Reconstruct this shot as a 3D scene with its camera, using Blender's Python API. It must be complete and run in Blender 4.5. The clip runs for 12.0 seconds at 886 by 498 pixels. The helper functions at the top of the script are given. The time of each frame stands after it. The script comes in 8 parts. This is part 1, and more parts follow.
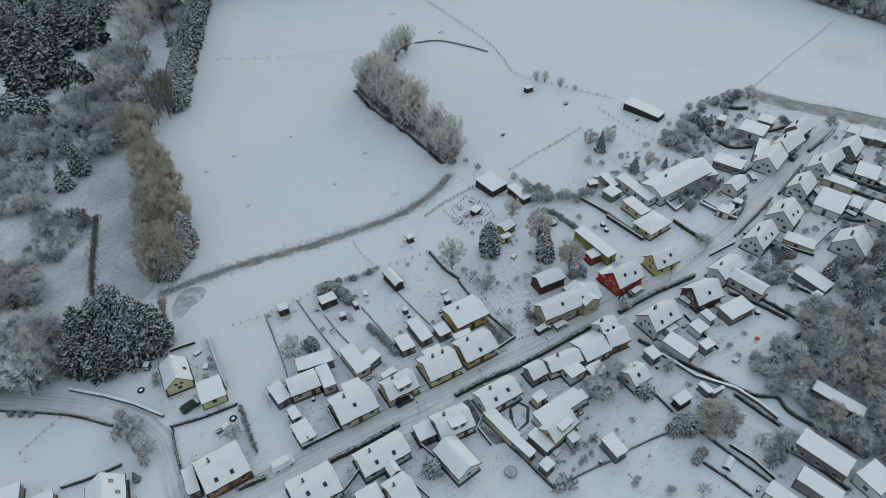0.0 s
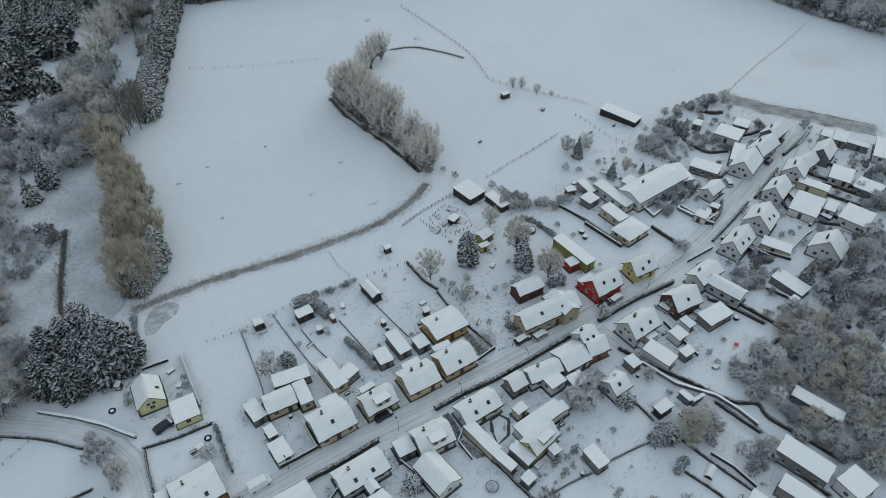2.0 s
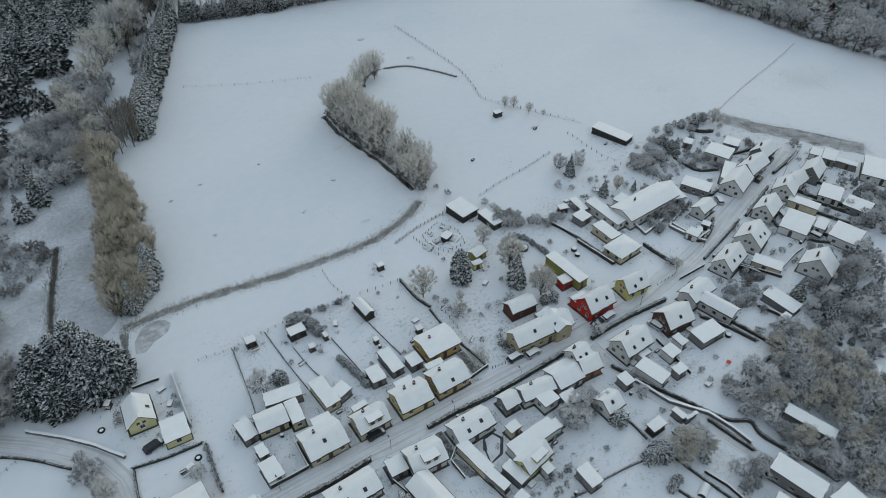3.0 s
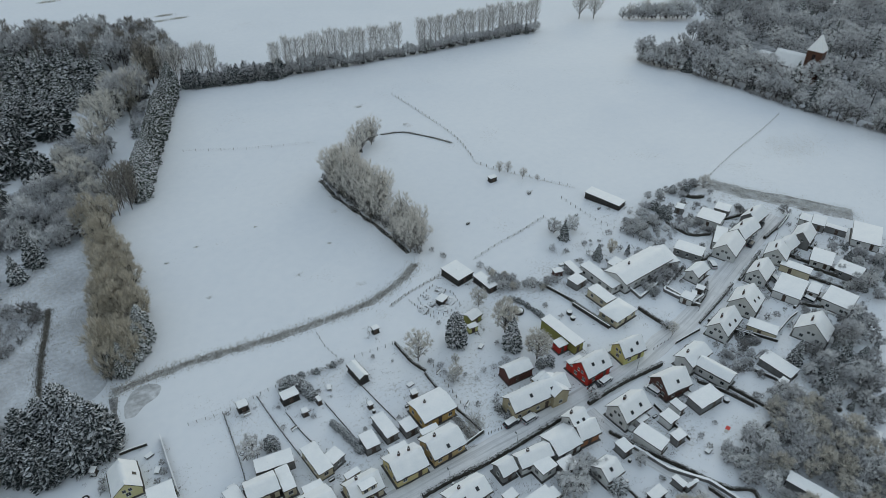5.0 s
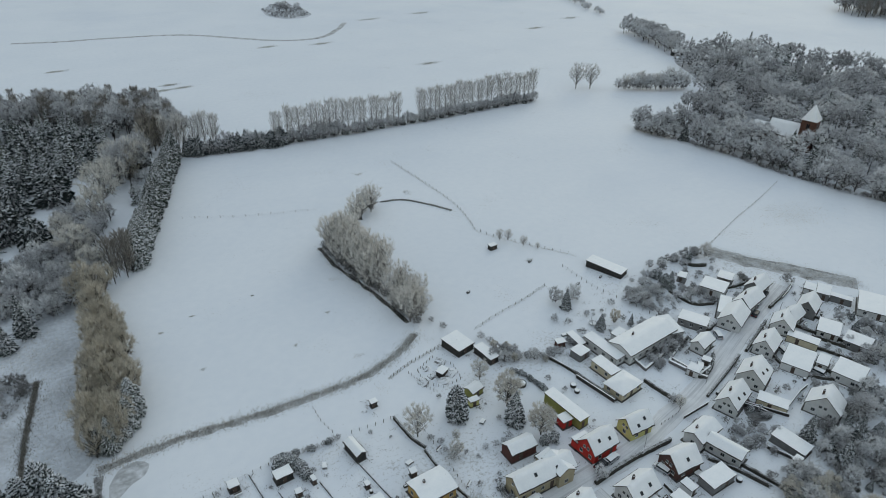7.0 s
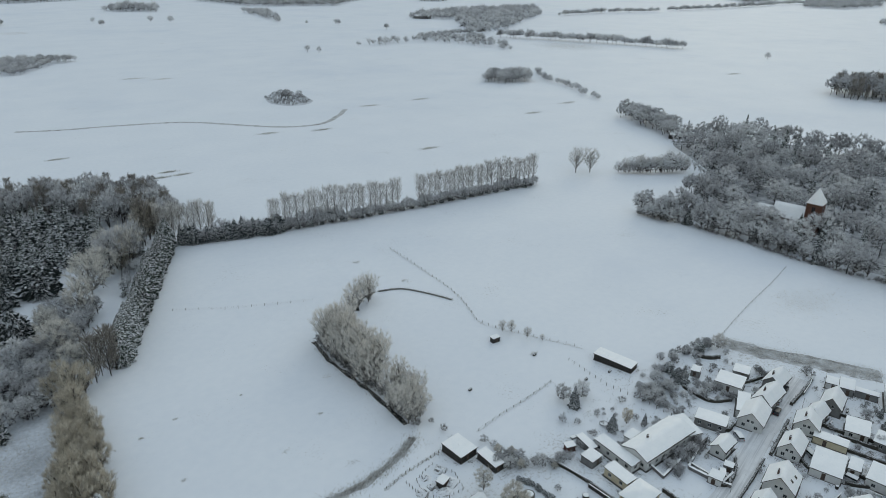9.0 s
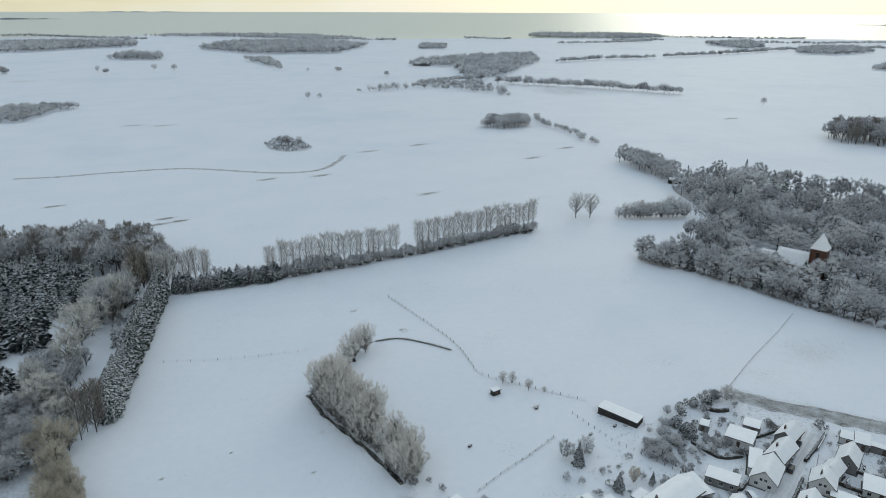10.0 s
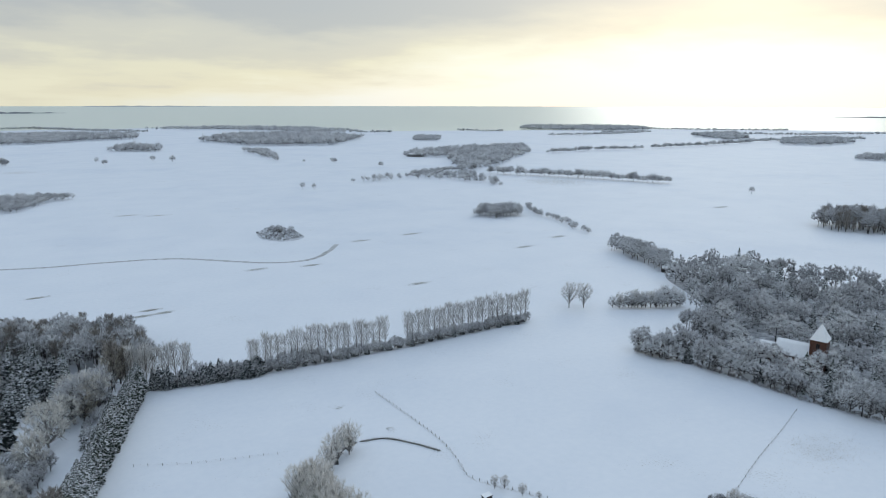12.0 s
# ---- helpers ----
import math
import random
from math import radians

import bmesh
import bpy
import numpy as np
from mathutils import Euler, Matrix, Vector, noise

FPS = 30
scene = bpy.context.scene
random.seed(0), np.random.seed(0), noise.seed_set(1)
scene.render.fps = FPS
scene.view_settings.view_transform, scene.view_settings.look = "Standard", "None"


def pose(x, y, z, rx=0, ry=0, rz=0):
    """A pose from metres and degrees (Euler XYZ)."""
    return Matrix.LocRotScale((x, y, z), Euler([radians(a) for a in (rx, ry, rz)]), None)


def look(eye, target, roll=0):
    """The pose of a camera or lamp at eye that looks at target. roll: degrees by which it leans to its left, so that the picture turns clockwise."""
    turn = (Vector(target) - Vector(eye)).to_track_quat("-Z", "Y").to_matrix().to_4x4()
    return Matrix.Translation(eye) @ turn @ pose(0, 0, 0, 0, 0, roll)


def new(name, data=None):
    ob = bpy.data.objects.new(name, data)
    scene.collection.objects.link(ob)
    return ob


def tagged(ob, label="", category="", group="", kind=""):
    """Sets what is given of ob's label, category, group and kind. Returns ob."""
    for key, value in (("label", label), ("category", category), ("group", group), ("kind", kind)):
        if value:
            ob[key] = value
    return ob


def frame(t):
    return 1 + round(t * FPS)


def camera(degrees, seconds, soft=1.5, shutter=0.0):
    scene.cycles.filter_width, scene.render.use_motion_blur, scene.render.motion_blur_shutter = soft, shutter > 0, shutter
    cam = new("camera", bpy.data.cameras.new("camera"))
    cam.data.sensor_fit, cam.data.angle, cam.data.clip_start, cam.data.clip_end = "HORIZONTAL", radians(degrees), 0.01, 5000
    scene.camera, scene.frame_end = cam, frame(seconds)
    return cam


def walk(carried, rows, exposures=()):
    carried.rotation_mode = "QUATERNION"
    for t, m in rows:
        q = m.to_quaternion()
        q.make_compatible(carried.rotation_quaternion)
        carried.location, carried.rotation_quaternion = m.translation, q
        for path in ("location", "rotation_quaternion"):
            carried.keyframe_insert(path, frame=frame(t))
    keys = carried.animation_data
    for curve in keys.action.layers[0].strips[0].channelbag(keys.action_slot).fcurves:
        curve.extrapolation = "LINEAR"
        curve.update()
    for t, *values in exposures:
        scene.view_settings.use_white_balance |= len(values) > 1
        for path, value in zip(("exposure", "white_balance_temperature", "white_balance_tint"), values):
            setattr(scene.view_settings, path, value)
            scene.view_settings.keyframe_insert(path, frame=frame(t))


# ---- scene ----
cam = camera(66.5, 12.0, soft=0.75)
PATH = [
    (0, (0.298, 0.022, 126.289), (1.023, 1.312, 124.943), -0.8),
    (0.5, (1.091, 0.807, 126.288), (1.83, 2.088, 124.941), -0.8),
    (1, (1.772, 1.472, 126.29), (2.523, 2.749, 124.946), -0.7),
    (1.5, (2.204, 1.817, 126.304), (2.966, 3.089, 124.962), -0.6),
    (2, (2.452, 1.906, 126.354), (3.228, 3.173, 125.014), -0.3),
    (2.5, (2.513, 1.857, 126.418), (3.304, 3.125, 125.089), -0.0),
    (3, (2.473, 1.779, 126.483), (3.284, 3.064, 125.182), 0.2),
    (3.2, (2.423, 1.751, 126.494), (3.243, 3.044, 125.207), 0.3),
    (4.8, (1.893, 1.648, 126.634), (2.773, 3.013, 125.467), 0.7),
    (5, (1.862, 1.709, 126.639), (2.749, 3.082, 125.486), 0.8),
    (5.5, (1.881, 2.058, 126.645), (2.783, 3.45, 125.527), 0.9),
    (6, (2.059, 2.66, 126.654), (2.976, 4.071, 125.573), 1.0),
    (6.5, (2.519, 3.6, 126.658), (3.449, 5.032, 125.617), 1.0),
    (7, (3.279, 4.944, 126.669), (4.222, 6.4, 125.673), 0.9),
    (7.2, (3.747, 5.661, 126.673), (4.696, 7.125, 125.695), 0.9),
    (9, (9.421, 13.691, 126.726), (10.414, 15.236, 125.935), 0.4),
    (9.5, (11.187, 15.941, 126.74), (12.192, 17.507, 126.006), 0.3),
    (10, (13.061, 18.104, 126.751), (14.078, 19.689, 126.078), 0.2),
    (10.5, (14.921, 19.996, 126.779), (15.949, 21.597, 126.164), 0.1),
    (11, (16.578, 21.432, 126.814), (17.617, 23.05, 126.262), 0.0),
    (11.5, (17.977, 22.324, 126.811), (19.026, 23.956, 126.324), 0.0),
    (12, (19.253, 22.902, 126.778), (20.32, 24.539, 126.352), 0.1),
]
walk(cam, [(t, look(eye, target, roll)) for t, eye, target, roll in PATH],
     exposures=((0.0, 0.05, 6400, 1), (5.0, 0.07, 6470, 1), (7.0, 0.09, 6520, 1), (9.5, 0.14, 6470, 1), (12.0, 0.25, 6020, 4)))

# world: an overcast winter sky with a bright break over the sea
SUN_AZ, SUN_EL = radians(56), radians(14)
world = bpy.data.worlds.new("winter_sky")
scene.world = world
world.use_nodes = True
wn, wl = world.node_tree.nodes, world.node_tree.links
wn.clear()


def wmath(op, a, b=None):
    n = wn.new("ShaderNodeMath")
    n.operation = op
    for i, v in enumerate((a, b)):
        if v is None:
            continue
        if isinstance(v, (int, float)):
            n.inputs[i].default_value = v
        else:
            wl.new(v, n.inputs[i])
    return n.outputs[0]


def wmix(fac, a, b):
    n = wn.new("ShaderNodeMix")
    n.data_type = "RGBA"
    for i, v in ((0, fac), (6, a), (7, b)):
        if isinstance(v, (int, float, tuple)):
            n.inputs[i].default_value = v
        else:
            wl.new(v, n.inputs[i])
    return n.outputs[2]


def wramp(fac, stops):
    n = wn.new("ShaderNodeValToRGB")
    n.color_ramp.interpolation = "EASE"
    while len(n.color_ramp.elements) < len(stops):
        n.color_ramp.elements.new(0.5)
    for e, (p, c) in zip(n.color_ramp.elements, stops):
        e.position, e.color = p, (*c, 1)
    wl.new(fac, n.inputs[0])
    return n.outputs[0]


coord = wn.new("ShaderNodeTexCoord")
sep = wn.new("ShaderNodeSeparateXYZ")
wl.new(coord.outputs["Generated"], sep.inputs[0])
up = wmath("MAXIMUM", sep.outputs[2], 0.0)
sky_tex = wn.new("ShaderNodeTexSky")
sky_tex.sky_type, sky_tex.sun_disc = "NISHITA", False
sky_tex.sun_elevation, sky_tex.sun_rotation = SUN_EL, SUN_AZ
# a cloud sheet seen in perspective
low = wmath("ADD", up, 0.14)
cloud_xyz = wn.new("ShaderNodeCombineXYZ")
wl.new(wmath("DIVIDE", sep.outputs[0], low), cloud_xyz.inputs[0])
wl.new(wmath("DIVIDE", sep.outputs[1], low), cloud_xyz.inputs[1])
cloud = wn.new("ShaderNodeTexNoise")
cloud.inputs["Scale"].default_value, cloud.inputs["Detail"].default_value = 0.9, 6
cloud.inputs["Roughness"].default_value = 0.52
wl.new(cloud_xyz.outputs[0], cloud.inputs["Vector"])
toward = wn.new("ShaderNodeVectorMath")
toward.operation = "DOT_PRODUCT"
wl.new(coord.outputs["Generated"], toward.inputs[0])
toward.inputs[1].default_value = (math.sin(SUN_AZ) * math.cos(radians(4)), math.cos(SUN_AZ) * math.cos(radians(4)), math.sin(radians(4)))
facing = wmath("MAXIMUM", toward.outputs["Value"], 0.0)
glow = wmath("POWER", facing, 14.0)
base = wramp(wmath("ADD", up, wmath("MULTIPLY", wmath("SUBTRACT", cloud.outputs["Fac"], 0.5), 0.20)),
             ((0.0, (1.05, 0.95, 0.72)), (0.03, (0.99, 0.89, 0.68)), (0.075, (0.80, 0.73, 0.63)), (0.13, (0.60, 0.575, 0.57)), (0.30, (0.50, 0.54, 0.61)), (0.8, (0.84, 0.93, 1.09))))
near = wmath("POWER", facing, 5.0)
lid = wmath("ADD", up, wmath("MULTIPLY", wmath("SUBTRACT", cloud.outputs["Fac"], 0.5), 0.08))
opening = wramp(wmath("SUBTRACT", wmath("MULTIPLY", near, 1.0), wmath("MULTIPLY", lid, 9.0)), ((0.0, (0, 0, 0)), (0.55, (1, 1, 1))))
clouded = wmix(opening, base, (1.08, 1.06, 0.99, 1.0))
both = wn.new("ShaderNodeMix")
both.data_type, both.blend_type = "RGBA", "ADD"
both.inputs[0].default_value = 0.02
wl.new(clouded, both.inputs[6])
wl.new(sky_tex.outputs[0], both.inputs[7])
sky_out = wn.new("ShaderNodeBackground")
sky_out.inputs[1].default_value = 0.62
wl.new(both.outputs[2], sky_out.inputs[0])
wo = wn.new("ShaderNodeOutputWorld")
wl.new(sky_out.outputs[0], wo.inputs[0])

# the veiled sun behind the cloud edge
sun = new("sun", bpy.data.lights.new("sun", "SUN"))
sun.data.energy, sun.data.angle, sun.data.color = 0.5, radians(25), (1.0, 0.92, 0.80)
sun.matrix_world = look((0, 0, 300), (-300 * math.sin(SUN_AZ), -300 * math.cos(SUN_AZ), 300 - 300 * math.tan(SUN_EL + 0.12)))

# ---- materials ----
MATS = {}


def material(name, dark, light, scale=1.0, rough=0.8, bump=0.3, fine=12.0, metal=0.0, island=0.0, snow=0.0, snow_at=0.55, spec=0.4, each=0.0):
    """Two scales of noise between two colours; island: colour spread over loose pieces; snow: how much snow lies on faces that look up."""
    m = bpy.data.materials.new(name)
    m.use_nodes = True
    n, l = m.node_tree.nodes, m.node_tree.links
    b = n["Principled BSDF"]
    b.inputs["Roughness"].default_value, b.inputs["Metallic"].default_value = rough, metal
    b.inputs["Specular IOR Level"].default_value = spec
    geo = n.new("ShaderNodeNewGeometry")
    big, small = n.new("ShaderNodeTexNoise"), n.new("ShaderNodeTexNoise")
    big.inputs["Scale"].default_value, small.inputs["Scale"].default_value = scale, fine
    big.inputs["Detail"].default_value, small.inputs["Detail"].default_value = 4, 3
    for t in (big, small):
        l.new(geo.outputs["Position"], t.inputs["Vector"])

    def mth(op, x, y):
        k = n.new("ShaderNodeMath")
        k.operation = op
        k.use_clamp = op == "ADD"
        for i, v in enumerate((x, y)):
            if isinstance(v, (int, float)):
                k.inputs[i].default_value = v
            else:
                l.new(v, k.inputs[i])
        return k.outputs[0]

    f = mth("ADD", mth("MULTIPLY", big.outputs["Fac"], 0.6), mth("MULTIPLY", small.outputs["Fac"], 0.4))
    f = mth("ADD", mth("MULTIPLY", mth("SUBTRACT", f, 0.5), 2.6), 0.5)
    if island:
        f = mth("ADD", mth("MULTIPLY", f, 1 - island), mth("MULTIPLY", geo.outputs["Random Per Island"], island))
    if each:
        oi = n.new("ShaderNodeObjectInfo")
        f = mth("ADD", mth("MULTIPLY", f, 1 - each), mth("MULTIPLY", oi.outputs["Random"], each))
    mix = n.new("ShaderNodeMix")
    mix.data_type = "RGBA"
    mix.inputs[6].default_value, mix.inputs[7].default_value = (*dark, 1), (*light, 1)
    l.new(f, mix.inputs[0])
    col = mix.outputs[2]
    if snow:
        xyz = n.new("ShaderNodeSeparateXYZ")
        l.new(geo.outputs["Normal"], xyz.inputs[0])
        s = n.new("ShaderNodeMapRange")
        s.interpolation_type = "SMOOTHSTEP"
        s.inputs[1].default_value, s.inputs[2].default_value = snow_at - 0.2, snow_at + 0.2
        l.new(mth("ADD", xyz.outputs[2], mth("MULTIPLY", mth("SUBTRACT", small.outputs["Fac"], 0.5), 0.9)), s.inputs[0])
        mx = n.new("ShaderNodeMix")
        mx.data_type = "RGBA"
        mx.inputs[7].default_value = (0.80, 0.82, 0.85, 1)
        l.new(mth("MULTIPLY", s.outputs[0], snow), mx.inputs[0])
        l.new(col, mx.inputs[6])
        col = mx.outputs[2]
    l.new(col, b.inputs["Base Color"])
    if bump:
        bp = n.new("ShaderNodeBump")
        bp.inputs["Strength"].default_value, bp.inputs["Distance"].default_value = bump, 0.05
        l.new(small.outputs["Fac"], bp.inputs["Height"])
        l.new(bp.outputs[0], b.inputs["Normal"])
    MATS[name] = m
    return m


material("roof_snow", (0.79, 0.815, 0.835), (0.945, 0.945, 0.94), 0.5, 0.6, 0.3, 2.5, each=0.4)
material("roof_tiles", (0.03, 0.027, 0.027), (0.09, 0.072, 0.066), 1.0, 0.8, 0.5, 6)
WALLS = {
    "cream": ((0.489, 0.430, 0.293), (0.606, 0.547, 0.411)), "paleyellow": ((0.538, 0.450, 0.215), (0.665, 0.567, 0.293)),
    "yellow": ((0.66, 0.62, 0.34), (0.78, 0.73, 0.42)), "limeyellow": ((0.50, 0.48, 0.17), (0.64, 0.61, 0.26)),
    "sand": ((0.489, 0.352, 0.167), (0.606, 0.450, 0.235)), "ochre": ((0.469, 0.304, 0.098), (0.586, 0.400, 0.147)),
    "brick": ((0.274, 0.117, 0.059), (0.411, 0.196, 0.098)), "brownbrick": ((0.069, 0.034, 0.029), (0.128, 0.063, 0.049)),
    "grey": ((0.15, 0.15, 0.152), (0.25, 0.25, 0.245)), "white": ((0.55, 0.555, 0.55), (0.68, 0.68, 0.665)),
    "dark": ((0.022, 0.021, 0.020), (0.060, 0.055, 0.050)), "darkred": ((0.069, 0.029, 0.024), (0.128, 0.054, 0.044)),
    "red": ((0.411, 0.024, 0.020), (0.567, 0.049, 0.034)), "beige": ((0.352, 0.304, 0.196), (0.469, 0.411, 0.283)),
    "olive": ((0.215, 0.215, 0.059), (0.323, 0.313, 0.098))}
for key, (c1, c2) in WALLS.items():
    material("wall_" + key, c1, c2, 0.7, 0.85, 0.4, 9)
material("window_paint", (0.42, 0.42, 0.41), (0.55, 0.55, 0.53), 2, 0.5, 0.1, 20)
material("window_glass", (0.012, 0.015, 0.018), (0.03, 0.035, 0.04), 1, 0.08, 0.0, 4, spec=0.6)
material("door_wood", (0.05, 0.038, 0.03), (0.11, 0.075, 0.055), 2, 0.6, 0.3, 20)
# dug garden soil, and the shade painted on the snow under the woods
material("forest_floor", (0.10, 0.10, 0.10), (0.62, 0.64, 0.67), 0.25, 0.95, 0.4, 1.0)
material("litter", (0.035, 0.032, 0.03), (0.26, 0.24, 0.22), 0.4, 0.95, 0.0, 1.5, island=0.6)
material("stalks", (0.10, 0.09, 0.075), (0.42, 0.40, 0.36), 0.4, 0.95, 0.0, 1.5, island=0.6)
material("chimney_brick", (0.06, 0.045, 0.04), (0.14, 0.095, 0.08), 2, 0.9, 0.6, 14, snow=0.9, snow_at=0.7)
material("church_brick", (0.085, 0.042, 0.03), (0.155, 0.078, 0.055), 0.6, 0.9, 0.5, 5)
material("bark", (0.035, 0.031, 0.028), (0.13, 0.118, 0.108), 1.5, 0.95, 0.5, 9, snow=0.7, snow_at=0.62)
material("bark_pale", (0.14, 0.132, 0.122), (0.36, 0.345, 0.325), 1.5, 0.95, 0.5, 9, snow=0.6, snow_at=0.5)
material("twigs_frost", (0.24, 0.242, 0.25), (0.80, 0.81, 0.835), 0.12, 0.9, 0.0, 1.2, island=0.35)
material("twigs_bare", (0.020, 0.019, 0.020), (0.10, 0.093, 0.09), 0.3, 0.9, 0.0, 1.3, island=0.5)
material("twigs_tan", (0.27, 0.235, 0.175), (0.84, 0.79, 0.69), 0.2, 0.9, 0.0, 1.3, island=0.55)
material("twigs_pale", (0.42, 0.405, 0.38), (0.93, 0.92, 0.905), 0.15, 0.9, 0.0, 1.3, island=0.4)
material("twigs_willow", (0.50, 0.475, 0.435), (0.97, 0.95, 0.91), 0.2, 0.9, 0.0, 1.3, island=0.4)
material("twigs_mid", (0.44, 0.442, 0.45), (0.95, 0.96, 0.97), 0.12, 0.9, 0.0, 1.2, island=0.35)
material("twigs_dark", (0.06, 0.056, 0.053), (0.50, 0.50, 0.505), 0.2, 0.9, 0.0, 1.3, island=0.5)
material("twigs_beige", (0.36, 0.335, 0.29), (0.88, 0.855, 0.80), 0.2, 0.9, 0.0, 1.3, island=0.45)
material("twigs_brown", (0.15, 0.135, 0.118), (0.46, 0.435, 0.40), 0.2, 0.9, 0.0, 1.3, island=0.5)
material("twigs_cream", (0.40, 0.38, 0.345), (0.93, 0.915, 0.875), 0.12, 0.9, 0.0, 1.2, island=0.5)
material("fir_needles", (0.008, 0.015, 0.017), (0.036, 0.048, 0.047), 0.4, 0.9, 0.0, 2.6, island=0.4, snow=0.88, snow_at=0.72)
material("fir_snowy", (0.010, 0.018, 0.019), (0.050, 0.062, 0.057), 0.4, 0.9, 0.0, 2.6, island=0.4, snow=0.88, snow_at=0.60)
material("fir_hedge", (0.016, 0.026, 0.020), (0.075, 0.092, 0.070), 0.4, 0.9, 0.0, 2.6, island=0.4, snow=0.85, snow_at=0.50)
material("hedge_leaf", (0.02, 0.02, 0.017), (0.085, 0.08, 0.065), 0.8, 0.95, 0.5, 2.5, island=0.4, snow=0.75, snow_at=0.95)
material("reed", (0.33, 0.31, 0.27), (0.85, 0.845, 0.82), 0.15, 0.9, 0.0, 0.8, island=0.5)
material("fence_wood", (0.09, 0.08, 0.07), (0.2, 0.18, 0.16), 2, 0.9, 0.4, 15, snow=0.9, snow_at=0.6)
material("stone", (0.10, 0.10, 0.10), (0.24, 0.23, 0.22), 1.2, 0.9, 0.6, 5, snow=0.95, snow_at=0.6)
# the haze over the far coast is painted as its base colour
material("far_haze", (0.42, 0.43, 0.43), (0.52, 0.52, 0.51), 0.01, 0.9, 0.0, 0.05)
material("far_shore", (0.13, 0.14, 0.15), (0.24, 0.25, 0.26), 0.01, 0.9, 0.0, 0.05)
material("wet_shaded_paving", (0.018, 0.0175, 0.017), (0.15, 0.148, 0.146), 0.9, 0.8, 0.4, 2)
material("rubber", (0.01, 0.01, 0.01), (0.025, 0.025, 0.025), 3, 0.8, 0.2, 20)
material("car_dark", (0.015, 0.017, 0.02), (0.03, 0.033, 0.04), 1, 0.3, 0.0, 10)
material("car_silver", (0.35, 0.36, 0.38), (0.45, 0.46, 0.48), 1, 0.35, 0.0, 10, metal=0.3)
material("red_plastic", (0.5, 0.03, 0.03), (0.6, 0.05, 0.04), 2, 0.5, 0.0, 10)
material("bare_soil", (0.07, 0.066, 0.06), (0.58, 0.59, 0.60), 0.35, 0.95, 0.6, 1.6)
material("dark_water", (0.008, 0.009, 0.010), (0.03, 0.03, 0.03), 0.6, 0.3, 0.1, 2)
material("wet_ice", (0.22, 0.225, 0.23), (0.75, 0.775, 0.81), 0.3, 0.6, 0.3, 0.8)
material("weedy_snow", (0.13, 0.122, 0.108), (0.74, 0.765, 0.80), 0.28, 0.95, 0.5, 1.1)
material("sedge_snow", (0.38, 0.395, 0.42), (0.72, 0.755, 0.805), 0.10, 0.95, 0.5, 0.9)


def speckle(name, scale, a, b, colour, much):
    """Noise spots of another colour: tiles bared on the roofs, shading painted on the fields."""
    m = MATS[name]
    n, l = m.node_tree.nodes, m.node_tree.links
    p = n["Principled BSDF"]
    col = p.inputs["Base Color"].links[0].from_socket
    geo, t, r, mx = n.new("ShaderNodeNewGeometry"), n.new("ShaderNodeTexNoise"), n.new("ShaderNodeMapRange"), n.new("ShaderNodeMix")
    t.inputs["Scale"].default_value, t.inputs["Detail"].default_value, t.inputs["Roughness"].default_value = scale, 5, 0.7
    l.new(geo.outputs["Position"], t.inputs["Vector"])
    r.interpolation_type = "SMOOTHSTEP"
    r.inputs[1].default_value, r.inputs[2].default_value, r.inputs[4].default_value = a, b, much
    l.new(t.outputs["Fac"], r.inputs[0])
    mx.data_type = "RGBA"
    mx.inputs[7].default_value = (*colour, 1)
    l.new(r.outputs[0], mx.inputs[0])
    l.new(col, mx.inputs[6])
    l.new(mx.outputs[2], p.inputs["Base Color"])


speckle("roof_snow", 0.9, 0.66, 0.76, (0.30, 0.29, 0.28), 0.7)


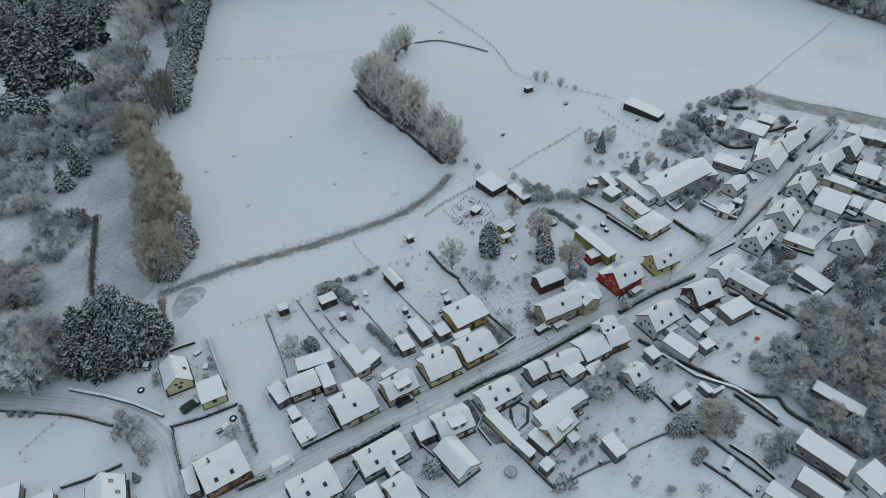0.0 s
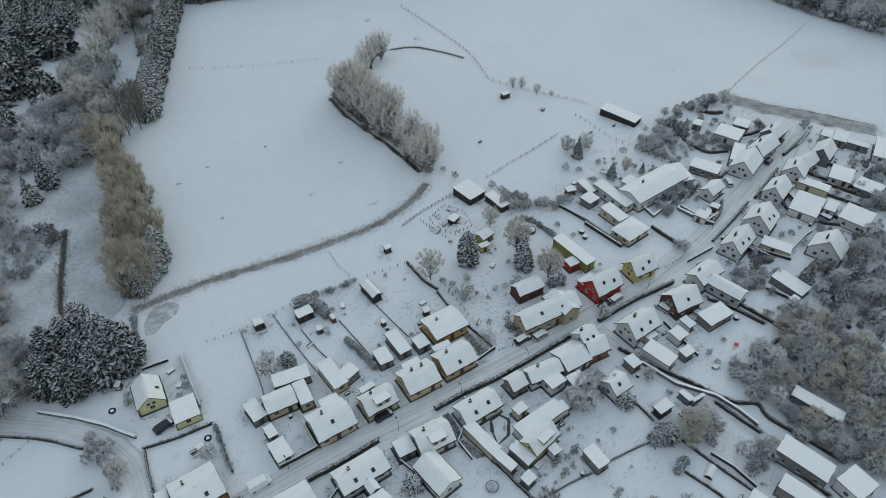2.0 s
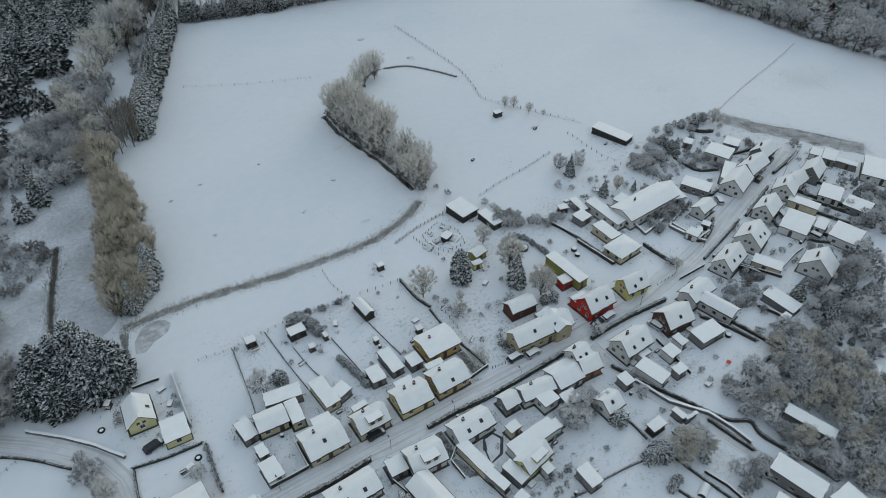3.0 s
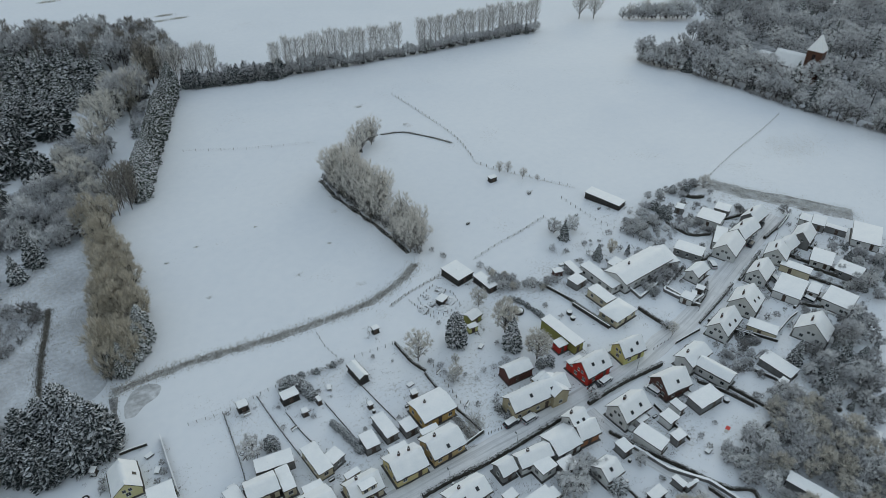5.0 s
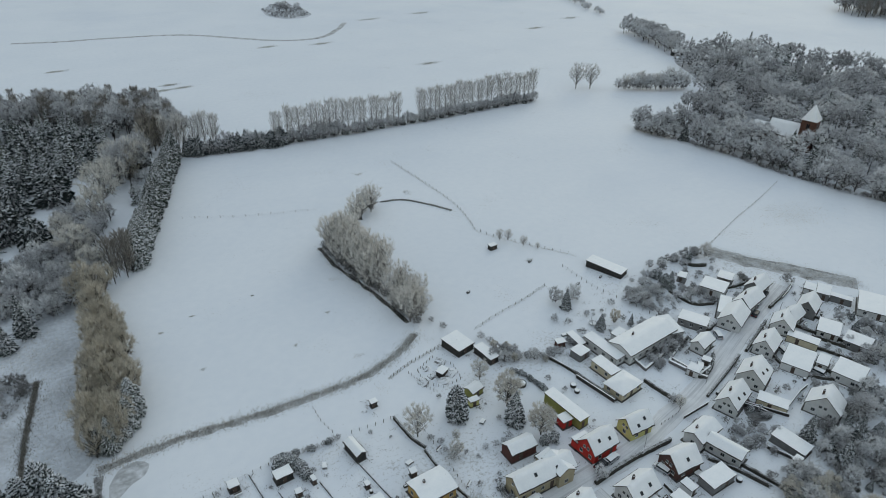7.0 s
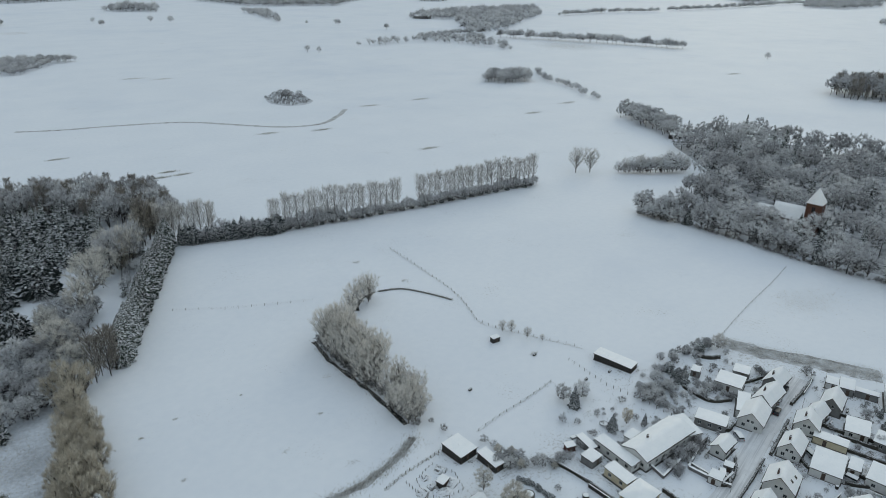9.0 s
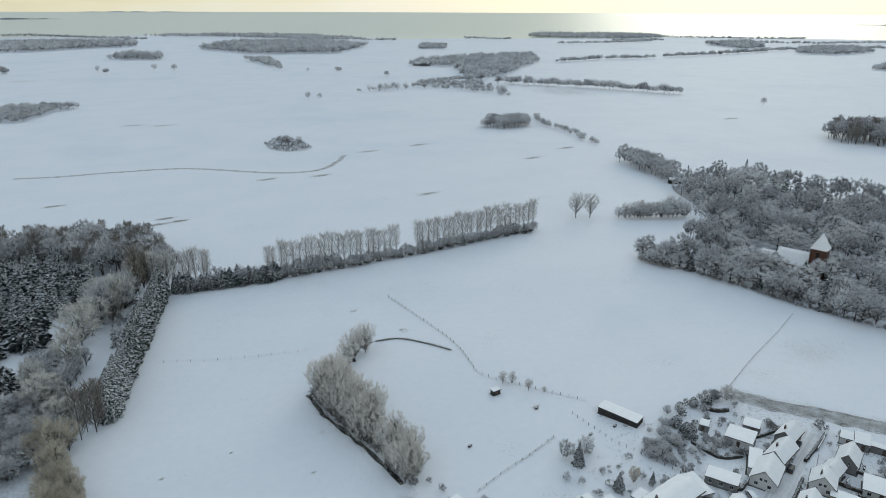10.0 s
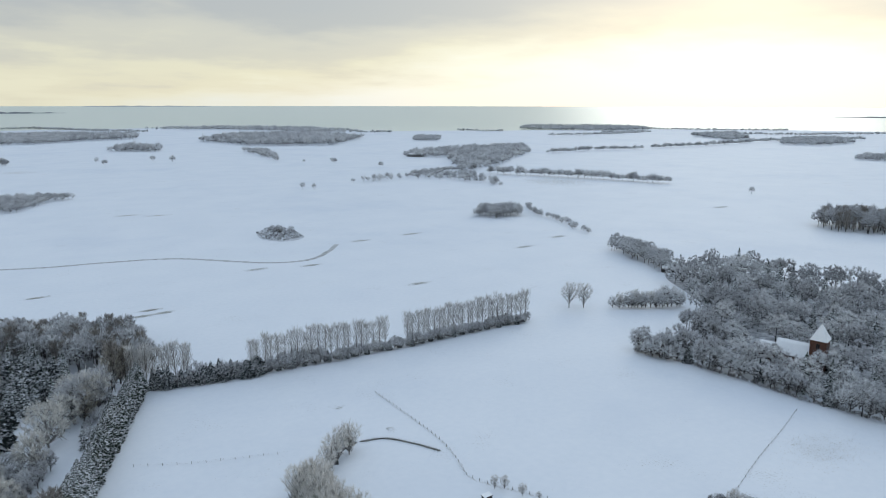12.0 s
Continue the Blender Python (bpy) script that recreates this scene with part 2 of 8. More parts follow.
def ground_material():
    """Fresh snow with grass showing through in patches, more so between the village gardens."""
    m = material("ground_snow", (0.70, 0.735, 0.785), (0.77, 0.795, 0.83), 0.02, 0.7, 0.5, 0.35, spec=0.35)
    n, l = m.node_tree.nodes, m.node_tree.links
    b = n["Principled BSDF"]
    col = b.inputs["Base Color"].links[0].from_socket
    geo = n.new("ShaderNodeNewGeometry")
    speck, patch = n.new("ShaderNodeTexNoise"), n.new("ShaderNodeTexNoise")
    speck.inputs["Scale"].default_value, speck.inputs["Detail"].default_value, speck.inputs["Roughness"].default_value = 1.1, 6, 0.75
    patch.inputs["Scale"].default_value, patch.inputs["Detail"].default_value = 0.045, 5
    for t in (speck, patch):
        l.new(geo.outputs["Position"], t.inputs["Vector"])

    def mth(op, x, y):
        k = n.new("ShaderNodeMath")
        k.operation = op
        for i, v in enumerate((x, y)):
            if isinstance(v, (int, float)):
                k.inputs[i].default_value = v
            else:
                l.new(v, k.inputs[i])
        return k.outputs[0]

    def span(v, a, b2):
        k = n.new("ShaderNodeMapRange")
        k.interpolation_type = "SMOOTHSTEP"
        k.inputs[1].default_value, k.inputs[2].default_value = a, b2
        l.new(v, k.inputs[0])
        return k.outputs[0]

    xyz = n.new("ShaderNodeSeparateXYZ")
    l.new(geo.outputs["Position"], xyz.inputs[0])
    x, y = xyz.outputs[0], xyz.outputs[1]
    village = mth("MULTIPLY", mth("MULTIPLY", span(x, -20, 0), mth("SUBTRACT", 1.0, span(x, 222, 246))),
                  mth("SUBTRACT", 1.0, span(mth("SUBTRACT", y, mth("MULTIPLY", x, 0.12)), 108, 128)))
    worn = mth("ADD", mth("MULTIPLY", patch.outputs["Fac"], 0.42), mth("MULTIPLY", village, 0.05))
    f = span(mth("ADD", mth("MULTIPLY", speck.outputs["Fac"], 0.75), worn), 0.68, 0.80)
    mx = n.new("ShaderNodeMix")
    mx.data_type = "RGBA"
    mx.inputs[7].default_value = (0.27, 0.25, 0.21, 1)
    l.new(mth("MULTIPLY", f, 0.55), mx.inputs[0])
    l.new(col, mx.inputs[6])
    l.new(mx.outputs[2], b.inputs["Base Color"])


ground_material()
# broad bluish patches paint the faint shading of the fields' relief
speckle("ground_snow", 0.004, 0.5, 0.7, (0.60, 0.65, 0.73), 0.45)


def road_material():
    """Packed snow with darker wheel tracks along the lane; uses the strip's own uv."""
    m = material("road_snow", (0.60, 0.61, 0.63), (0.75, 0.76, 0.78), 0.4, 0.7, 0.4, 3.0)
    n, l = m.node_tree.nodes, m.node_tree.links
    b = n["Principled BSDF"]
    col = b.inputs["Base Color"].links[0].from_socket
    uv = n.new("ShaderNodeUVMap")
    uv.uv_map = "lane"
    mp = n.new("ShaderNodeMapping")
    mp.inputs["Scale"].default_value = (9.0, 0.035, 1.0)
    l.new(uv.outputs[0], mp.inputs[0])
    t = n.new("ShaderNodeTexNoise")
    t.inputs["Scale"].default_value, t.inputs["Detail"].default_value = 1.0, 4
    l.new(mp.outputs[0], t.inputs["Vector"])
    r = n.new("ShaderNodeMapRange")
    r.interpolation_type = "SMOOTHSTEP"
    r.inputs[1].default_value, r.inputs[2].default_value, r.inputs[4].default_value = 0.46, 0.66, 0.62
    l.new(t.outputs["Fac"], r.inputs[0])
    mx = n.new("ShaderNodeMix")
    mx.data_type = "RGBA"
    mx.inputs[7].default_value = (0.42, 0.43, 0.45, 1)
    l.new(r.outputs[0], mx.inputs[0])
    l.new(col, mx.inputs[6])
    l.new(mx.outputs[2], b.inputs["Base Color"])


road_material()


def sea_material():
    m = bpy.data.materials.new("sea_water")
    m.use_nodes = True
    n, l = m.node_tree.nodes, m.node_tree.links
    b = n["Principled BSDF"]
    # paler than water: the bright sky's reflection is put into the base colour
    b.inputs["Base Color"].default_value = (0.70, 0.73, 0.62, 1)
    b.inputs["Roughness"].default_value = 0.3
    geo = n.new("ShaderNodeNewGeometry")
    t = n.new("ShaderNodeTexNoise")
    t.inputs["Scale"].default_value, t.inputs["Detail"].default_value = 0.02, 6
    l.new(geo.outputs["Position"], t.inputs["Vector"])
    bp = n.new("ShaderNodeBump")
    bp.inputs["Strength"].default_value, bp.inputs["Distance"].default_value = 0.03, 2.0
    l.new(t.outputs["Fac"], bp.inputs["Height"])
    # the water's own face is level
    level = n.new("ShaderNodeCombineXYZ")
    level.inputs[2].default_value = 1.0
    l.new(level.outputs[0], bp.inputs["Normal"])
    l.new(bp.outputs[0], b.inputs["Normal"])
    MATS["sea_water"] = m


sea_material()

# ---- building blocks ----


def mesh_of(bm, mat, name="mesh"):
    me = bpy.data.meshes.new(name)
    bm.to_mesh(me)
    bm.free()
    me.materials.append(MATS[mat])
    return me


def part(name, data, mat, parent, label="", at=None):
    """One mesh under a thing or a part; data: a bmesh, or a mesh that alike parts share."""
    me = data if isinstance(data, bpy.types.Mesh) else mesh_of(data, mat, name)
    ob = new(name, me)
    ob.parent = parent
    if at is not None:
        ob.matrix_basis = at
    return tagged(ob, label)


def thing(name, m, label, category, group="", kind=""):
    ob = new(name)
    ob.empty_display_size = 0.3
    ob.matrix_basis = m
    return tagged(ob, label, category, group, kind)


def box(bm, x0, x1, y0, y1, z0, z1):
    v = [bm.verts.new(p) for p in ((x0, y0, z0), (x1, y0, z0), (x1, y1, z0), (x0, y1, z0), (x0, y0, z1), (x1, y0, z1), (x1, y1, z1), (x0, y1, z1))]
    for f in ((3, 2, 1, 0), (4, 5, 6, 7), (0, 1, 5, 4), (1, 2, 6, 5), (2, 3, 7, 6), (3, 0, 4, 7)):
        bm.faces.new([v[i] for i in f])
    return v


def boxes(*specs):
    bm = bmesh.new()
    for s in specs:
        box(bm, *s)
    return bm


def prism(profile, x0, x1):
    """A closed profile of (y, z), anticlockwise seen from +x, pushed along x."""
    bm = bmesh.new()
    a, b = [bm.verts.new((x0, y, z)) for y, z in profile], [bm.verts.new((x1, y, z)) for y, z in profile]
    bm.faces.new(list(reversed(a)))
    bm.faces.new(b)
    k = len(profile)
    for i in range(k):
        bm.faces.new((a[i], a[(i + 1) % k], b[(i + 1) % k], b[i]))
    return bm


def drift(x0, x1, y0, y1, height, thick, seed, nx=10, ny=6):
    """A blanket of snow over a slope: height(x, y) is the roof under it; its rim is thin and uneven."""
    rng = random.Random(seed)
    bm = bmesh.new()
    top, bot = [], []
    for i in range(nx + 1):
        rt, rb = [], []
        for j in range(ny + 1):
            u, v = i / nx, j / ny
            x, y = x0 + (x1 - x0) * u, y0 + (y1 - y0) * v
            rim = i in (0, nx) or j in (0, ny)
            if i in (0, nx):
                x += rng.uniform(-0.05, 0.05)
            if j in (0, ny):
                y += rng.uniform(-0.06, 0.06)
            t = thick * (0.8 if rim else rng.uniform(0.85, 1.15))
            z = height(x, y)
            rt.append(bm.verts.new((x, y, z + t)))
            rb.append(bm.verts.new((x, y, z + 0.004)))
        top.append(rt)
        bot.append(rb)
    for i in range(nx):
        for j in range(ny):
            f = bm.faces.new((top[i][j], top[i + 1][j], top[i + 1][j + 1], top[i][j + 1]))
            f.smooth = 0 < i < nx - 1 and 0 < j < ny - 1
    for i in range(nx):
        bm.faces.new((bot[i][0], bot[i + 1][0], top[i + 1][0], top[i][0]))
        bm.faces.new((top[i][ny], top[i + 1][ny], bot[i + 1][ny], bot[i][ny]))
    for j in range(ny):
        bm.faces.new((top[0][j], top[0][j + 1], bot[0][j + 1], bot[0][j]))
        bm.faces.new((bot[nx][j], bot[nx][j + 1], top[nx][j + 1], top[nx][j]))
    return bm


# shared pieces of houses: local x along the wall, y out of it, z up from the sill
FRAME = mesh_of(boxes((-0.5, -0.44, -0.04, 0.06, 0, 1.1), (0.44, 0.5, -0.04, 0.06, 0, 1.1), (-0.44, 0.44, -0.04, 0.06, 0, 0.06),
                      (-0.44, 0.44, -0.04, 0.06, 1.04, 1.1), (-0.03, 0.03, -0.04, 0.05, 0.06, 1.04)), "window_paint", "window_frame")
PANE = mesh_of(boxes((-0.44, 0.44, -0.03, 0.02, 0.06, 1.04)), "window_glass", "pane")
SILL = mesh_of(boxes((-0.52, 0.52, 0.0, 0.12, -0.05, -0.005)), "roof_snow", "sill")
DOOR = mesh_of(boxes((-0.5, 0.5, -0.04, 0.05, 0, 2.05)), "door_wood", "door")
HANDLE = mesh_of(boxes((0.34, 0.46, 0.05, 0.11, 1.0, 1.04)), "window_paint", "handle")
SKY_FRAME = mesh_of(boxes((-0.45, -0.37, -0.6, 0.6, 0.03, 0.3), (0.37, 0.45, -0.6, 0.6, 0.03, 0.3), (-0.37, 0.37, -0.6, -0.52, 0.03, 0.3), (-0.37, 0.37, 0.52, 0.6, 0.03, 0.3)), "roof_tiles", "skylight_frame")
SKY_PANE = mesh_of(boxes((-0.37, 0.37, -0.52, 0.52, 0.03, 0.27)), "window_glass", "skylight_pane")
POT = mesh_of(boxes((-0.15, 0.15, -0.15, 0.15, 0, 0.25)), "roof_tiles", "chimney_pot")


def put_window(host, m):
    w = part("window", FRAME, None, host, at=m)
    part("pane", PANE, None, w)
    part("sill", SILL, None, w)


BUILT = 0
PLOTS = []


def building(x, y, yaw, length, width, eave, rise, form, wall, label, category, chimneys=0, skylights=0, dormer=0, windows=1):
    """A house or shed; local x runs along the ridge. form: gable, hip or flat."""
    global BUILT
    BUILT += 1
    rng = random.Random(BUILT * 7)
    PLOTS.append((x, y, radians(yaw), length / 2 + 0.3, width / 2 + 0.3))
    name = {"house": "house", "annex": "house_annex"}.get(category, category.replace(" ", "_"))
    h = thing(name, pose(x, y, 0, 0, 0, yaw), label, category)
    out = 0.42 if category == "house" else 0.25
    a, b = length / 2 - out, width / 2 - out
    A, B = length / 2, width / 2
    wm = "wall_" + wall
    # dark rim: snow-free ground, with the shade under the eaves put into its colour
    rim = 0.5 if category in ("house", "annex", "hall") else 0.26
    part("apron", boxes((-a - rim, a + rim, -b - rim, b + rim, -0.05, 0.03)), "wet_shaded_paving", h, "snow-free wet paving along the wall with painted eave shade")
    if form == "gable":
        slope = rise / B
        ridge = eave + rise

        def roof_z(px, py):
            return ridge - abs(py) * slope

        part("wall", prism(((-b, 0), (b, 0), (b, roof_z(0, b) - 0.02), (0, ridge - 0.02), (-b, roof_z(0, -b) - 0.02)), -a, a), wm, h)
        t = 0.14
        roof = part("roof", prism(((-B, eave), (0, ridge), (B, eave), (B, eave + t), (0, ridge + t), (-B, eave + t)), -A, A), "roof_tiles", h)
        part("snow_cover", drift(-A + 0.06, A - 0.06, -B + 0.04, B - 0.04, lambda px, py: roof_z(px, py) + t, 0.12, BUILT, max(6, int(length)), 8), "roof_snow", roof, "thick fresh snow on the roof")
        # fascia and gutter along both eaves
        for s in (-1, 1):
            part("gutter", boxes((-A, A, s * (B + 0.06) - 0.06, s * (B + 0.06) + 0.06, eave - 0.02, eave + 0.09)), "roof_tiles", roof)
    elif form == "hip":
        bm = bmesh.new()
        k = min(B, A - 0.4)
        pts = [bm.verts.new(p) for p in ((-A, -B, eave), (A, -B, eave), (A, B, eave), (-A, B, eave), (-A + k, 0, eave + rise), (A - k, 0, eave + rise))]
        for f in ((0, 1, 5, 4), (1, 2, 5), (2, 3, 4, 5), (3, 0, 4), (3, 2, 1, 0)):
            bm.faces.new([pts[i] for i in f])
        part("wall", boxes((-a, a, -b, b, 0, eave - 0.004)), wm, h)
        roof = part("roof", bm, "roof_tiles", h)

        def roof_z(px, py):
            return eave + rise * max(0.0, min((B - abs(py)) / B, (A - abs(px)) / k, 1))

        part("snow_cover", drift(-A + 0.06, A - 0.06, -B + 0.06, B - 0.06, roof_z, 0.14, BUILT, 16, 10), "roof_snow", roof, "thick fresh snow on the roof")
        slope = rise / B
        ridge = eave + rise
    else:
        tip = 0.05 * width
        slope, ridge = 0.05, eave + tip

        def roof_z(px, py):
            return eave + (py + B) * 0.05

        part("wall", prism(((-b, 0), (b, 0), (b, roof_z(0, b) - 0.02), (-b, roof_z(0, -b) - 0.02)), -a, a), wm, h)
        t = 0.16
        roof = part("roof", prism(((-B, eave), (B, eave + width * 0.05), (B, eave + t + width * 0.05), (-B, eave + t)), -A, A), "roof_tiles", h)
        part("snow_cover", drift(-A + 0.05, A - 0.05, -B + 0.05, B - 0.05, lambda px, py: roof_z(px, py) + t, 0.15, BUILT, 6, 6), "roof_snow", roof, "thick fresh snow on the flat roof")
    if windows:
        high = eave > 3.7
        for side in (-1, 1):
            k = max(1, int(2 * a / 2.7))
            turn = 180 if side < 0 else 0
            for i in range(k):
                px = -a + 2 * a * (i + 0.5) / k
                if side < 0 and i == k // 2 and category == "house":
                    d = part("door", DOOR, None, h, at=pose(px, side * b, 0.1, 0, 0, turn))
                    part("handle", HANDLE, None, d)
                else:
                    put_window(h, pose(px, side * b, 0.85, 0, 0, turn))
                if high:
                    put_window(h, pose(px, side * b, 2.45, 0, 0, turn))
            k = max(1, int(2 * b / 2.8))
            for i in range(k):
                put_window(h, pose(side * a, -b + 2 * b * (i + 0.5) / k, 0.85, 0, 0, -90 * side))
            if form == "gable" and rise > 2.0:
                for py in ((-0.6, 0.6) if rise > 2.6 else (0,)):
                    put_window(h, pose(side * a, py, eave, 0, 0, -90 * side) @ Matrix.Diagonal((0.75, 1, 0.8, 1)))
    else:
        d = part("door", DOOR, None, h, at=pose(rng.uniform(-0.3, 0.3) * a, -b, 0.04, 0, 0, 180) @ Matrix.Diagonal((1, 1, min(1, (eave - 0.25) / 2.2), 1)))
        part("handle", HANDLE, None, d)
    for i in range(chimneys):
        px = (-0.35, 0.4, 0.1)[i] * A + rng.uniform(-0.1, 0.1) * A
        py = 0.25 * B
        c = part("chimney", boxes((px - 0.25, px + 0.25, py - 0.25, py + 0.25, roof_z(px, py) - 0.2, ridge + 0.6), (px - 0.3, px + 0.3, py - 0.3, py + 0.3, ridge + 0.6, ridge + 0.68)), "chimney_brick", h)
        part("chimney_pot", POT, None, c, at=pose(px, py, ridge + 0.68))
    lift = math.degrees(math.atan(slope))
    for i in range(min(2, skylights)):
        px = A * (-0.7 + 1.4 * (i + 0.5) / min(2, skylights)) + rng.uniform(-0.4, 0.4)
        py = -B * rng.choice((0.4, 0.55, 0.65))
        s = part("skylight", SKY_FRAME, None, h, at=pose(px, py, roof_z(px, py) + 0.12, lift) @ Matrix.Diagonal((0.8, 0.75, 0.7, 1)))
        part("pane", SKY_PANE, None, s)
    for i in range(dormer):
        w = 1.7 if dormer == 1 else 1.4
        px = 0.1 * A if dormer == 1 else (0.30, 0.72)[i] * A
        y0, y1, top = -B * 0.78, -B * 0.05, roof_z(0, -B * 0.25) + 0.25
        d = part("dormer", boxes((px - w, px + w, y0, y1, roof_z(0, y0) - 0.3, top)), wm, h)
        r = part("roof", boxes((px - w - 0.2, px + w + 0.2, y0 - 0.25, y1, top + 0.004, top + 0.12)), "roof_tiles", d)
        part("snow_cover", drift(px - w - 0.15, px + w + 0.15, y0 - 0.2, y1, lambda qx, qy, z=top: z + 0.124, 0.13, BUILT + 900, 6, 4), "roof_snow", d)
        for q in (-0.5, 0.5):
            wz = max(roof_z(0, y0) + 0.15, top - 1.35)
            part("window", FRAME, None, d, at=pose(px + q * w, y0, wz, 0, 0, 180) @ Matrix.Diagonal((1, 1, (top - wz - 0.05) / 1.1, 1)))
            part("pane", PANE, None, d, at=pose(px + q * w, y0, wz, 0, 0, 180) @ Matrix.Diagonal((1, 1, (top - wz - 0.05) / 1.1, 1)))
    return h


def free(x, y, room=0.8):
    """Whether a place lies clear of every building and of the street."""
    for bx, by, a, hl, hw in PLOTS:
        dx, dy = x - bx, y - by
        if abs(dx * math.cos(a) + dy * math.sin(a)) < hl + room and abs(dy * math.cos(a) - dx * math.sin(a)) < hw + room:
            return False
    return abs(y - float(np.interp(x, [p[0] for p in STREET], [p[1] for p in STREET]))) > 3.4 + room


# ---- plants ----


def tri_mesh(name, v, mat, bare=None):
    """A mesh of loose triangles from an array (n, 3, 3); bare: those that carry no frost."""
    k = len(v)
    me = bpy.data.meshes.new(name)
    me.vertices.add(3 * k)
    me.vertices.foreach_set("co", v.reshape(-1).astype(np.float32))
    me.loops.add(3 * k)
    me.loops.foreach_set("vertex_index", np.arange(3 * k, dtype=np.int32))
    me.polygons.add(k)
    me.polygons.foreach_set("loop_start", np.arange(0, 3 * k, 3, dtype=np.int32))
    me.materials.append(MATS[mat])
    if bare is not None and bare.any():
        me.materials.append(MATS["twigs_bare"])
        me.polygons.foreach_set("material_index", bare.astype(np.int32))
    me.update(calc_edges=True)
    return me


def unit(v):
    return v / np.maximum(np.linalg.norm(v, axis=-1, keepdims=True), 1e-6)


def slivers(base, way, length, width, rng):
    """Thin triangles from base along way."""
    side = unit(np.cross(way, rng.normal(size=way.shape)))
    w = (np.asarray(width) * 0.5).reshape(-1, 1) if np.ndim(width) else width * 0.5
    ln = np.asarray(length).reshape(-1, 1) if np.ndim(length) else length
    return np.stack([base - side * w, base + side * w, base + way * ln], axis=1)


def limb(bm, p, q, r0, r1, k=5):
    p, q = Vector(p), Vector(q)
    m = (q - p).to_track_quat("Z", "Y").to_matrix()
    rings = []
    for c, r in ((p, r0), (q, r1)):
        rings.append([bm.verts.new(c + m @ Vector((r * math.cos(2 * math.pi * i / k), r * math.sin(2 * math.pi * i / k), 0))) for i in range(k)])
    for i in range(k):
        f = bm.faces.new((rings[0][i], rings[0][(i + 1) % k], rings[1][(i + 1) % k], rings[1][i]))
        f.smooth = True


def leafless(rng, h, r, lumps=40, per=56, low=0.15, width=0.15, upright=0.3, size=0.27, flare=0.0, bare=0.0, blunt=0.3, reach=1.75):
    """A bare crown: limbs out to lumps of twigs on a dome; frost gathers on the upper side of every lump, and the dark
    lower twigs also carry painted crown shade. r: the crown's radius.
    """
    mid, half = h * (1 + low) / 2, h * (1 - low) / 2
    fork = h * max(0.16, low)
    segs = [((0, 0, -0.3), (0, 0, fork), 0.019 * h, 0.014 * h), ((0, 0, fork), (0.02 * h, 0.01 * h, h * 0.72), 0.014 * h, 0.004 * h)]
    tris, plain = [], []
    for i in range(lumps):
        z = 1 - reach * (i + 0.5) / lumps + rng.uniform(-0.06, 0.06)
        a = 2.4 * i + rng.uniform(-0.35, 0.35)
        k = rng.uniform(0.62, 0.84) if i % 4 else rng.uniform(0.3, 0.5)
        flat = math.sqrt(max(0.03, 1 - z * z)) * k * r * (1 - flare * max(0.0, 0.35 - z))
        c = np.array((math.cos(a) * flat, math.sin(a) * flat, mid + z * half * k * 1.02))
        rho = size * r * rng.uniform(0.6, 1.3)
        root = np.array((0, 0, max(0.08 * h, c[2] - (0.6 + upright) * flat - 0.06 * h)))
        segs.append((tuple(root), tuple(c), 0.0065 * h, 0.002 * h))
        out = unit(c - (0, 0, mid - 0.35 * half))
        n = int(per * rng.uniform(0.7, 1.3))
        w = unit(rng.normal(size=(n, 3)) * 0.8 + out * 0.7 + (0, 0, upright))
        ln = (rho * rng.uniform(0.65, 1.25, n))[:, None] * (1 + 0.5 * upright * np.maximum(0, w[:, 2:3]))
        base = c + rng.normal(size=(n, 3)) * rho * 0.16
        side = unit(np.cross(w, rng.normal(size=w.shape))) * (width * 0.5 * rng.uniform(0.6, 1.4, n))[:, None]
        tip = base + w * ln
        fat = (rng.random(n) < blunt)[:, None, None]
        tris.append(np.where(fat, np.stack([base, tip - side, tip + side], axis=1), np.stack([base - side, base + side, tip], axis=1)))
        # low and inner twigs turn dark: no frost there, and crown shade put into colour
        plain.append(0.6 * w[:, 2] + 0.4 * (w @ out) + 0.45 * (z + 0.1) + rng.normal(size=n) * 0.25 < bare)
    tris = np.concatenate(tris)
    tris[:, :, 2] = np.maximum(tris[:, :, 2], 0.02)
    return segs, (tris, np.concatenate(plain))


def poplar(rng, h, r, branches=54, per=9, width=0.06, low=0.2):
    """A straight stem with steep thin branches all the way up."""
    segs = [((0, 0, -0.3), (0.02 * r, 0, 0.5 * h), 0.010 * h, 0.007 * h), ((0.02 * r, 0, 0.5 * h), (0, 0.03 * r, 0.96 * h), 0.007 * h, 0.002 * h)]
    tris, plain = [], []
    for i in range(branches):
        u = low + (0.96 - low) * (i + rng.random()) / branches
        a = 2.4 * i
        reach = r * (0.55 + 0.6 * math.sin(math.pi * min(1, (u - low) / (1 - low) * 0.75 + 0.12))) * rng.uniform(0.7, 1.1) * (1.15 - 0.5 * u)
        root = np.array((0, 0, u * h))
        end = root + (math.cos(a) * reach, math.sin(a) * reach, min(reach * 1.9, (1.03 - u) * h + 0.3))
        segs.append((tuple(root), tuple(end), 0.0025 * h, 0.001 * h))
        n = int(per * rng.uniform(0.7, 1.4))
        p = root + (end - root) * rng.uniform(0.25, 1.0, (n, 1))
        w = unit(unit(end - root) * 0.8 + rng.normal(size=(n, 3)) * 0.35 + (0, 0, 0.5))
        tris.append(slivers(p, w, 0.085 * h * rng.uniform(0.5, 1.2, n), width * rng.uniform(0.7, 1.4, n), rng))
        plain.append(rng.random(n) < 0.12)
    return segs, (np.concatenate(tris), np.concatenate(plain))


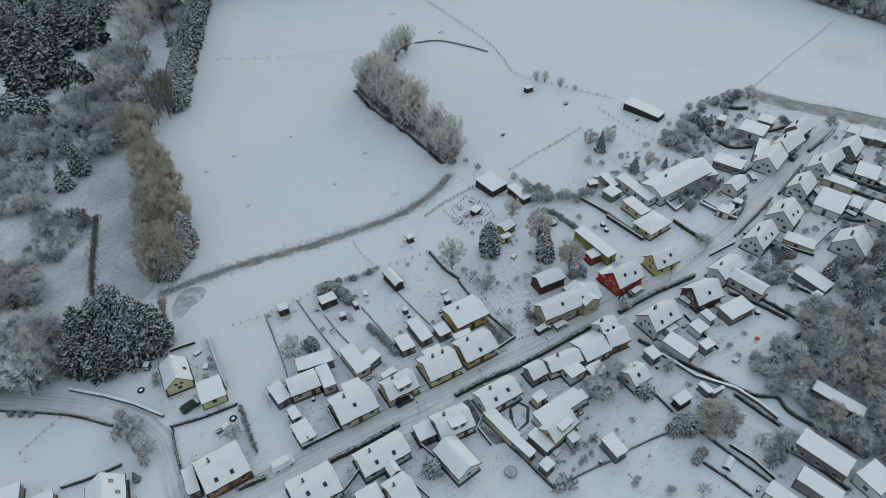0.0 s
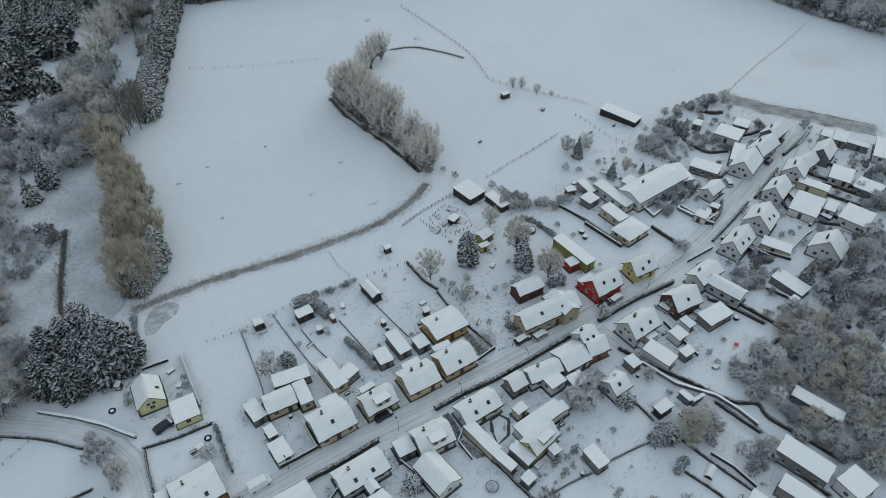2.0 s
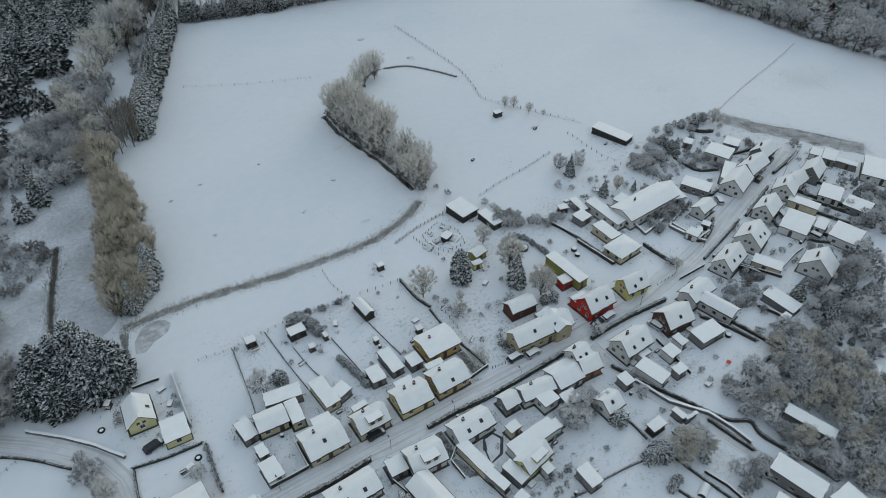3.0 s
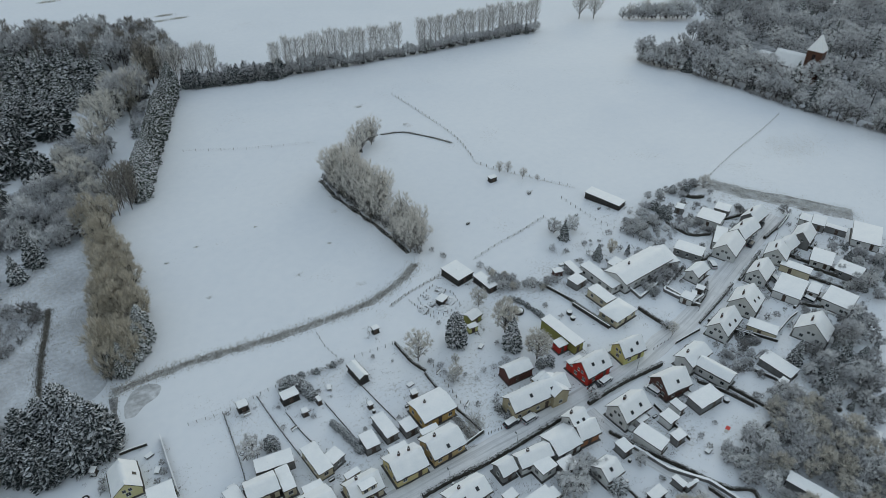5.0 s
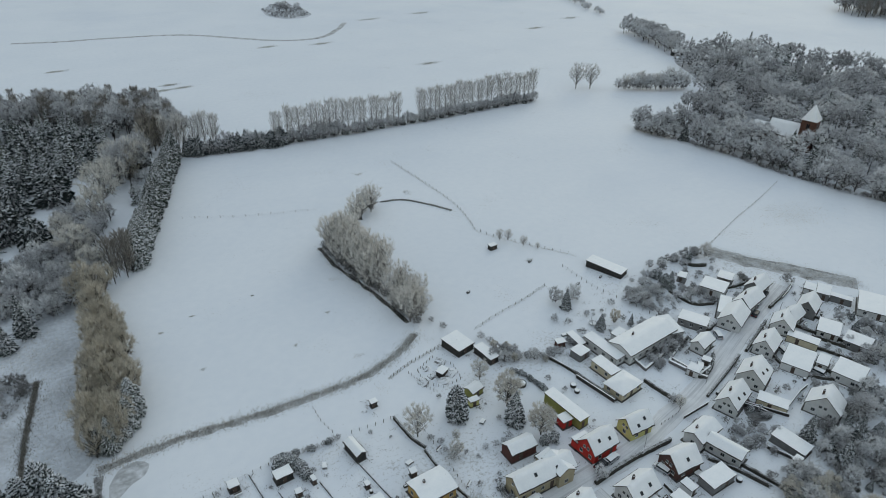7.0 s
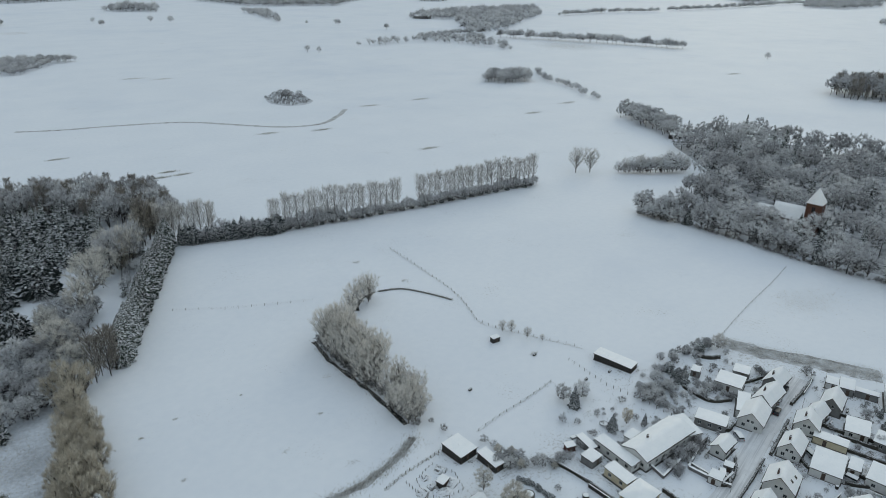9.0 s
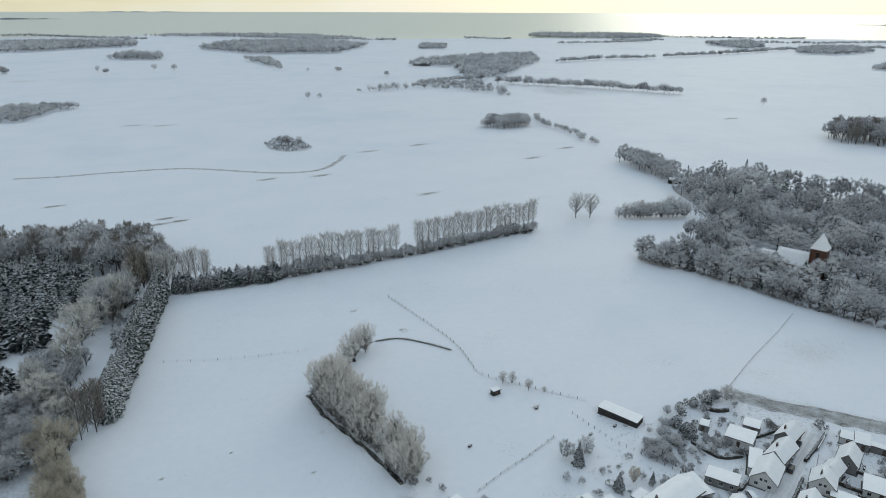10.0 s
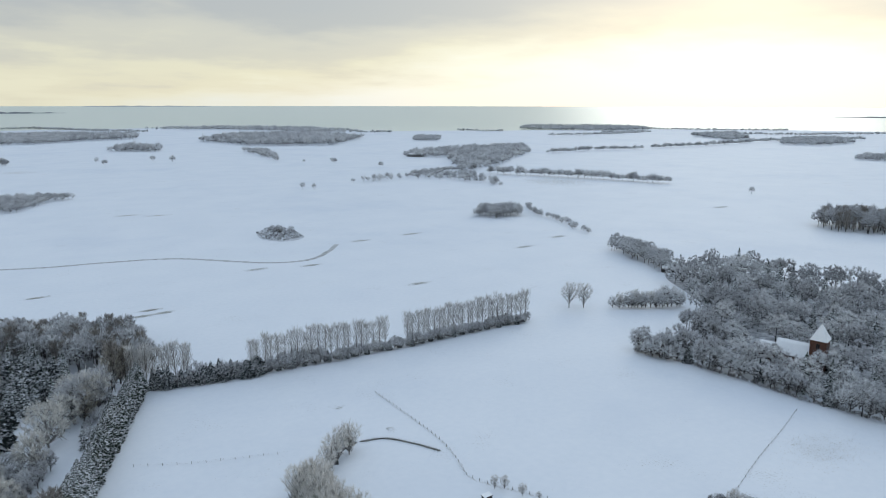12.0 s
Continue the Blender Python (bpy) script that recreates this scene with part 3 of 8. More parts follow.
def fir_boughs(rng, h, r, tiers=15, per=14, droop=0.4, tip=0.0, wide=0.13, hang=0.5):
    """Drooping boughs in whorls: each a ragged tongue with a snowy back, a dark fringe that hangs from both rims, and a tip."""
    tris = []
    for i in range(tiers):
        u = (i + 0.4) / tiers
        z = h * (0.05 + 0.93 * u)
        rr = r * ((1 - u) ** 0.8 if tip == 0 else max(0.0, 1 - u ** 2.4) ** tip) + 0.07 * r
        count = max(6, int(per * (1 - 0.6 * u if tip == 0 else 1 - 0.35 * u * u)))
        for j in range(count):
            az = 2 * math.pi * (j + rng.uniform(-0.45, 0.45)) / count + i
            out = np.array((math.cos(az), math.sin(az), 0.0))
            side = np.array((-out[1], out[0], 0.0))
            ln = rr * rng.uniform(0.72, 1.12)
            root = np.array((0, 0, z + rng.uniform(-0.45, 0.45) * h / tiers))
            dr = droop * rng.uniform(0.7, 1.3)
            spine, rims = [], []
            for k in range(5):
                q = 0.28 + 0.72 * k / 4
                c = root + out * ln * q + (0, 0, ln * (0.14 * q - dr * q * q)) + rng.normal(size=3) * 0.035 * rr
                w = (wide * ln + 0.12) * (0.55 + 0.9 * math.sin(math.pi * (0.12 + 0.8 * k / 4))) * rng.uniform(0.6, 1.3)
                spine.append(c)
                rims.append([c + side * s * w * rng.uniform(0.6, 1.3) - out * 0.3 * w + (0, 0, -w * rng.uniform(0.45, 1.3)) for s in (-1, 1)])
            for k in range(4):
                for s in (0, 1):
                    if rng.random() < 0.9:
                        tris.append((spine[k], rims[k][s], spine[k + 1]))
                    tris.append((rims[k][s], rims[k + 1][s], spine[k + 1]))
                    low_p = (rims[k][s] + rims[k + 1][s]) / 2 + (0, 0, -hang * rng.uniform(0.5, 1.4) * (0.1 * ln + 0.25)) + out * rng.uniform(-0.2, 0.1)
                    tris.append((rims[k][s], low_p, rims[k + 1][s]))
    for j in range(6):
        az = j * 1.05
        o, o2 = (np.array((math.cos(b), math.sin(b), 0)) * 0.03 * h for b in (az, az + 1.05))
        tris.append((np.array((0, 0, 0.88 * h)) + o, np.array((0, 0, 0.88 * h)) + o2, np.array((0, 0, h))))
    tris = np.array(tris, dtype=float)
    tris[:, :, 2] = np.maximum(tris[:, :, 2], 0.02)
    return tris, np.zeros(len(tris), bool)


def wood_mesh(segs, mat="bark"):
    bm = bmesh.new()
    for i, (p, q, a, b) in enumerate(segs):
        limb(bm, p, q, a, b, 6 if i < 2 else 3)
    return mesh_of(bm, mat, "trunk")


TREES = {}


def tree_kind(key, name, segs, crown, mat, label, category="tree"):
    """A first tree of a kind, whose copies stand in the plan; it waits as data until planted."""
    rng = np.random.default_rng(len(TREES))
    tris, bare = crown
    pick = rng.choice(len(tris), int(len(tris) * 0.36), replace=False)
    few = tris[pick]
    mid = few.mean(axis=1, keepdims=True)
    TREES[key] = (name, wood_mesh(segs, "bark_pale" if mat in ("twigs_pale", "twigs_willow", "twigs_cream") else "bark") if segs else None, tri_mesh("crown", tris, mat, bare), tris, label, category, mat,
                  tri_mesh("crown", mid + (few - mid) * 1.5, mat, bare[pick]), bare)


_rng = np.random.default_rng(5)
for _k, (_h, _r) in enumerate(((14, 5.6), (15, 5.0), (13, 6.0))):
    tree_kind(f"frost{_k}", "deciduous_tree", *leafless(_rng, _h, _r, 60, 46, 0.14, 0.13, 0.3, bare=0.12), "twigs_frost", "leafless tree with frosted grey-brown twigs")
    tree_kind(f"mid{_k}", "deciduous_tree", *leafless(_rng, _h, _r * 1.1, 64, 46, 0.1, 0.14, 0.2, bare=0.05), "twigs_mid", "broad leafless tree thick with frost")
    tree_kind(f"tan{_k}", "deciduous_tree", *leafless(_rng, _h, _r * 0.78, 60, 44, 0.0, 0.10, 0.9, 0.30, 0.2, -0.25, 0.2, 1.95), "twigs_tan", "tall leafless tree with pale tan frosted twigs")
    tree_kind(f"pale{_k}", "deciduous_tree", *leafless(_rng, _h, _r * 1.05, 62, 46, 0.04, 0.13, 0.4, bare=0.0), "twigs_pale", "leafless tree white with hoarfrost")
    tree_kind(f"poplar{_k}", "poplar_tree", *poplar(_rng, 18, 2.6 + 0.3 * _k, 66, 18, 0.11), "twigs_pale", "slender leafless poplar dusted with frost")
    tree_kind(f"darkpop{_k}", "poplar_tree", *poplar(_rng, 15, 2.5, 70, 26, 0.13, 0.05), "twigs_brown", "slender dark leafless poplar")
    tree_kind(f"bush{_k}", "bush", *leafless(_rng, 3.2, 1.9, 20, 30, 0.02, 0.09, 0.5, 0.36), "twigs_frost", "leafless garden bush dusted with snow", "bush")
    tree_kind(f"darkbush{_k}", "bush", *leafless(_rng, 3.2, 1.9, 20, 30, 0.02, 0.09, 0.5, 0.36, bare=0.2), "twigs_dark", "dark leafless bush with snow on its twigs", "bush")
    tree_kind(f"willow{_k}", "willow_tree", *leafless(_rng, _h, _r * 1.0, 72, 34, 0.0, 0.062, 1.1, 0.2, 0.35, -0.08, 0.12, 1.95), "twigs_willow", "tall willow thick with warm grey frosted twigs")
    tree_kind(f"thick{_k}", "shrub", *leafless(_rng, 6.0, 3.0, 38, 44, 0.02, 0.14, 0.35, 0.28, bare=0.05), "twigs_mid", "dense leafless shrub thick with hoarfrost", "shrub")
    tree_kind(f"tanthick{_k}", "thicket_tree", *leafless(_rng, 7.0, 3.2, 44, 46, 0.02, 0.13, 0.5, 0.27, 0.05, -0.1), "twigs_beige", "dense beige shrub tree dusted with frost", "shrub")
    tree_kind(f"greythick{_k}", "grey_shrub", *leafless(_rng, 6.0, 3.0, 36, 42, 0.02, 0.14, 0.35, 0.28, bare=0.12), "twigs_frost", "dense grey shrub dusted with frost", "shrub")
    tree_kind(f"fir{_k}", "fir_tree", [((0, 0, -0.3), (0, 0, 11), 0.25, 0.05)], fir_boughs(_rng, 14, 3.7 + 0.5 * _k, 19, 17, 0.45, 0.0, 0.07, 0.9), "fir_snowy", "dark fir tree loaded with snow")
    tree_kind(f"bigfir{_k}", "fir_tree", [((0, 0, -0.3), (0, 0, 11), 0.25, 0.05)], fir_boughs(_rng, 14, 4.2 + 0.4 * _k, 22, 20, 0.22, 0.9, 0.06, 0.7), "fir_needles", "broad dark fir tree loaded with snow")
    tree_kind(f"roundfir{_k}", "pine_tree", [((0, 0, -0.3), (0, 0, 8), 0.3, 0.08)], fir_boughs(_rng, 12, 5.5, 17, 25, 0.3, 0.6, 0.04, 0.9), "fir_snowy", "broad dark pine speckled with snow")
    tree_kind(f"column{_k}", "hedge_fir", [((0, 0, -0.3), (0, 0, 11), 0.25, 0.05)], fir_boughs(_rng, 14, 3.2, 26, 20, 0.45, 0.8, 0.06, 0.8), "fir_hedge", "tall dense hedge fir dusted with snow")
    tree_kind(f"broad{_k}", "deciduous_tree", *leafless(_rng, 17, 10.0 - 0.6 * _k, 120, 40, 0.1, 0.17, 0.2, 0.17, bare=0.05), "twigs_mid", "great broad leafless tree thick with frost")
    tree_kind(f"cream{_k}", "deciduous_tree", *leafless(_rng, 17, 8.0 - 0.5 * _k, 96, 44, 0.03, 0.13, 0.6, 0.2, bare=-0.1, reach=1.9), "twigs_cream", "great leafless tree pale with hoarfrost")
    tree_kind(f"fan{_k}", "deciduous_tree", *leafless(_rng, 14, 5.2, 60, 36, 0.2, 0.11, 0.45, 0.22, 0.0, -0.25, 0.15), "twigs_pale", "leafless fan-shaped field tree dusted with frost")
    tree_kind(f"yardfan{_k}", "deciduous_tree", *leafless(_rng, 11, 4.3, 64, 44, 0.12, 0.075, 0.5, 0.24, 0.05, -0.2, 0.12), "twigs_cream", "leafless fan-shaped garden tree pale with hoarfrost")
    tree_kind(f"yardtree{_k}", "deciduous_tree", *leafless(_rng, 12, 4.4, 84, 50, 0.08, 0.085, 0.35, 0.24, 0.05, -0.1), "twigs_beige", "dense beige garden tree dusted with snow")
    tree_kind(f"yew{_k}", "conifer", [((0, 0, -0.3), (0, 0, 9), 0.25, 0.05)], fir_boughs(_rng, 12, 3.2, 21, 22, 0.35, 0.55, 0.07, 0.9), "fir_snowy", "tall round-topped dark conifer under snow")
    tree_kind(f"smallfir{_k}", "conifer", [((0, 0, -0.3), (0, 0, 8), 0.3, 0.08)], fir_boughs(_rng, 12, 5.5, 9, 14, 0.3, 0.6, 0.07, 0.9), "fir_snowy", "small dark conifer dusted with snow")
    # coarser crowns for the woods that stand farther off
    tree_kind(f"woodgrey{_k}", "deciduous_tree", *leafless(_rng, _h, _r * 1.15, 62, 34, 0.2, 0.19, 0.3, 0.2, bare=0.2, blunt=0.1), "twigs_frost", "leafless tree with frosted grey-brown twigs")
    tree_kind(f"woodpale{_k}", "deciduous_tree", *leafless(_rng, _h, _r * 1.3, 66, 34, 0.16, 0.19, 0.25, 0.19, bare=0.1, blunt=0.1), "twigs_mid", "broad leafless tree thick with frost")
    tree_kind(f"woodfir{_k}", "fir_tree", [((0, 0, -0.3), (0, 0, 11), 0.25, 0.05)], fir_boughs(_rng, 14, 3.1, 10, 7, 0.4, 0.0, 0.1, 0.9), "fir_hedge", "dark fir tree loaded with snow")


def plant(key, x, y, size, seed, label="", group=""):
    """Stands one tree of a kind in the plan; size: its height."""
    if key.startswith("roundfir") and size < 5:
        key = "small" + key[5:]
    name, wood, crown, tris, lab, cat, mat, light, bare = TREES[key]
    rng = random.Random(seed)
    s = size / float(tris[:, :, 2].max())
    t = thing(name, pose(x, y, 0, 0, 0, rng.uniform(0, 360)) @ Matrix.Diagonal((s * rng.uniform(0.88, 1.12), s * rng.uniform(0.88, 1.12), s, 1)), label or lab, cat, group)
    if wood:
        part("trunk", wood, None, t)
    part("crown", light if (size < 2.6 and "fir" not in key) or math.hypot(x, y) > 260 else crown, None, t)
    return t


def inside(poly, x, y):
    hit, k = False, len(poly)
    for i in range(k):
        (x1, y1), (x2, y2) = poly[i], poly[i - 1]
        if (y1 > y) != (y2 > y) and x < (x2 - x1) * (y - y1) / (y2 - y1) + x1:
            hit = not hit
    return hit


def spots(poly, gap, seed):
    """Uneven places inside a plan polygon, about gap apart."""
    rng = random.Random(seed)
    xs, ys = [p[0] for p in poly], [p[1] for p in poly]
    res, x = [], min(xs)
    while x < max(xs):
        y = min(ys)
        while y < max(ys):
            px, py = x + rng.uniform(-0.45, 0.45) * gap, y + rng.uniform(-0.45, 0.45) * gap
            if inside(poly, px, py):
                res.append((px, py))
            y += gap
        x += gap
    return res


def along(line, gap, jitter=0.0, seed=0):
    """Places along a plan line, gap apart, with the heading in degrees."""
    rng = random.Random(seed)
    res, left = [], 0.0
    for (x1, y1), (x2, y2) in zip(line, line[1:]):
        d = math.hypot(x2 - x1, y2 - y1)
        s = left
        while s < d:
            res.append((x1 + (x2 - x1) * s / d + rng.uniform(-jitter, jitter), y1 + (y2 - y1) * s / d + rng.uniform(-jitter, jitter), math.degrees(math.atan2(y2 - y1, x2 - x1))))
            s += gap
        left = s - d
    return res


def wood_stuff(name, places, keys, height, seed, label, share=1.0, fat=1.0, spread=0.25):
    """A wood whose trees nobody could count, as one mesh a kind of twig: share of each crown's pieces, made fatter."""
    rng = np.random.default_rng(seed)
    piles = {}
    for x, y in places:
        key = keys[rng.integers(len(keys))]
        tris, mat, bare = TREES[key][3], TREES[key][6], TREES[key][8]
        pick = rng.choice(len(tris), min(len(tris), max(20, int(len(tris) * share))), replace=False)
        v = tris[pick]
        c = v.mean(axis=1, keepdims=True)
        v = c + (v - c) * fat
        s = height * rng.uniform(1 - spread, 1 + spread) / tris[:, :, 2].max()
        a = rng.uniform(0, 6.283)
        m = np.array(((math.cos(a), -math.sin(a), 0), (math.sin(a), math.cos(a), 0), (0, 0, 1)))
        piles.setdefault(mat, []).append((v @ m.T * s + (x, y, 0), bare[pick]))
        # the stem under the crown
        top = s * tris[:, :, 2].max() * 0.6
        stem = np.array([((x - 0.03 * top * math.cos(b), y - 0.03 * top * math.sin(b), 0), (x + 0.03 * top * math.cos(b), y + 0.03 * top * math.sin(b), 0), (x, y, top)) for b in (0.5, 1.6, 2.7)])
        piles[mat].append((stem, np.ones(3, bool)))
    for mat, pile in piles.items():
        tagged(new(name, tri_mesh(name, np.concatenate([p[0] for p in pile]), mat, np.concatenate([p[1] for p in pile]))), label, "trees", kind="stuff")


# ---- strips, hedges, fences ----


def rounded(line, step=3.0):
    """The line as a smooth curve through its points."""
    pts = [Vector((*p, 0)) for p in line]
    pts = [2 * pts[0] - pts[1]] + pts + [2 * pts[-1] - pts[-2]]
    res = []
    for i in range(1, len(pts) - 2):
        p0, p1, p2, p3 = pts[i - 1:i + 3]
        k = max(1, int((p2 - p1).length / step))
        for j in range(k):
            t = j / k
            res.append(0.5 * (2 * p1 + (p2 - p0) * t + (2 * p0 - 5 * p1 + 4 * p2 - p3) * t * t + (3 * p1 - 3 * p2 + p3 - p0) * t ** 3))
    return res + [pts[-2]]


def strip(name, line, width, z, mat, label, category="road", ragged=0.0, kind="structure", seed=1, across=4):
    pts = rounded(line)
    rng = random.Random(seed)
    bm = bmesh.new()
    uv = bm.loops.layers.uv.new("lane")
    rows, run = [], 0.0
    for i, p in enumerate(pts):
        d = (pts[min(i + 1, len(pts) - 1)] - pts[max(i - 1, 0)]).normalized()
        n = Vector((-d.y, d.x, 0))
        if i:
            run += (p - pts[i - 1]).length
        row = []
        for j in range(across + 1):
            u = j / across - 0.5
            off = rng.uniform(-ragged, ragged) if j in (0, across) else 0
            row.append((bm.verts.new(p + n * (u * width + off) + Vector((0, 0, z - (0.03 if j in (0, across) else 0)))), u + 0.5, run))
        rows.append(row)
    for r1, r2 in zip(rows, rows[1:]):
        for j in range(across):
            q = (r1[j], r2[j], r2[j + 1], r1[j + 1])
            f = bm.faces.new([k[0] for k in q])
            for loop, k in zip(f.loops, q):
                loop[uv].uv = k[1:]
    bmesh.ops.recalc_face_normals(bm, faces=bm.faces)
    if sum(f.normal.z for f in bm.faces) < 0:
        bmesh.ops.reverse_faces(bm, faces=bm.faces)
    return tagged(new(name, mesh_of(bm, mat, name)), label, category, kind=kind)


def hedge(line, height=1.2, width=0.9, label="clipped dark hedge capped with snow", mat="hedge_leaf", name="hedge", category="hedge", seed=3, shag=1.0):
    """A hedge with a lumpy body, snow on its top, and twigs that stand out."""
    rng = np.random.default_rng(seed + int(abs(line[0][0]) * 10))
    pts = rounded(line, 0.8)
    bm = bmesh.new()
    prof = ((-0.5, -0.05), (-0.52, 0.5), (-0.36, 0.92), (0.0, 1.0), (0.36, 0.92), (0.52, 0.5), (0.5, -0.05))
    rings = []
    for i, p in enumerate(pts):
        d = (pts[min(i + 1, len(pts) - 1)] - pts[max(i - 1, 0)]).normalized()
        n = Vector((-d.y, d.x, 0))
        k = rng.uniform(0.8, 1.15)
        rings.append([bm.verts.new(p + n * (u * width * rng.uniform(0.8, 1.2)) + Vector((0, 0, v * height * k))) for u, v in prof])
    for r1, r2 in zip(rings, rings[1:]):
        for j in range(len(prof) - 1):
            bm.faces.new((r1[j], r1[j + 1], r2[j + 1], r2[j]))
    for r in (rings[0], rings[-1]):
        bm.faces.new(r)
    bmesh.ops.recalc_face_normals(bm, faces=bm.faces)
    h = thing(name, Matrix(), label, category)
    part("body", bm, mat, h)
    if shag:
        c = np.array([tuple(p) for p in pts])
        k = int(len(pts) * 22 * shag)
        b = c[rng.integers(len(c), size=k)] + rng.normal(size=(k, 3)) * (0.32 * width, 0.32 * width, 0)
        b[:, 2] = rng.uniform(0.2, 0.95, k) * height
        w = unit(rng.normal(size=(k, 3)) + (0, 0, 0.6))
        part("twig_mass", tri_mesh("twig_mass", slivers(b, w, 0.5 * rng.uniform(0.5, 1.2, k), 0.12, rng), mat), None, h)["kind"] = "stuff"
    return h


POST = mesh_of(boxes((-0.055, 0.055, -0.055, 0.055, -0.2, 1.25), (-0.07, 0.07, -0.07, 0.07, 1.25, 1.33)), "fence_wood", "post")


def fence(line, gap=3.0, height=1.2, label="weathered post and wire field fence in the snow", rails=2, seed=2):
    f = thing("fence", Matrix(), label, "fence")
    rng = random.Random(seed)
    for x, y, a in along(line, gap):
        part("post", POST, None, f, at=pose(x, y, 0, rng.uniform(-3, 3), rng.uniform(-3, 3), a) @ Matrix.Diagonal((1, 1, height / 1.3, 1)))
    for i in range(rails):
        z = height * (0.45 + 0.4 * i)
        bm, prev = bmesh.new(), None
        for x, y in line:
            ring = [bm.verts.new((x, y, z + 0.02)), bm.verts.new((x + 0.02, y + 0.02, z)), bm.verts.new((x, y, z - 0.02)), bm.verts.new((x - 0.02, y - 0.02, z))]
            for k in range(4):
                if prev:
                    bm.faces.new((prev[k], prev[(k + 1) % 4], ring[(k + 1) % 4], ring[k]))
            prev = ring
        part("rail", bm, "fence_wood", f)
    return f


def board_fence(line, height=1.5, label="dark board fence capped with snow", mat="dark"):
    f = thing("board_fence", Matrix(), label, "fence")
    for x, y, a in along(line, 2.0):
        part("post", POST, None, f, at=pose(x, y, 0, 0, 0, a) @ Matrix.Diagonal((1, 1, height / 1.3, 1)))
    for (x1, y1), (x2, y2) in zip(line, line[1:]):
        d = math.hypot(x2 - x1, y2 - y1)
        m = pose(x1, y1, 0, 0, 0, math.degrees(math.atan2(y2 - y1, x2 - x1)))
        part("panel", boxes((0, d, -0.04, 0.04, 0.05, height - 0.1)), "wall_" + mat, f, at=m)
        part("snow_cap", boxes((0, d, -0.11, 0.11, height - 0.1, height + 0.06)), "roof_snow", f, at=m)
    return f


def stone_wall(line, height=1.0, width=0.5, label="low dark garden wall capped with snow"):
    f = thing("garden_wall", Matrix(), label, "wall")
    for (x1, y1), (x2, y2) in zip(line, line[1:]):
        d = math.hypot(x2 - x1, y2 - y1)
        m = pose(x1, y1, 0, 0, 0, math.degrees(math.atan2(y2 - y1, x2 - x1)))
        part("masonry", boxes((-0.1, d + 0.1, -width / 2, width / 2, -0.1, height)), "stone", f, at=m)
        part("snow_cap", drift(-0.1, d + 0.1, -width / 2 - 0.04, width / 2 + 0.04, lambda px, py: height, 0.09, int(d * 9), max(4, int(d)), 3), "roof_snow", f, at=m)
    return f


def grass_band(name, line, width, count, height, mat, label, seed):
    rng = np.random.default_rng(seed)
    c = np.array([tuple(p) for p in rounded(line, 1.0)])
    i = rng.integers(len(c), size=count)
    b = c[i] + rng.normal(size=(count, 3)) * (width * 0.3, width * 0.3, 0)
    b[:, 2] = -0.02
    w = unit(rng.normal(size=(count, 3)) * (0.5, 0.5, 0.2) + (0, 0, 1))
    tagged(new(name, tri_mesh(name, slivers(b, w, height * rng.uniform(0.4, 1.2, count), 0.16, rng), mat)), label, "grass", kind="stuff")


def sheet(name, poly, z, mat, label, category, shrink=1.0):
    bm = bmesh.new()
    cx, cy = sum(p[0] for p in poly) / len(poly), sum(p[1] for p in poly) / len(poly)
    poly = [(cx + (x - cx) * shrink, cy + (y - cy) * shrink) for x, y in poly]
    pts = rounded(poly + poly[:1], 1.2)[:-1]
    bm.faces.new([bm.verts.new((p.x, p.y, z)) for p in pts])
    bmesh.ops.recalc_face_normals(bm, faces=bm.faces)
    if sum(f.normal.z for f in bm.faces) < 0:
        bmesh.ops.reverse_faces(bm, faces=bm.faces)
    tagged(new(name, mesh_of(bm, mat, name)), label, category, kind="structure")


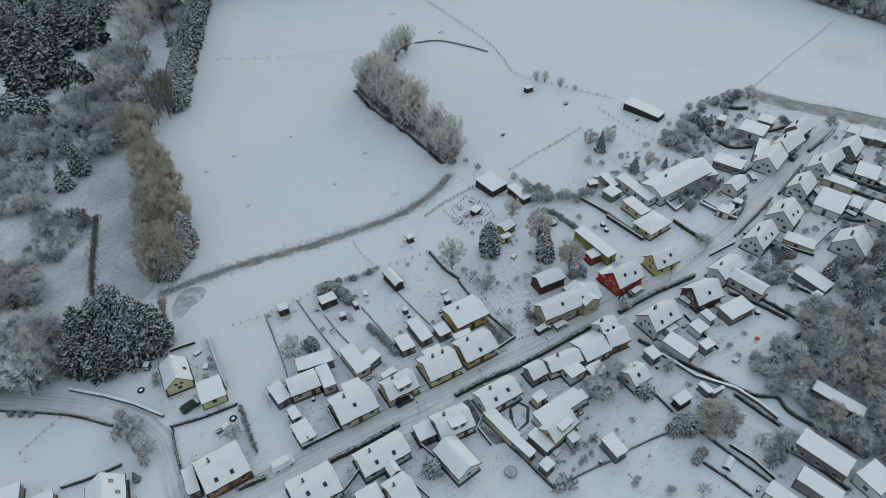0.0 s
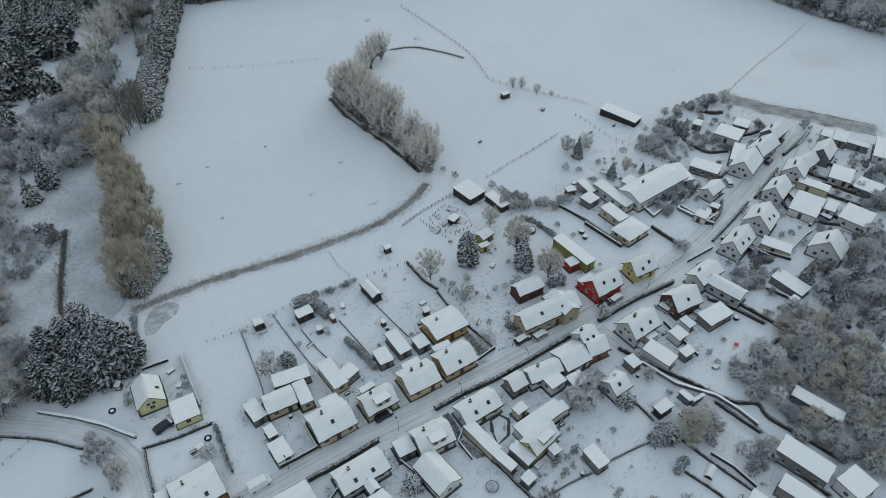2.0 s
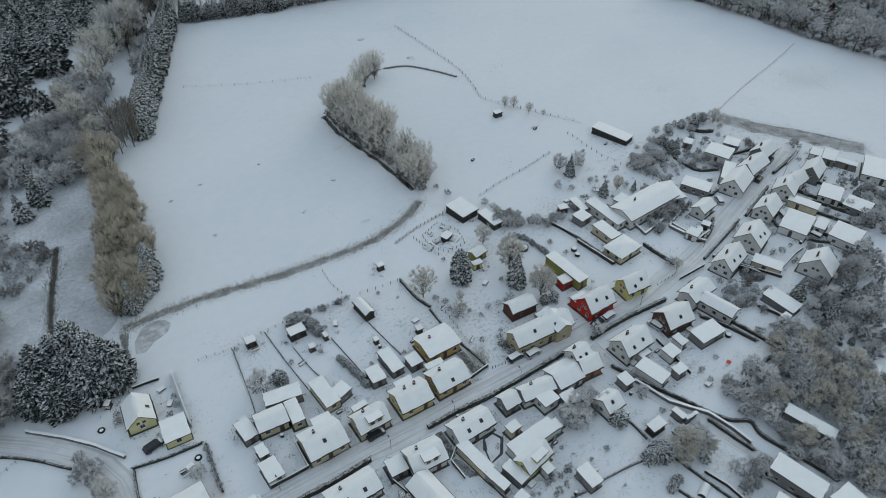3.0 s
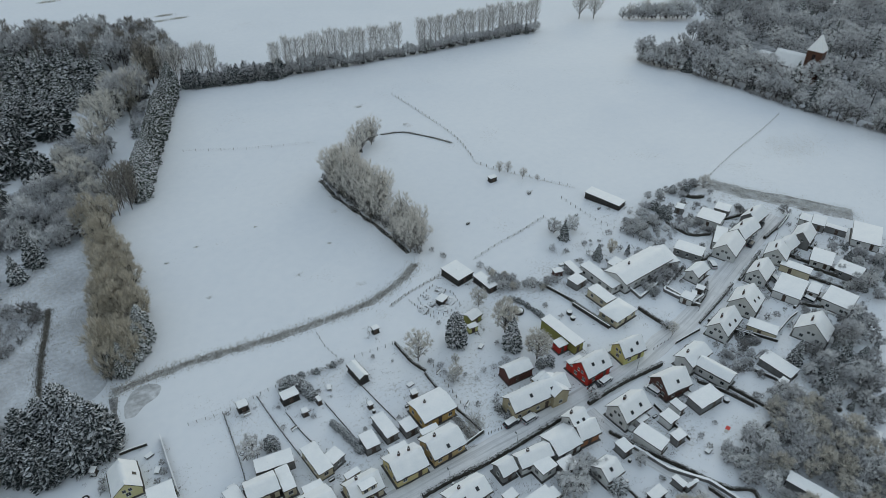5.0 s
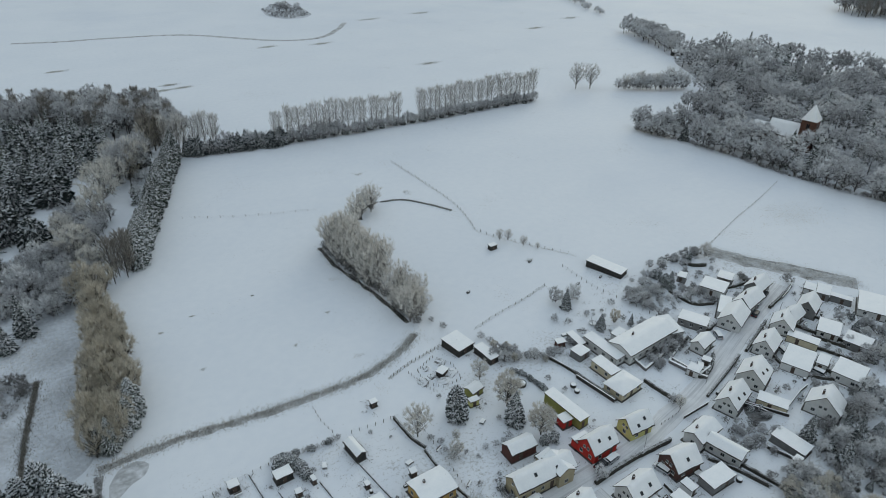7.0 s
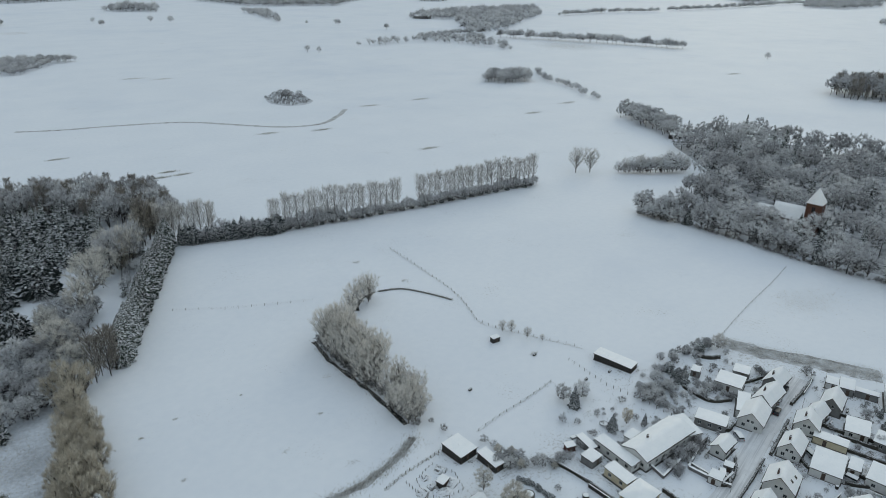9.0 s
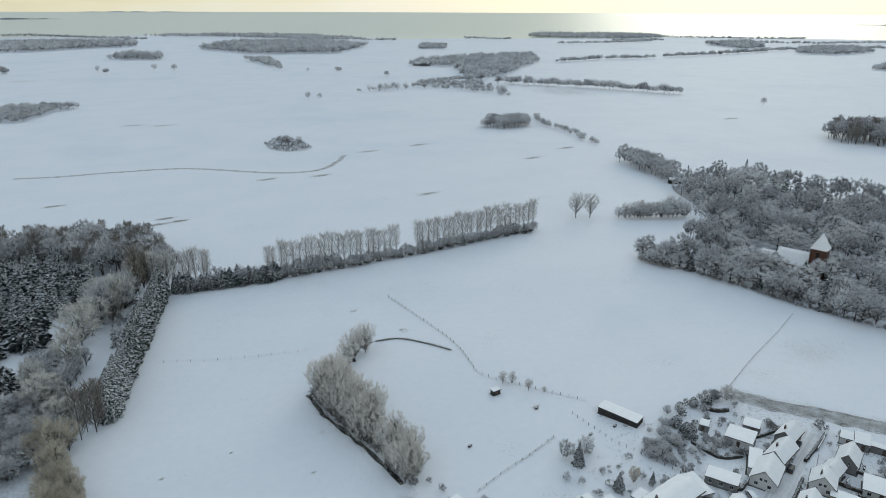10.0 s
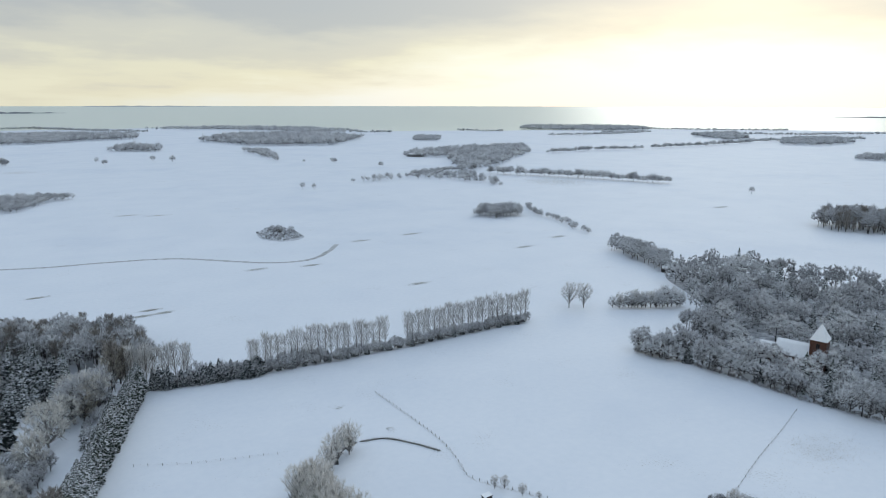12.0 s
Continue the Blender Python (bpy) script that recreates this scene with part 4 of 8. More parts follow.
def car(x, y, yaw, paint, label, van=False, snowed=True, glass="window_glass"):
    """A parked car under snow: body, glazing, wheels with rims, lamps."""
    c = thing("car", pose(x, y, 0.0, 0, 0, yaw), label, "car")
    L, W, H = (2.45, 0.95, 1.95) if van else (2.1, 0.87, 1.42)
    bonnet = 0.95 if not van else 1.1
    bm = prism(((-L, 0.3), (L, 0.3), (L, 0.75), (L - 0.15, bonnet - 0.05), (-L + 0.1, bonnet), (-L, 0.8)), -W, W)
    bmesh.ops.rotate(bm, verts=bm.verts, cent=(0, 0, 0), matrix=Matrix.Rotation(radians(-90), 3, "Z"))
    bmesh.ops.bevel(bm, geom=bm.edges[:], offset=0.06, segments=2, affect="EDGES", profile=0.6)
    part("body", bm, paint, c)
    front, rear = (0.45 * L, -0.92 * L) if not van else (0.55 * L, -0.95 * L)
    bm = prism(((rear, bonnet - 0.06), (front + 0.45, bonnet - 0.06), (front, H), (rear + 0.25, H)), -W + 0.08, W - 0.08)
    bmesh.ops.rotate(bm, verts=bm.verts, cent=(0, 0, 0), matrix=Matrix.Rotation(radians(-90), 3, "Z"))
    part("glazing", bm, glass, c)
    part("roof", boxes((rear + 0.2, front + 0.05, -W + 0.1, W - 0.1, H - 0.02, H + 0.05)), paint, c)
    if snowed:
        part("snow_cover", drift(rear + 0.1, front + 0.1, -W + 0.1, W - 0.1, lambda px, py: H + 0.05, 0.16, int(x), 6, 4), "roof_snow", c, "fresh snow on the car roof")
    part("bonnet_snow", drift(front + 0.5, L - 0.12, -W + 0.12, W - 0.12, lambda px, py: bonnet + 0.01, 0.1, int(y), 4, 4), "roof_snow", c)
    for px in (-0.62 * L, 0.62 * L):
        for s in (-1, 1):
            bm = bmesh.new()
            bmesh.ops.create_cone(bm, cap_ends=True, segments=14, radius1=0.32, radius2=0.32, depth=0.22, matrix=pose(px, s * (W - 0.08), 0.32, 90))
            w = part("wheel", bm, "rubber", c)
            bm = bmesh.new()
            bmesh.ops.create_cone(bm, cap_ends=True, segments=10, radius1=0.19, radius2=0.17, depth=0.25, matrix=pose(px, s * (W - 0.08), 0.32, 90))
            part("rim", bm, "car_silver", w)
    for s in (-1, 1):
        part("headlight", boxes((L - 0.06, L + 0.015, s * 0.62 * W - 0.14, s * 0.62 * W + 0.14, 0.58, 0.72)), "window_paint", c)
        part("tail_light", boxes((-L - 0.015, -L + 0.06, s * 0.7 * W - 0.1, s * 0.7 * W + 0.1, 0.62, 0.78)), "red_plastic", c)
    return c


# ---- land and sea ----
def shore(az):
    """How far the land reaches, by the heading from north."""
    a = math.degrees(az) % 360
    pts = ((0, 3600), (12, 3560), (20, 3350), (28, 3050), (38, 3120), (55, 3600), (66, 4000), (75, 4300), (95, 4800), (345, 4800), (355, 3800), (360, 3600))
    for (a0, r0), (a1, r1) in zip(pts, pts[1:]):
        if a0 <= a <= a1:
            return r0 + (r1 - r0) * (a - a0) / (a1 - a0)
    return 4800


def land():
    bm = bmesh.new()
    segs = 240
    rings = [60, 140, 260, 420, 700, 1200, 2000, 2700]
    mid = bm.verts.new((0, 0, 0))
    prev = None
    rng = random.Random(4)
    for r in rings + [None]:
        row = []
        for i in range(segs):
            az = 2 * math.pi * i / segs
            d = r if r else shore(az) + rng.uniform(-40, 40)
            row.append(bm.verts.new((d * math.sin(az), d * math.cos(az), 0)))
        for i in range(segs):
            j = (i + 1) % segs
            bm.faces.new((mid, row[j], row[i]) if prev is None else (prev[i], prev[j], row[j], row[i]))
        prev = row
    bmesh.ops.recalc_face_normals(bm, faces=bm.faces)
    if sum(f.normal.z for f in bm.faces) < 0:
        bmesh.ops.reverse_faces(bm, faces=bm.faces)
    tagged(new("ground", mesh_of(bm, "ground_snow", "ground")), "snow-covered fields and gardens reaching to the sea", "ground", kind="structure")
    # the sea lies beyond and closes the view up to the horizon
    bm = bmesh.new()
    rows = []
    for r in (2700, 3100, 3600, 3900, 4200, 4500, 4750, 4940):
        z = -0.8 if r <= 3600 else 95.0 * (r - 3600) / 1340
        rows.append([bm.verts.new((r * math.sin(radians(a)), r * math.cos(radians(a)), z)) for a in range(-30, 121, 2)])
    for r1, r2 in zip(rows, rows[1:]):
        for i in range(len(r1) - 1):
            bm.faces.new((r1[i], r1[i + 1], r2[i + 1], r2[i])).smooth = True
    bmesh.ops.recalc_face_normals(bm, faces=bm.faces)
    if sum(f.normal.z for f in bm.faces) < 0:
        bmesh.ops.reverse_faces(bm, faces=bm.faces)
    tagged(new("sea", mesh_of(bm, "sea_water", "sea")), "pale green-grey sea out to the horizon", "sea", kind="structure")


land()

# ---- the plan: lines and areas ----
STREET = [(-8.0, 77.7), (0.1, 78.0), (8.6, 78.5), (18.8, 78.8), (32.3, 79.1), (46.5, 79.0), (62.0, 79.3), (78.8, 79.5), (93.4, 80.0), (108.8, 80.4), (126.4, 83.9), (138.4, 86.0), (153.6, 90.6), (171.7, 96.7), (190.6, 102.6), (210.4, 108.2)]
WEST_LANE = [(-49.2, 133.2), (-42.6, 128.5), (-36.0, 123.9), (-28.4, 118.3), (-21.1, 111.6), (-15.8, 105.1), (-13.6, 99.8), (-13.1, 93.4), (-13.3, 85.5), (-13.5, 80.2)]
SOUTH_LANE = [(92.9, 76.3), (93.5, 67.8), (94.5, 59.3), (96.8, 51.1), (99.8, 42.4), (102.5, 32.6), (105.2, 23.7), (107.5, 15.2), (109.5, 9.4)]
DITCH_REEDS = [(-3.7, 143.0), (4.5, 143.4), (13.7, 143.5), (26.0, 142.3), (38.7, 141.0), (52.5, 140.5), (63.3, 140.3), (74.2, 142.9), (83.6, 147.2), (87.3, 150.2)]
STREAM = [(-20.1, 145.0), (-17.8, 161.6), (-14.8, 175.9), (-13.0, 185.1)]
DITCH_EAST = [(208.8, 136.0), (214.6, 124.5), (221.7, 113.5), (227.9, 104.6), (234.8, 94.5)]
STREET_HEDGE_A = [(15.7, 76.1), (20.2, 76.1), (25.5, 76.3), (32.0, 76.8)]
STREET_HEDGE_A2 = [(-2.6, 79.7), (2.9, 79.4)]
STREET_HEDGE_B = [(46.3, 77.1), (54.4, 77.2), (63.6, 76.8), (77.1, 77.4), (85.2, 77.8)]
STREET_HEDGE_C = [(94.2, 77.8), (105.0, 78.4), (112.6, 78.2), (120.0, 77.9)]
SOUTH_WALL_A = [(92.4, 68.6), (96.2, 59.3), (99.6, 52.0), (103.4, 44.0), (107.6, 40.6), (106.8, 36.9), (109.1, 29.4), (111.1, 21.5)]
SOUTH_WALL_B = [(94.0, 62.5), (96.3, 54.0), (101.4, 47.0), (102.8, 41.8), (103.3, 37.0)]
HEDGE_FIRS = [(25.9, 236.1), (32.8, 255.1), (42.2, 281.0), (52.8, 308.6), (62.2, 333.0)]
NORTH_GARDENS = [(157.6, 132.8), (162.3, 119.4), (182.5, 112.8), (183.8, 122.4), (172.4, 126.8), (170.1, 137.8)]
HALL_GARDEN = [(139.4, 105.9), (158.9, 108.4), (156.4, 103.0), (138.7, 98.8)]
EAST_TREES = [(208.5, 87.0), (220.5, 76.0), (206.5, 62.5), (189.2, 70.0)]
BEND_BUSHES = [(135.6, 72.5), (148.9, 70.6), (143.4, 61.7), (132.9, 62.7), (131.7, 68.6)]
SE_SHRUBS = [(95.4, 34.7), (103.3, 33.3), (96.9, 26.4), (91.0, 27.3)]
WEST_GROVE = [(-45.8, 156.8), (-30.7, 152.9), (-29.9, 168.7), (-44.6, 179.9)]
YELLOW_YARD = [(57.4, 54.5), (66.6, 53.9), (66.0, 49.5), (56.0, 48.0), (51.5, 51.4)]
COTTAGE_YARD = [(73.8, 66.7), (83.7, 66.6), (81.7, 60.3), (73.8, 58.8), (71.4, 62.7)]
YARD_RING = [(53.8, 65.9), (55.2, 68.4), (57.6, 68.7), (58.5, 66.5), (56.4, 63.3), (53.1, 62.7), (53.8, 65.9)]
LANE_FENCE = [(49.0, 69.8), (46.1, 67.4), (46.4, 62.5)]
BACK_FENCE_S = [(49.7, 65.3), (50.7, 56.2), (52.0, 48.2)]
GARDEN_LINE_S = [(83.8, 62.8), (85.0, 54.8), (85.1, 49.6)]
GARDEN_LINE_S2 = [(75.1, 62.3), (69.0, 60.7), (63.8, 57.1)]
MEADOW_LINE = [(47.9, 136.1), (47.7, 130.2), (48.7, 125.0)]
UPPER_LINE_A = [(201.4, 114.8), (195.3, 115.6), (189.8, 116.8)]
UPPER_LINE_B = [(185.6, 85.1), (188.5, 78.4), (191.2, 71.4)]
UPPER_LINE_C = [(173.5, 85.7), (171.6, 81.2), (174.1, 73.6), (178.1, 69.2)]
UPPER_LINE_D = [(146.2, 101.2), (152.4, 103.1), (157.8, 104.2)]
UPPER_LINE_E = [(145.3, 99.2), (146.2, 90.1), (152.5, 91.2), (158.0, 94.9)]
UPPER_LINE_F = [(146.7, 78.4), (149.8, 73.3), (153.6, 67.1)]
UPPER_LINE_G = [(156.5, 69.3), (164.9, 71.3), (169.0, 71.7)]
UPPER_LINE_H = [(163.5, 112.1), (166.2, 104.1), (170.4, 104.4)]
UPPER_LINE_I = [(173.5, 125.3), (174.3, 116.1), (180.6, 112.4)]
UPPER_LINE_J = [(200.7, 95.5), (202.8, 88.7), (206.1, 83.2)]
UPPER_LINE_K = [(202.4, 102.1), (209.2, 104.0), (215.4, 106.5)]
MID_LINE_A = [(128.5, 63.5), (130.1, 56.9), (131.2, 51.9)]
MID_LINE_B = [(113.0, 47.5), (123.8, 50.0), (127.0, 50.2)]
MID_LINE_C = [(129.2, 81.4), (139.3, 81.7)]
MID_LINE_D = [(138.8, 63.3), (140.6, 58.6), (140.6, 55.2)]
MID_LINE_E = [(123.2, 68.9), (126.3, 62.5), (128.5, 55.6)]
MID_LINE_F = [(107.6, 69.0), (107.1, 62.9), (106.7, 57.0)]
SE_LINE_A = [(100.2, 45.9), (101.5, 39.2), (102.3, 35.4)]
SE_LINE_B = [(100.0, 31.3), (101.2, 24.6), (102.0, 18.7)]
SE_LINE_C = [(91.2, 27.5), (90.8, 32.8), (89.3, 37.5)]
W_LINE_A = [(25.5, 65.8), (28.6, 61.9), (29.5, 58.9)]
W_LINE_B = [(15.6, 68.7), (20.6, 71.5), (19.9, 74.1)]
W_LINE_C = [(33.6, 70.0), (35.3, 64.4), (31.4, 62.3)]
DITCH_TOP = [(210.1, 137.1), (216.6, 126.1), (225.7, 114.2), (234.2, 100.8)]
TAN_POLY = [(-3.5, 147.0), (6.8, 149.0), (9.8, 168.6), (11.2, 192.3), (11.5, 214.0), (5.0, 214.0), (1.2, 188.1), (-2.0, 166.0)]
WEST_PINES = [(4.5, 306.5), (-9.2, 302.8), (-5.2, 268.5), (-14.5, 282.0), (-22.5, 274.0), (-19.5, 247.0), (-28.0, 252.5), (-24.0, 296.0), (-17.5, 318.0), (-6.0, 322.0), (-30.0, 312.0), (8.0, 324.0)]
WEST_FIRS = [(-13.3, 211.5), (-18.7, 204.8), (-27.0, 238.0)]
MID_GREY = [(-4.0, 232.0), (5.0, 226.0), (12.0, 239.4), (19.0, 259.5), (24.5, 280.0), (12.0, 290.0), (4.0, 284.0), (-2.0, 258.0)]
LOW_SCRUB = [(-35.6, 230.4), (-21.2, 221.8), (-10.2, 225.9), (-11.0, 245.9), (-23.2, 253.2), (-33.9, 255.2)]
LOW_SCRUB2 = [(-33.6, 177.4), (-25.9, 168.9), (-15.3, 180.5), (-15.5, 189.7), (-27.2, 196.6)]
FAR_LEFT_WOOD = [(-46.2, 319.5), (-30.2, 309.9), (-14.2, 344.2), (0.7, 349.5), (25.4, 334.5), (30.8, 362.5), (-43.6, 407.9)]
STREAM_HEAD = [(-23.5, 188.3), (-18.3, 186.7), (-13.0, 185.1)]
BARN_DEBRIS = [(79.2, 134.6), (85.9, 137.6), (89.3, 131.7), (88.1, 125.3), (81.8, 124.6), (78.2, 129.1)]
YARD_BOARDS_A = [(11.9, 81.7), (16.1, 81.7), (20.4, 81.9)]
YARD_BOARDS_B = [(61.9, 83.4), (67.4, 84.3)]
YARD_BOARDS_C = [(20.1, 88.9), (20.1, 81.9)]
EVERGREEN_LINE = [(38.5, 105.2), (39.5, 99.4), (40.5, 93.8)]
FIR_GARDEN_HEDGE = [(32.0, 124.4), (38.2, 123.7), (45.8, 122.4), (49.5, 122.5)]
GARDEN_FENCE_E = [(30.3, 114.4), (31.1, 107.4), (32.3, 101.6)]
GARDEN_FENCE_F = [(68.6, 110.7), (68.1, 101.3), (67.6, 92.5)]
EAST_YARD_WALL = [(136.1, 107.2), (135.3, 100.5), (144.9, 102.6), (149.1, 104.0)]
ROAD_WALL = [(145.6, 100.6), (146.8, 90.7), (152.2, 91.4)]
UPPER_HEDGE = [(141.5, 83.7), (154.8, 87.4), (164.4, 90.5)]
UPPER_FENCE = [(176.3, 90.6), (190.5, 96.0), (200.5, 100.6)]
POPLARS_N = [(57.9, 337.3), (70.1, 335.2), (83.7, 332.6)]
DARK_POPLARS = [(14.7, 227.8), (19.2, 229.9), (21.3, 232.5), (16.8, 231.5)]
FIR_CLUMP = [(-8.6, 127.0), (-24.8, 128.0), (-14.4, 136.0), (-20.4, 124.0), (-16.8, 130.0), (-11.6, 131.8), (-22.2, 133.2), (-13.6, 125.0), (-18.6, 137.0)]
NEAR_GROVE = [(-49.3, 129.8), (-40.2, 128.9), (-31.2, 124.5), (-24.3, 129.8), (-30.4, 141.4), (-48.5, 152.0)]
SPRUCE_WOOD = [(-30.9, 324.5), (-7.8, 330.3), (14.3, 327.7), (31.7, 332.4), (38.2, 361.9), (20.0, 391.0), (-29.5, 410.4)]
NORTH_WOOD = [(-29.5, 410.4), (20.0, 391.0), (38.4, 370.8), (58.7, 349.9), (68.0, 353.6), (69.6, 410.2), (8.8, 439.4), (-29.1, 434.4)]
POPLAR_LINE = [(65.4, 332.9), (105.7, 325.2), (142.0, 322.1), (174.8, 319.5), (188.9, 318.8), (227.8, 319.3), (269.0, 316.8)]
CHURCH_WOOD = [(283.9, 246.8), (291.4, 222.5), (296.8, 194.7), (298.7, 165.9), (305.3, 137.9), (315.4, 109.1), (356.9, 114.4), (555.0, 225.6), (496.9, 258.3), (513.3, 309.4), (464.3, 344.6), (431.3, 354.9), (402.5, 311.4), (379.7, 278.2), (346.3, 263.6), (308.2, 239.1)]
WOOD_SPUR = [(459.1, 433.4), (446.9, 392.5), (431.3, 354.9), (447.7, 349.8), (474.9, 412.4)]
WOOD_ROW = [(332.2, 306.6), (348.9, 295.6), (370.4, 286.3)]
TWO_TREES = [(308.6, 321.4), (316.6, 316.8)]
POND_CLUMP = [(84.5, 213.4), (91.1, 216.5), (97.1, 206.8), (95.3, 182.4), (88.7, 171.8), (86.0, 185.0)]
POND_CLUMP2 = [(89.0, 170.8), (88.2, 155.3), (95.7, 156.1), (98.8, 169.8), (95.9, 176.5)]
POND_BANK = [(83.9, 214.7), (83.6, 200.6), (86.0, 185.0), (88.0, 170.2), (88.8, 156.4)]
WILLOW_DITCH = [(107.0, 227.5), (110.5, 233.0), (115.2, 237.3), (120.5, 238.2)]
CURVED_HEDGE = [(122.0, 237.7), (131.1, 234.6), (138.1, 225.5), (143.4, 215.7)]
FIELD_FENCE = [(147.3, 273.9), (147.9, 256.5), (148.3, 237.7), (148.2, 223.1), (147.0, 213.5), (145.0, 205.5), (142.2, 196.2), (144.3, 189.7), (152.7, 176.0), (162.6, 160.3)]
EAST_FENCE = [(211.2, 139.4), (238.5, 148.1), (266.7, 155.8), (288.0, 162.4)]
WEST_FENCE = [(46.2, 265.0), (65.3, 255.2), (82.3, 249.0), (95.9, 244.4)]
BARN_FENCE = [(153.1, 156.8), (153.4, 139.3), (156.8, 126.6), (158.5, 116.9)]
GARDEN_FENCE_A = [(17.4, 121.9), (16.2, 106.1), (15.0, 97.5)]
GARDEN_FENCE_B = [(26.1, 123.1), (27.0, 111.9), (28.3, 100.9)]
GARDEN_FENCE_C = [(39.5, 112.3), (40.7, 101.8), (41.6, 93.2)]
GARDEN_FENCE_D = [(49.3, 115.9), (50.6, 105.8), (51.6, 98.6)]
GARDEN_EDGE = [(9.3, 122.8), (17.4, 121.9), (26.1, 123.1), (33.3, 123.6)]
YARD_WALL = [(2.9, 122.3), (2.6, 113.1), (2.5, 104.8)]
FENCE_ORCHARD = [(52.6, 122.6), (60.8, 121.7), (65.3, 121.8)]
HEDGE_ORCHARD = [(64.3, 121.6), (64.7, 113.0), (66.0, 108.5)]
HEDGE_STREET_YARD = [(65.4, 107.6), (65.4, 97.1), (66.7, 88.7), (67.1, 84.3)]
BARN_HEDGE = [(113.9, 122.6), (116.3, 114.8), (117.7, 106.3), (118.8, 95.7)]
FRONT_HEDGE = [(131.5, 97.3), (132.0, 91.5), (132.6, 86.7)]
WEST_WALL = [(-28.4, 122.5), (-21.5, 116.3), (-16.4, 110.9), (-11.7, 104.7)]
WEST_HEDGE = [(-42.8, 124.6), (-29.9, 115.7), (-21.8, 107.8)]
WEST_HEDGE2 = [(-33.3, 97.9), (-28.1, 97.2), (-22.0, 97.1)]
YARD_HEDGE = [(-10.9, 101.2), (-4.2, 100.0), (3.2, 99.6)]
YARD_HEDGE_E = [(3.7, 98.8), (3.5, 92.3), (3.3, 86.1)]
YARD_HEDGE_W = [(-10.8, 100.6), (-11.4, 94.6), (-11.6, 88.8)]
SOUTH_HEDGE_A = [(66.3, 47.1), (61.5, 47.7), (56.0, 48.0)]
SOUTH_HEDGE_B = [(70.6, 47.3), (77.5, 46.7), (81.6, 45.9)]
SOUTH_HEDGE_C = [(81.8, 37.3), (83.4, 32.0), (84.5, 27.3)]
SOUTH_HEDGE_D = [(86.7, 42.9), (88.3, 35.0), (90.3, 26.7)]
THICKET = [(131.7, 54.9), (137.7, 54.6), (138.8, 48.1), (139.6, 41.8), (142.1, 37.9), (145.9, 30.2), (128.7, 19.3), (127.1, 27.6), (125.3, 33.0), (124.2, 38.7), (124.1, 43.9), (127.0, 50.2)]
THICKET_PALE = [(110.0, 51.2), (113.7, 50.6), (119.5, 51.1), (122.1, 50.0), (121.1, 44.7), (115.0, 39.0), (110.4, 39.1), (106.8, 43.8)]
THICKET_EAST = [(126.0, 30.0), (131.3, 21.0), (116.4, 11.5), (113.5, 17.4)]
WEST_SHRUBS2 = [(-37.7, 224.3), (-30.8, 227.5), (-24.2, 225.5), (-22.4, 208.4), (-25.9, 194.3), (-39.3, 199.1)]
PADDOCK_FENCE = [(105.1, 142.6), (115.8, 145.2), (128.3, 147.6), (139.8, 150.5)]
NORTH_SHRUBS = [(156.3, 128.3), (166.5, 134.3), (173.9, 133.3), (167.9, 125.2), (157.4, 121.8)]
NORTH_HEDGE = [(192.7, 135.6), (194.7, 132.1), (198.6, 130.2)]
WEST_FIELD_FENCE = [(-39.9, 110.5), (-35.7, 113.2), (-31.3, 115.6)]
YELLOW_BACK_FENCE = [(-6.1, 122.3), (-3.1, 122.2), (-0.2, 121.9)]
THICKET_LOW = [(109.4, 34.6), (114.7, 33.7), (113.0, 26.8), (114.7, 22.7), (112.2, 20.3), (109.5, 24.2), (107.9, 29.8)]
UPPER_BUSHES = [(139.5, 74.0), (144.9, 68.3), (139.2, 62.3), (133.1, 66.6)]
UPPER_BUSHES2 = [(170.9, 74.9), (175.5, 74.6), (175.9, 66.7), (170.9, 64.9)]
UPPER_BUSHES3 = [(149.1, 53.7), (156.0, 56.8), (163.4, 52.4), (161.7, 46.2), (154.2, 46.1)]
LANE_TREES = [(88.4, 46.8), (94.5, 47.2), (95.5, 41.0), (91.9, 38.3), (86.8, 41.3)]
LANE_BUSHES = [(100.1, 33.5), (102.9, 33.5), (101.7, 30.3), (96.7, 27.2), (95.8, 28.5)]
PADDOCK_BUSHES = [(99.2, 132.9), (105.3, 132.6), (109.1, 123.2), (119.2, 121.1), (117.8, 118.0), (108.9, 118.9), (102.3, 124.0)]
PADDOCK_FIRS = [(102.3, 120.3), (104.2, 116.7), (104.8, 112.2), (105.4, 109.0)]
PADDOCK_BOARDS = [(116.0, 108.6), (117.0, 101.8), (117.9, 95.4)]
PADDOCK_BOARDS2 = [(114.7, 120.8), (116.1, 114.6), (117.7, 108.8)]
WALL_BUSHES = [(3.5, 98.6), (3.4, 93.6), (3.0, 87.0)]
FROZEN_POND = [(-2.3, 136.9), (0.6, 140.9), (4.7, 141.4), (7.0, 139.1), (5.2, 135.9), (2.3, 134.8), (-0.9, 132.2), (-2.8, 132.7)]
POOL_DITCH = [(-3.9, 141.2), (-4.8, 135.9), (-5.0, 129.9), (-5.1, 125.8), (-7.4, 124.7), (-10.2, 125.1)]
BROWN_GROUP = [(47.4, 347.7), (58.1, 347.5), (57.8, 339.0), (48.5, 337.7)]
WILLOW_GROUP = [(29.6, 313.7), (40.6, 327.1), (46.0, 326.3), (37.1, 309.3)]
THICKET_BACK = [(108.0, 37.0), (113.0, 43.0), (122.0, 47.0), (129.0, 34.0), (127.0, 20.0), (117.0, 14.0), (112.0, 21.0)]
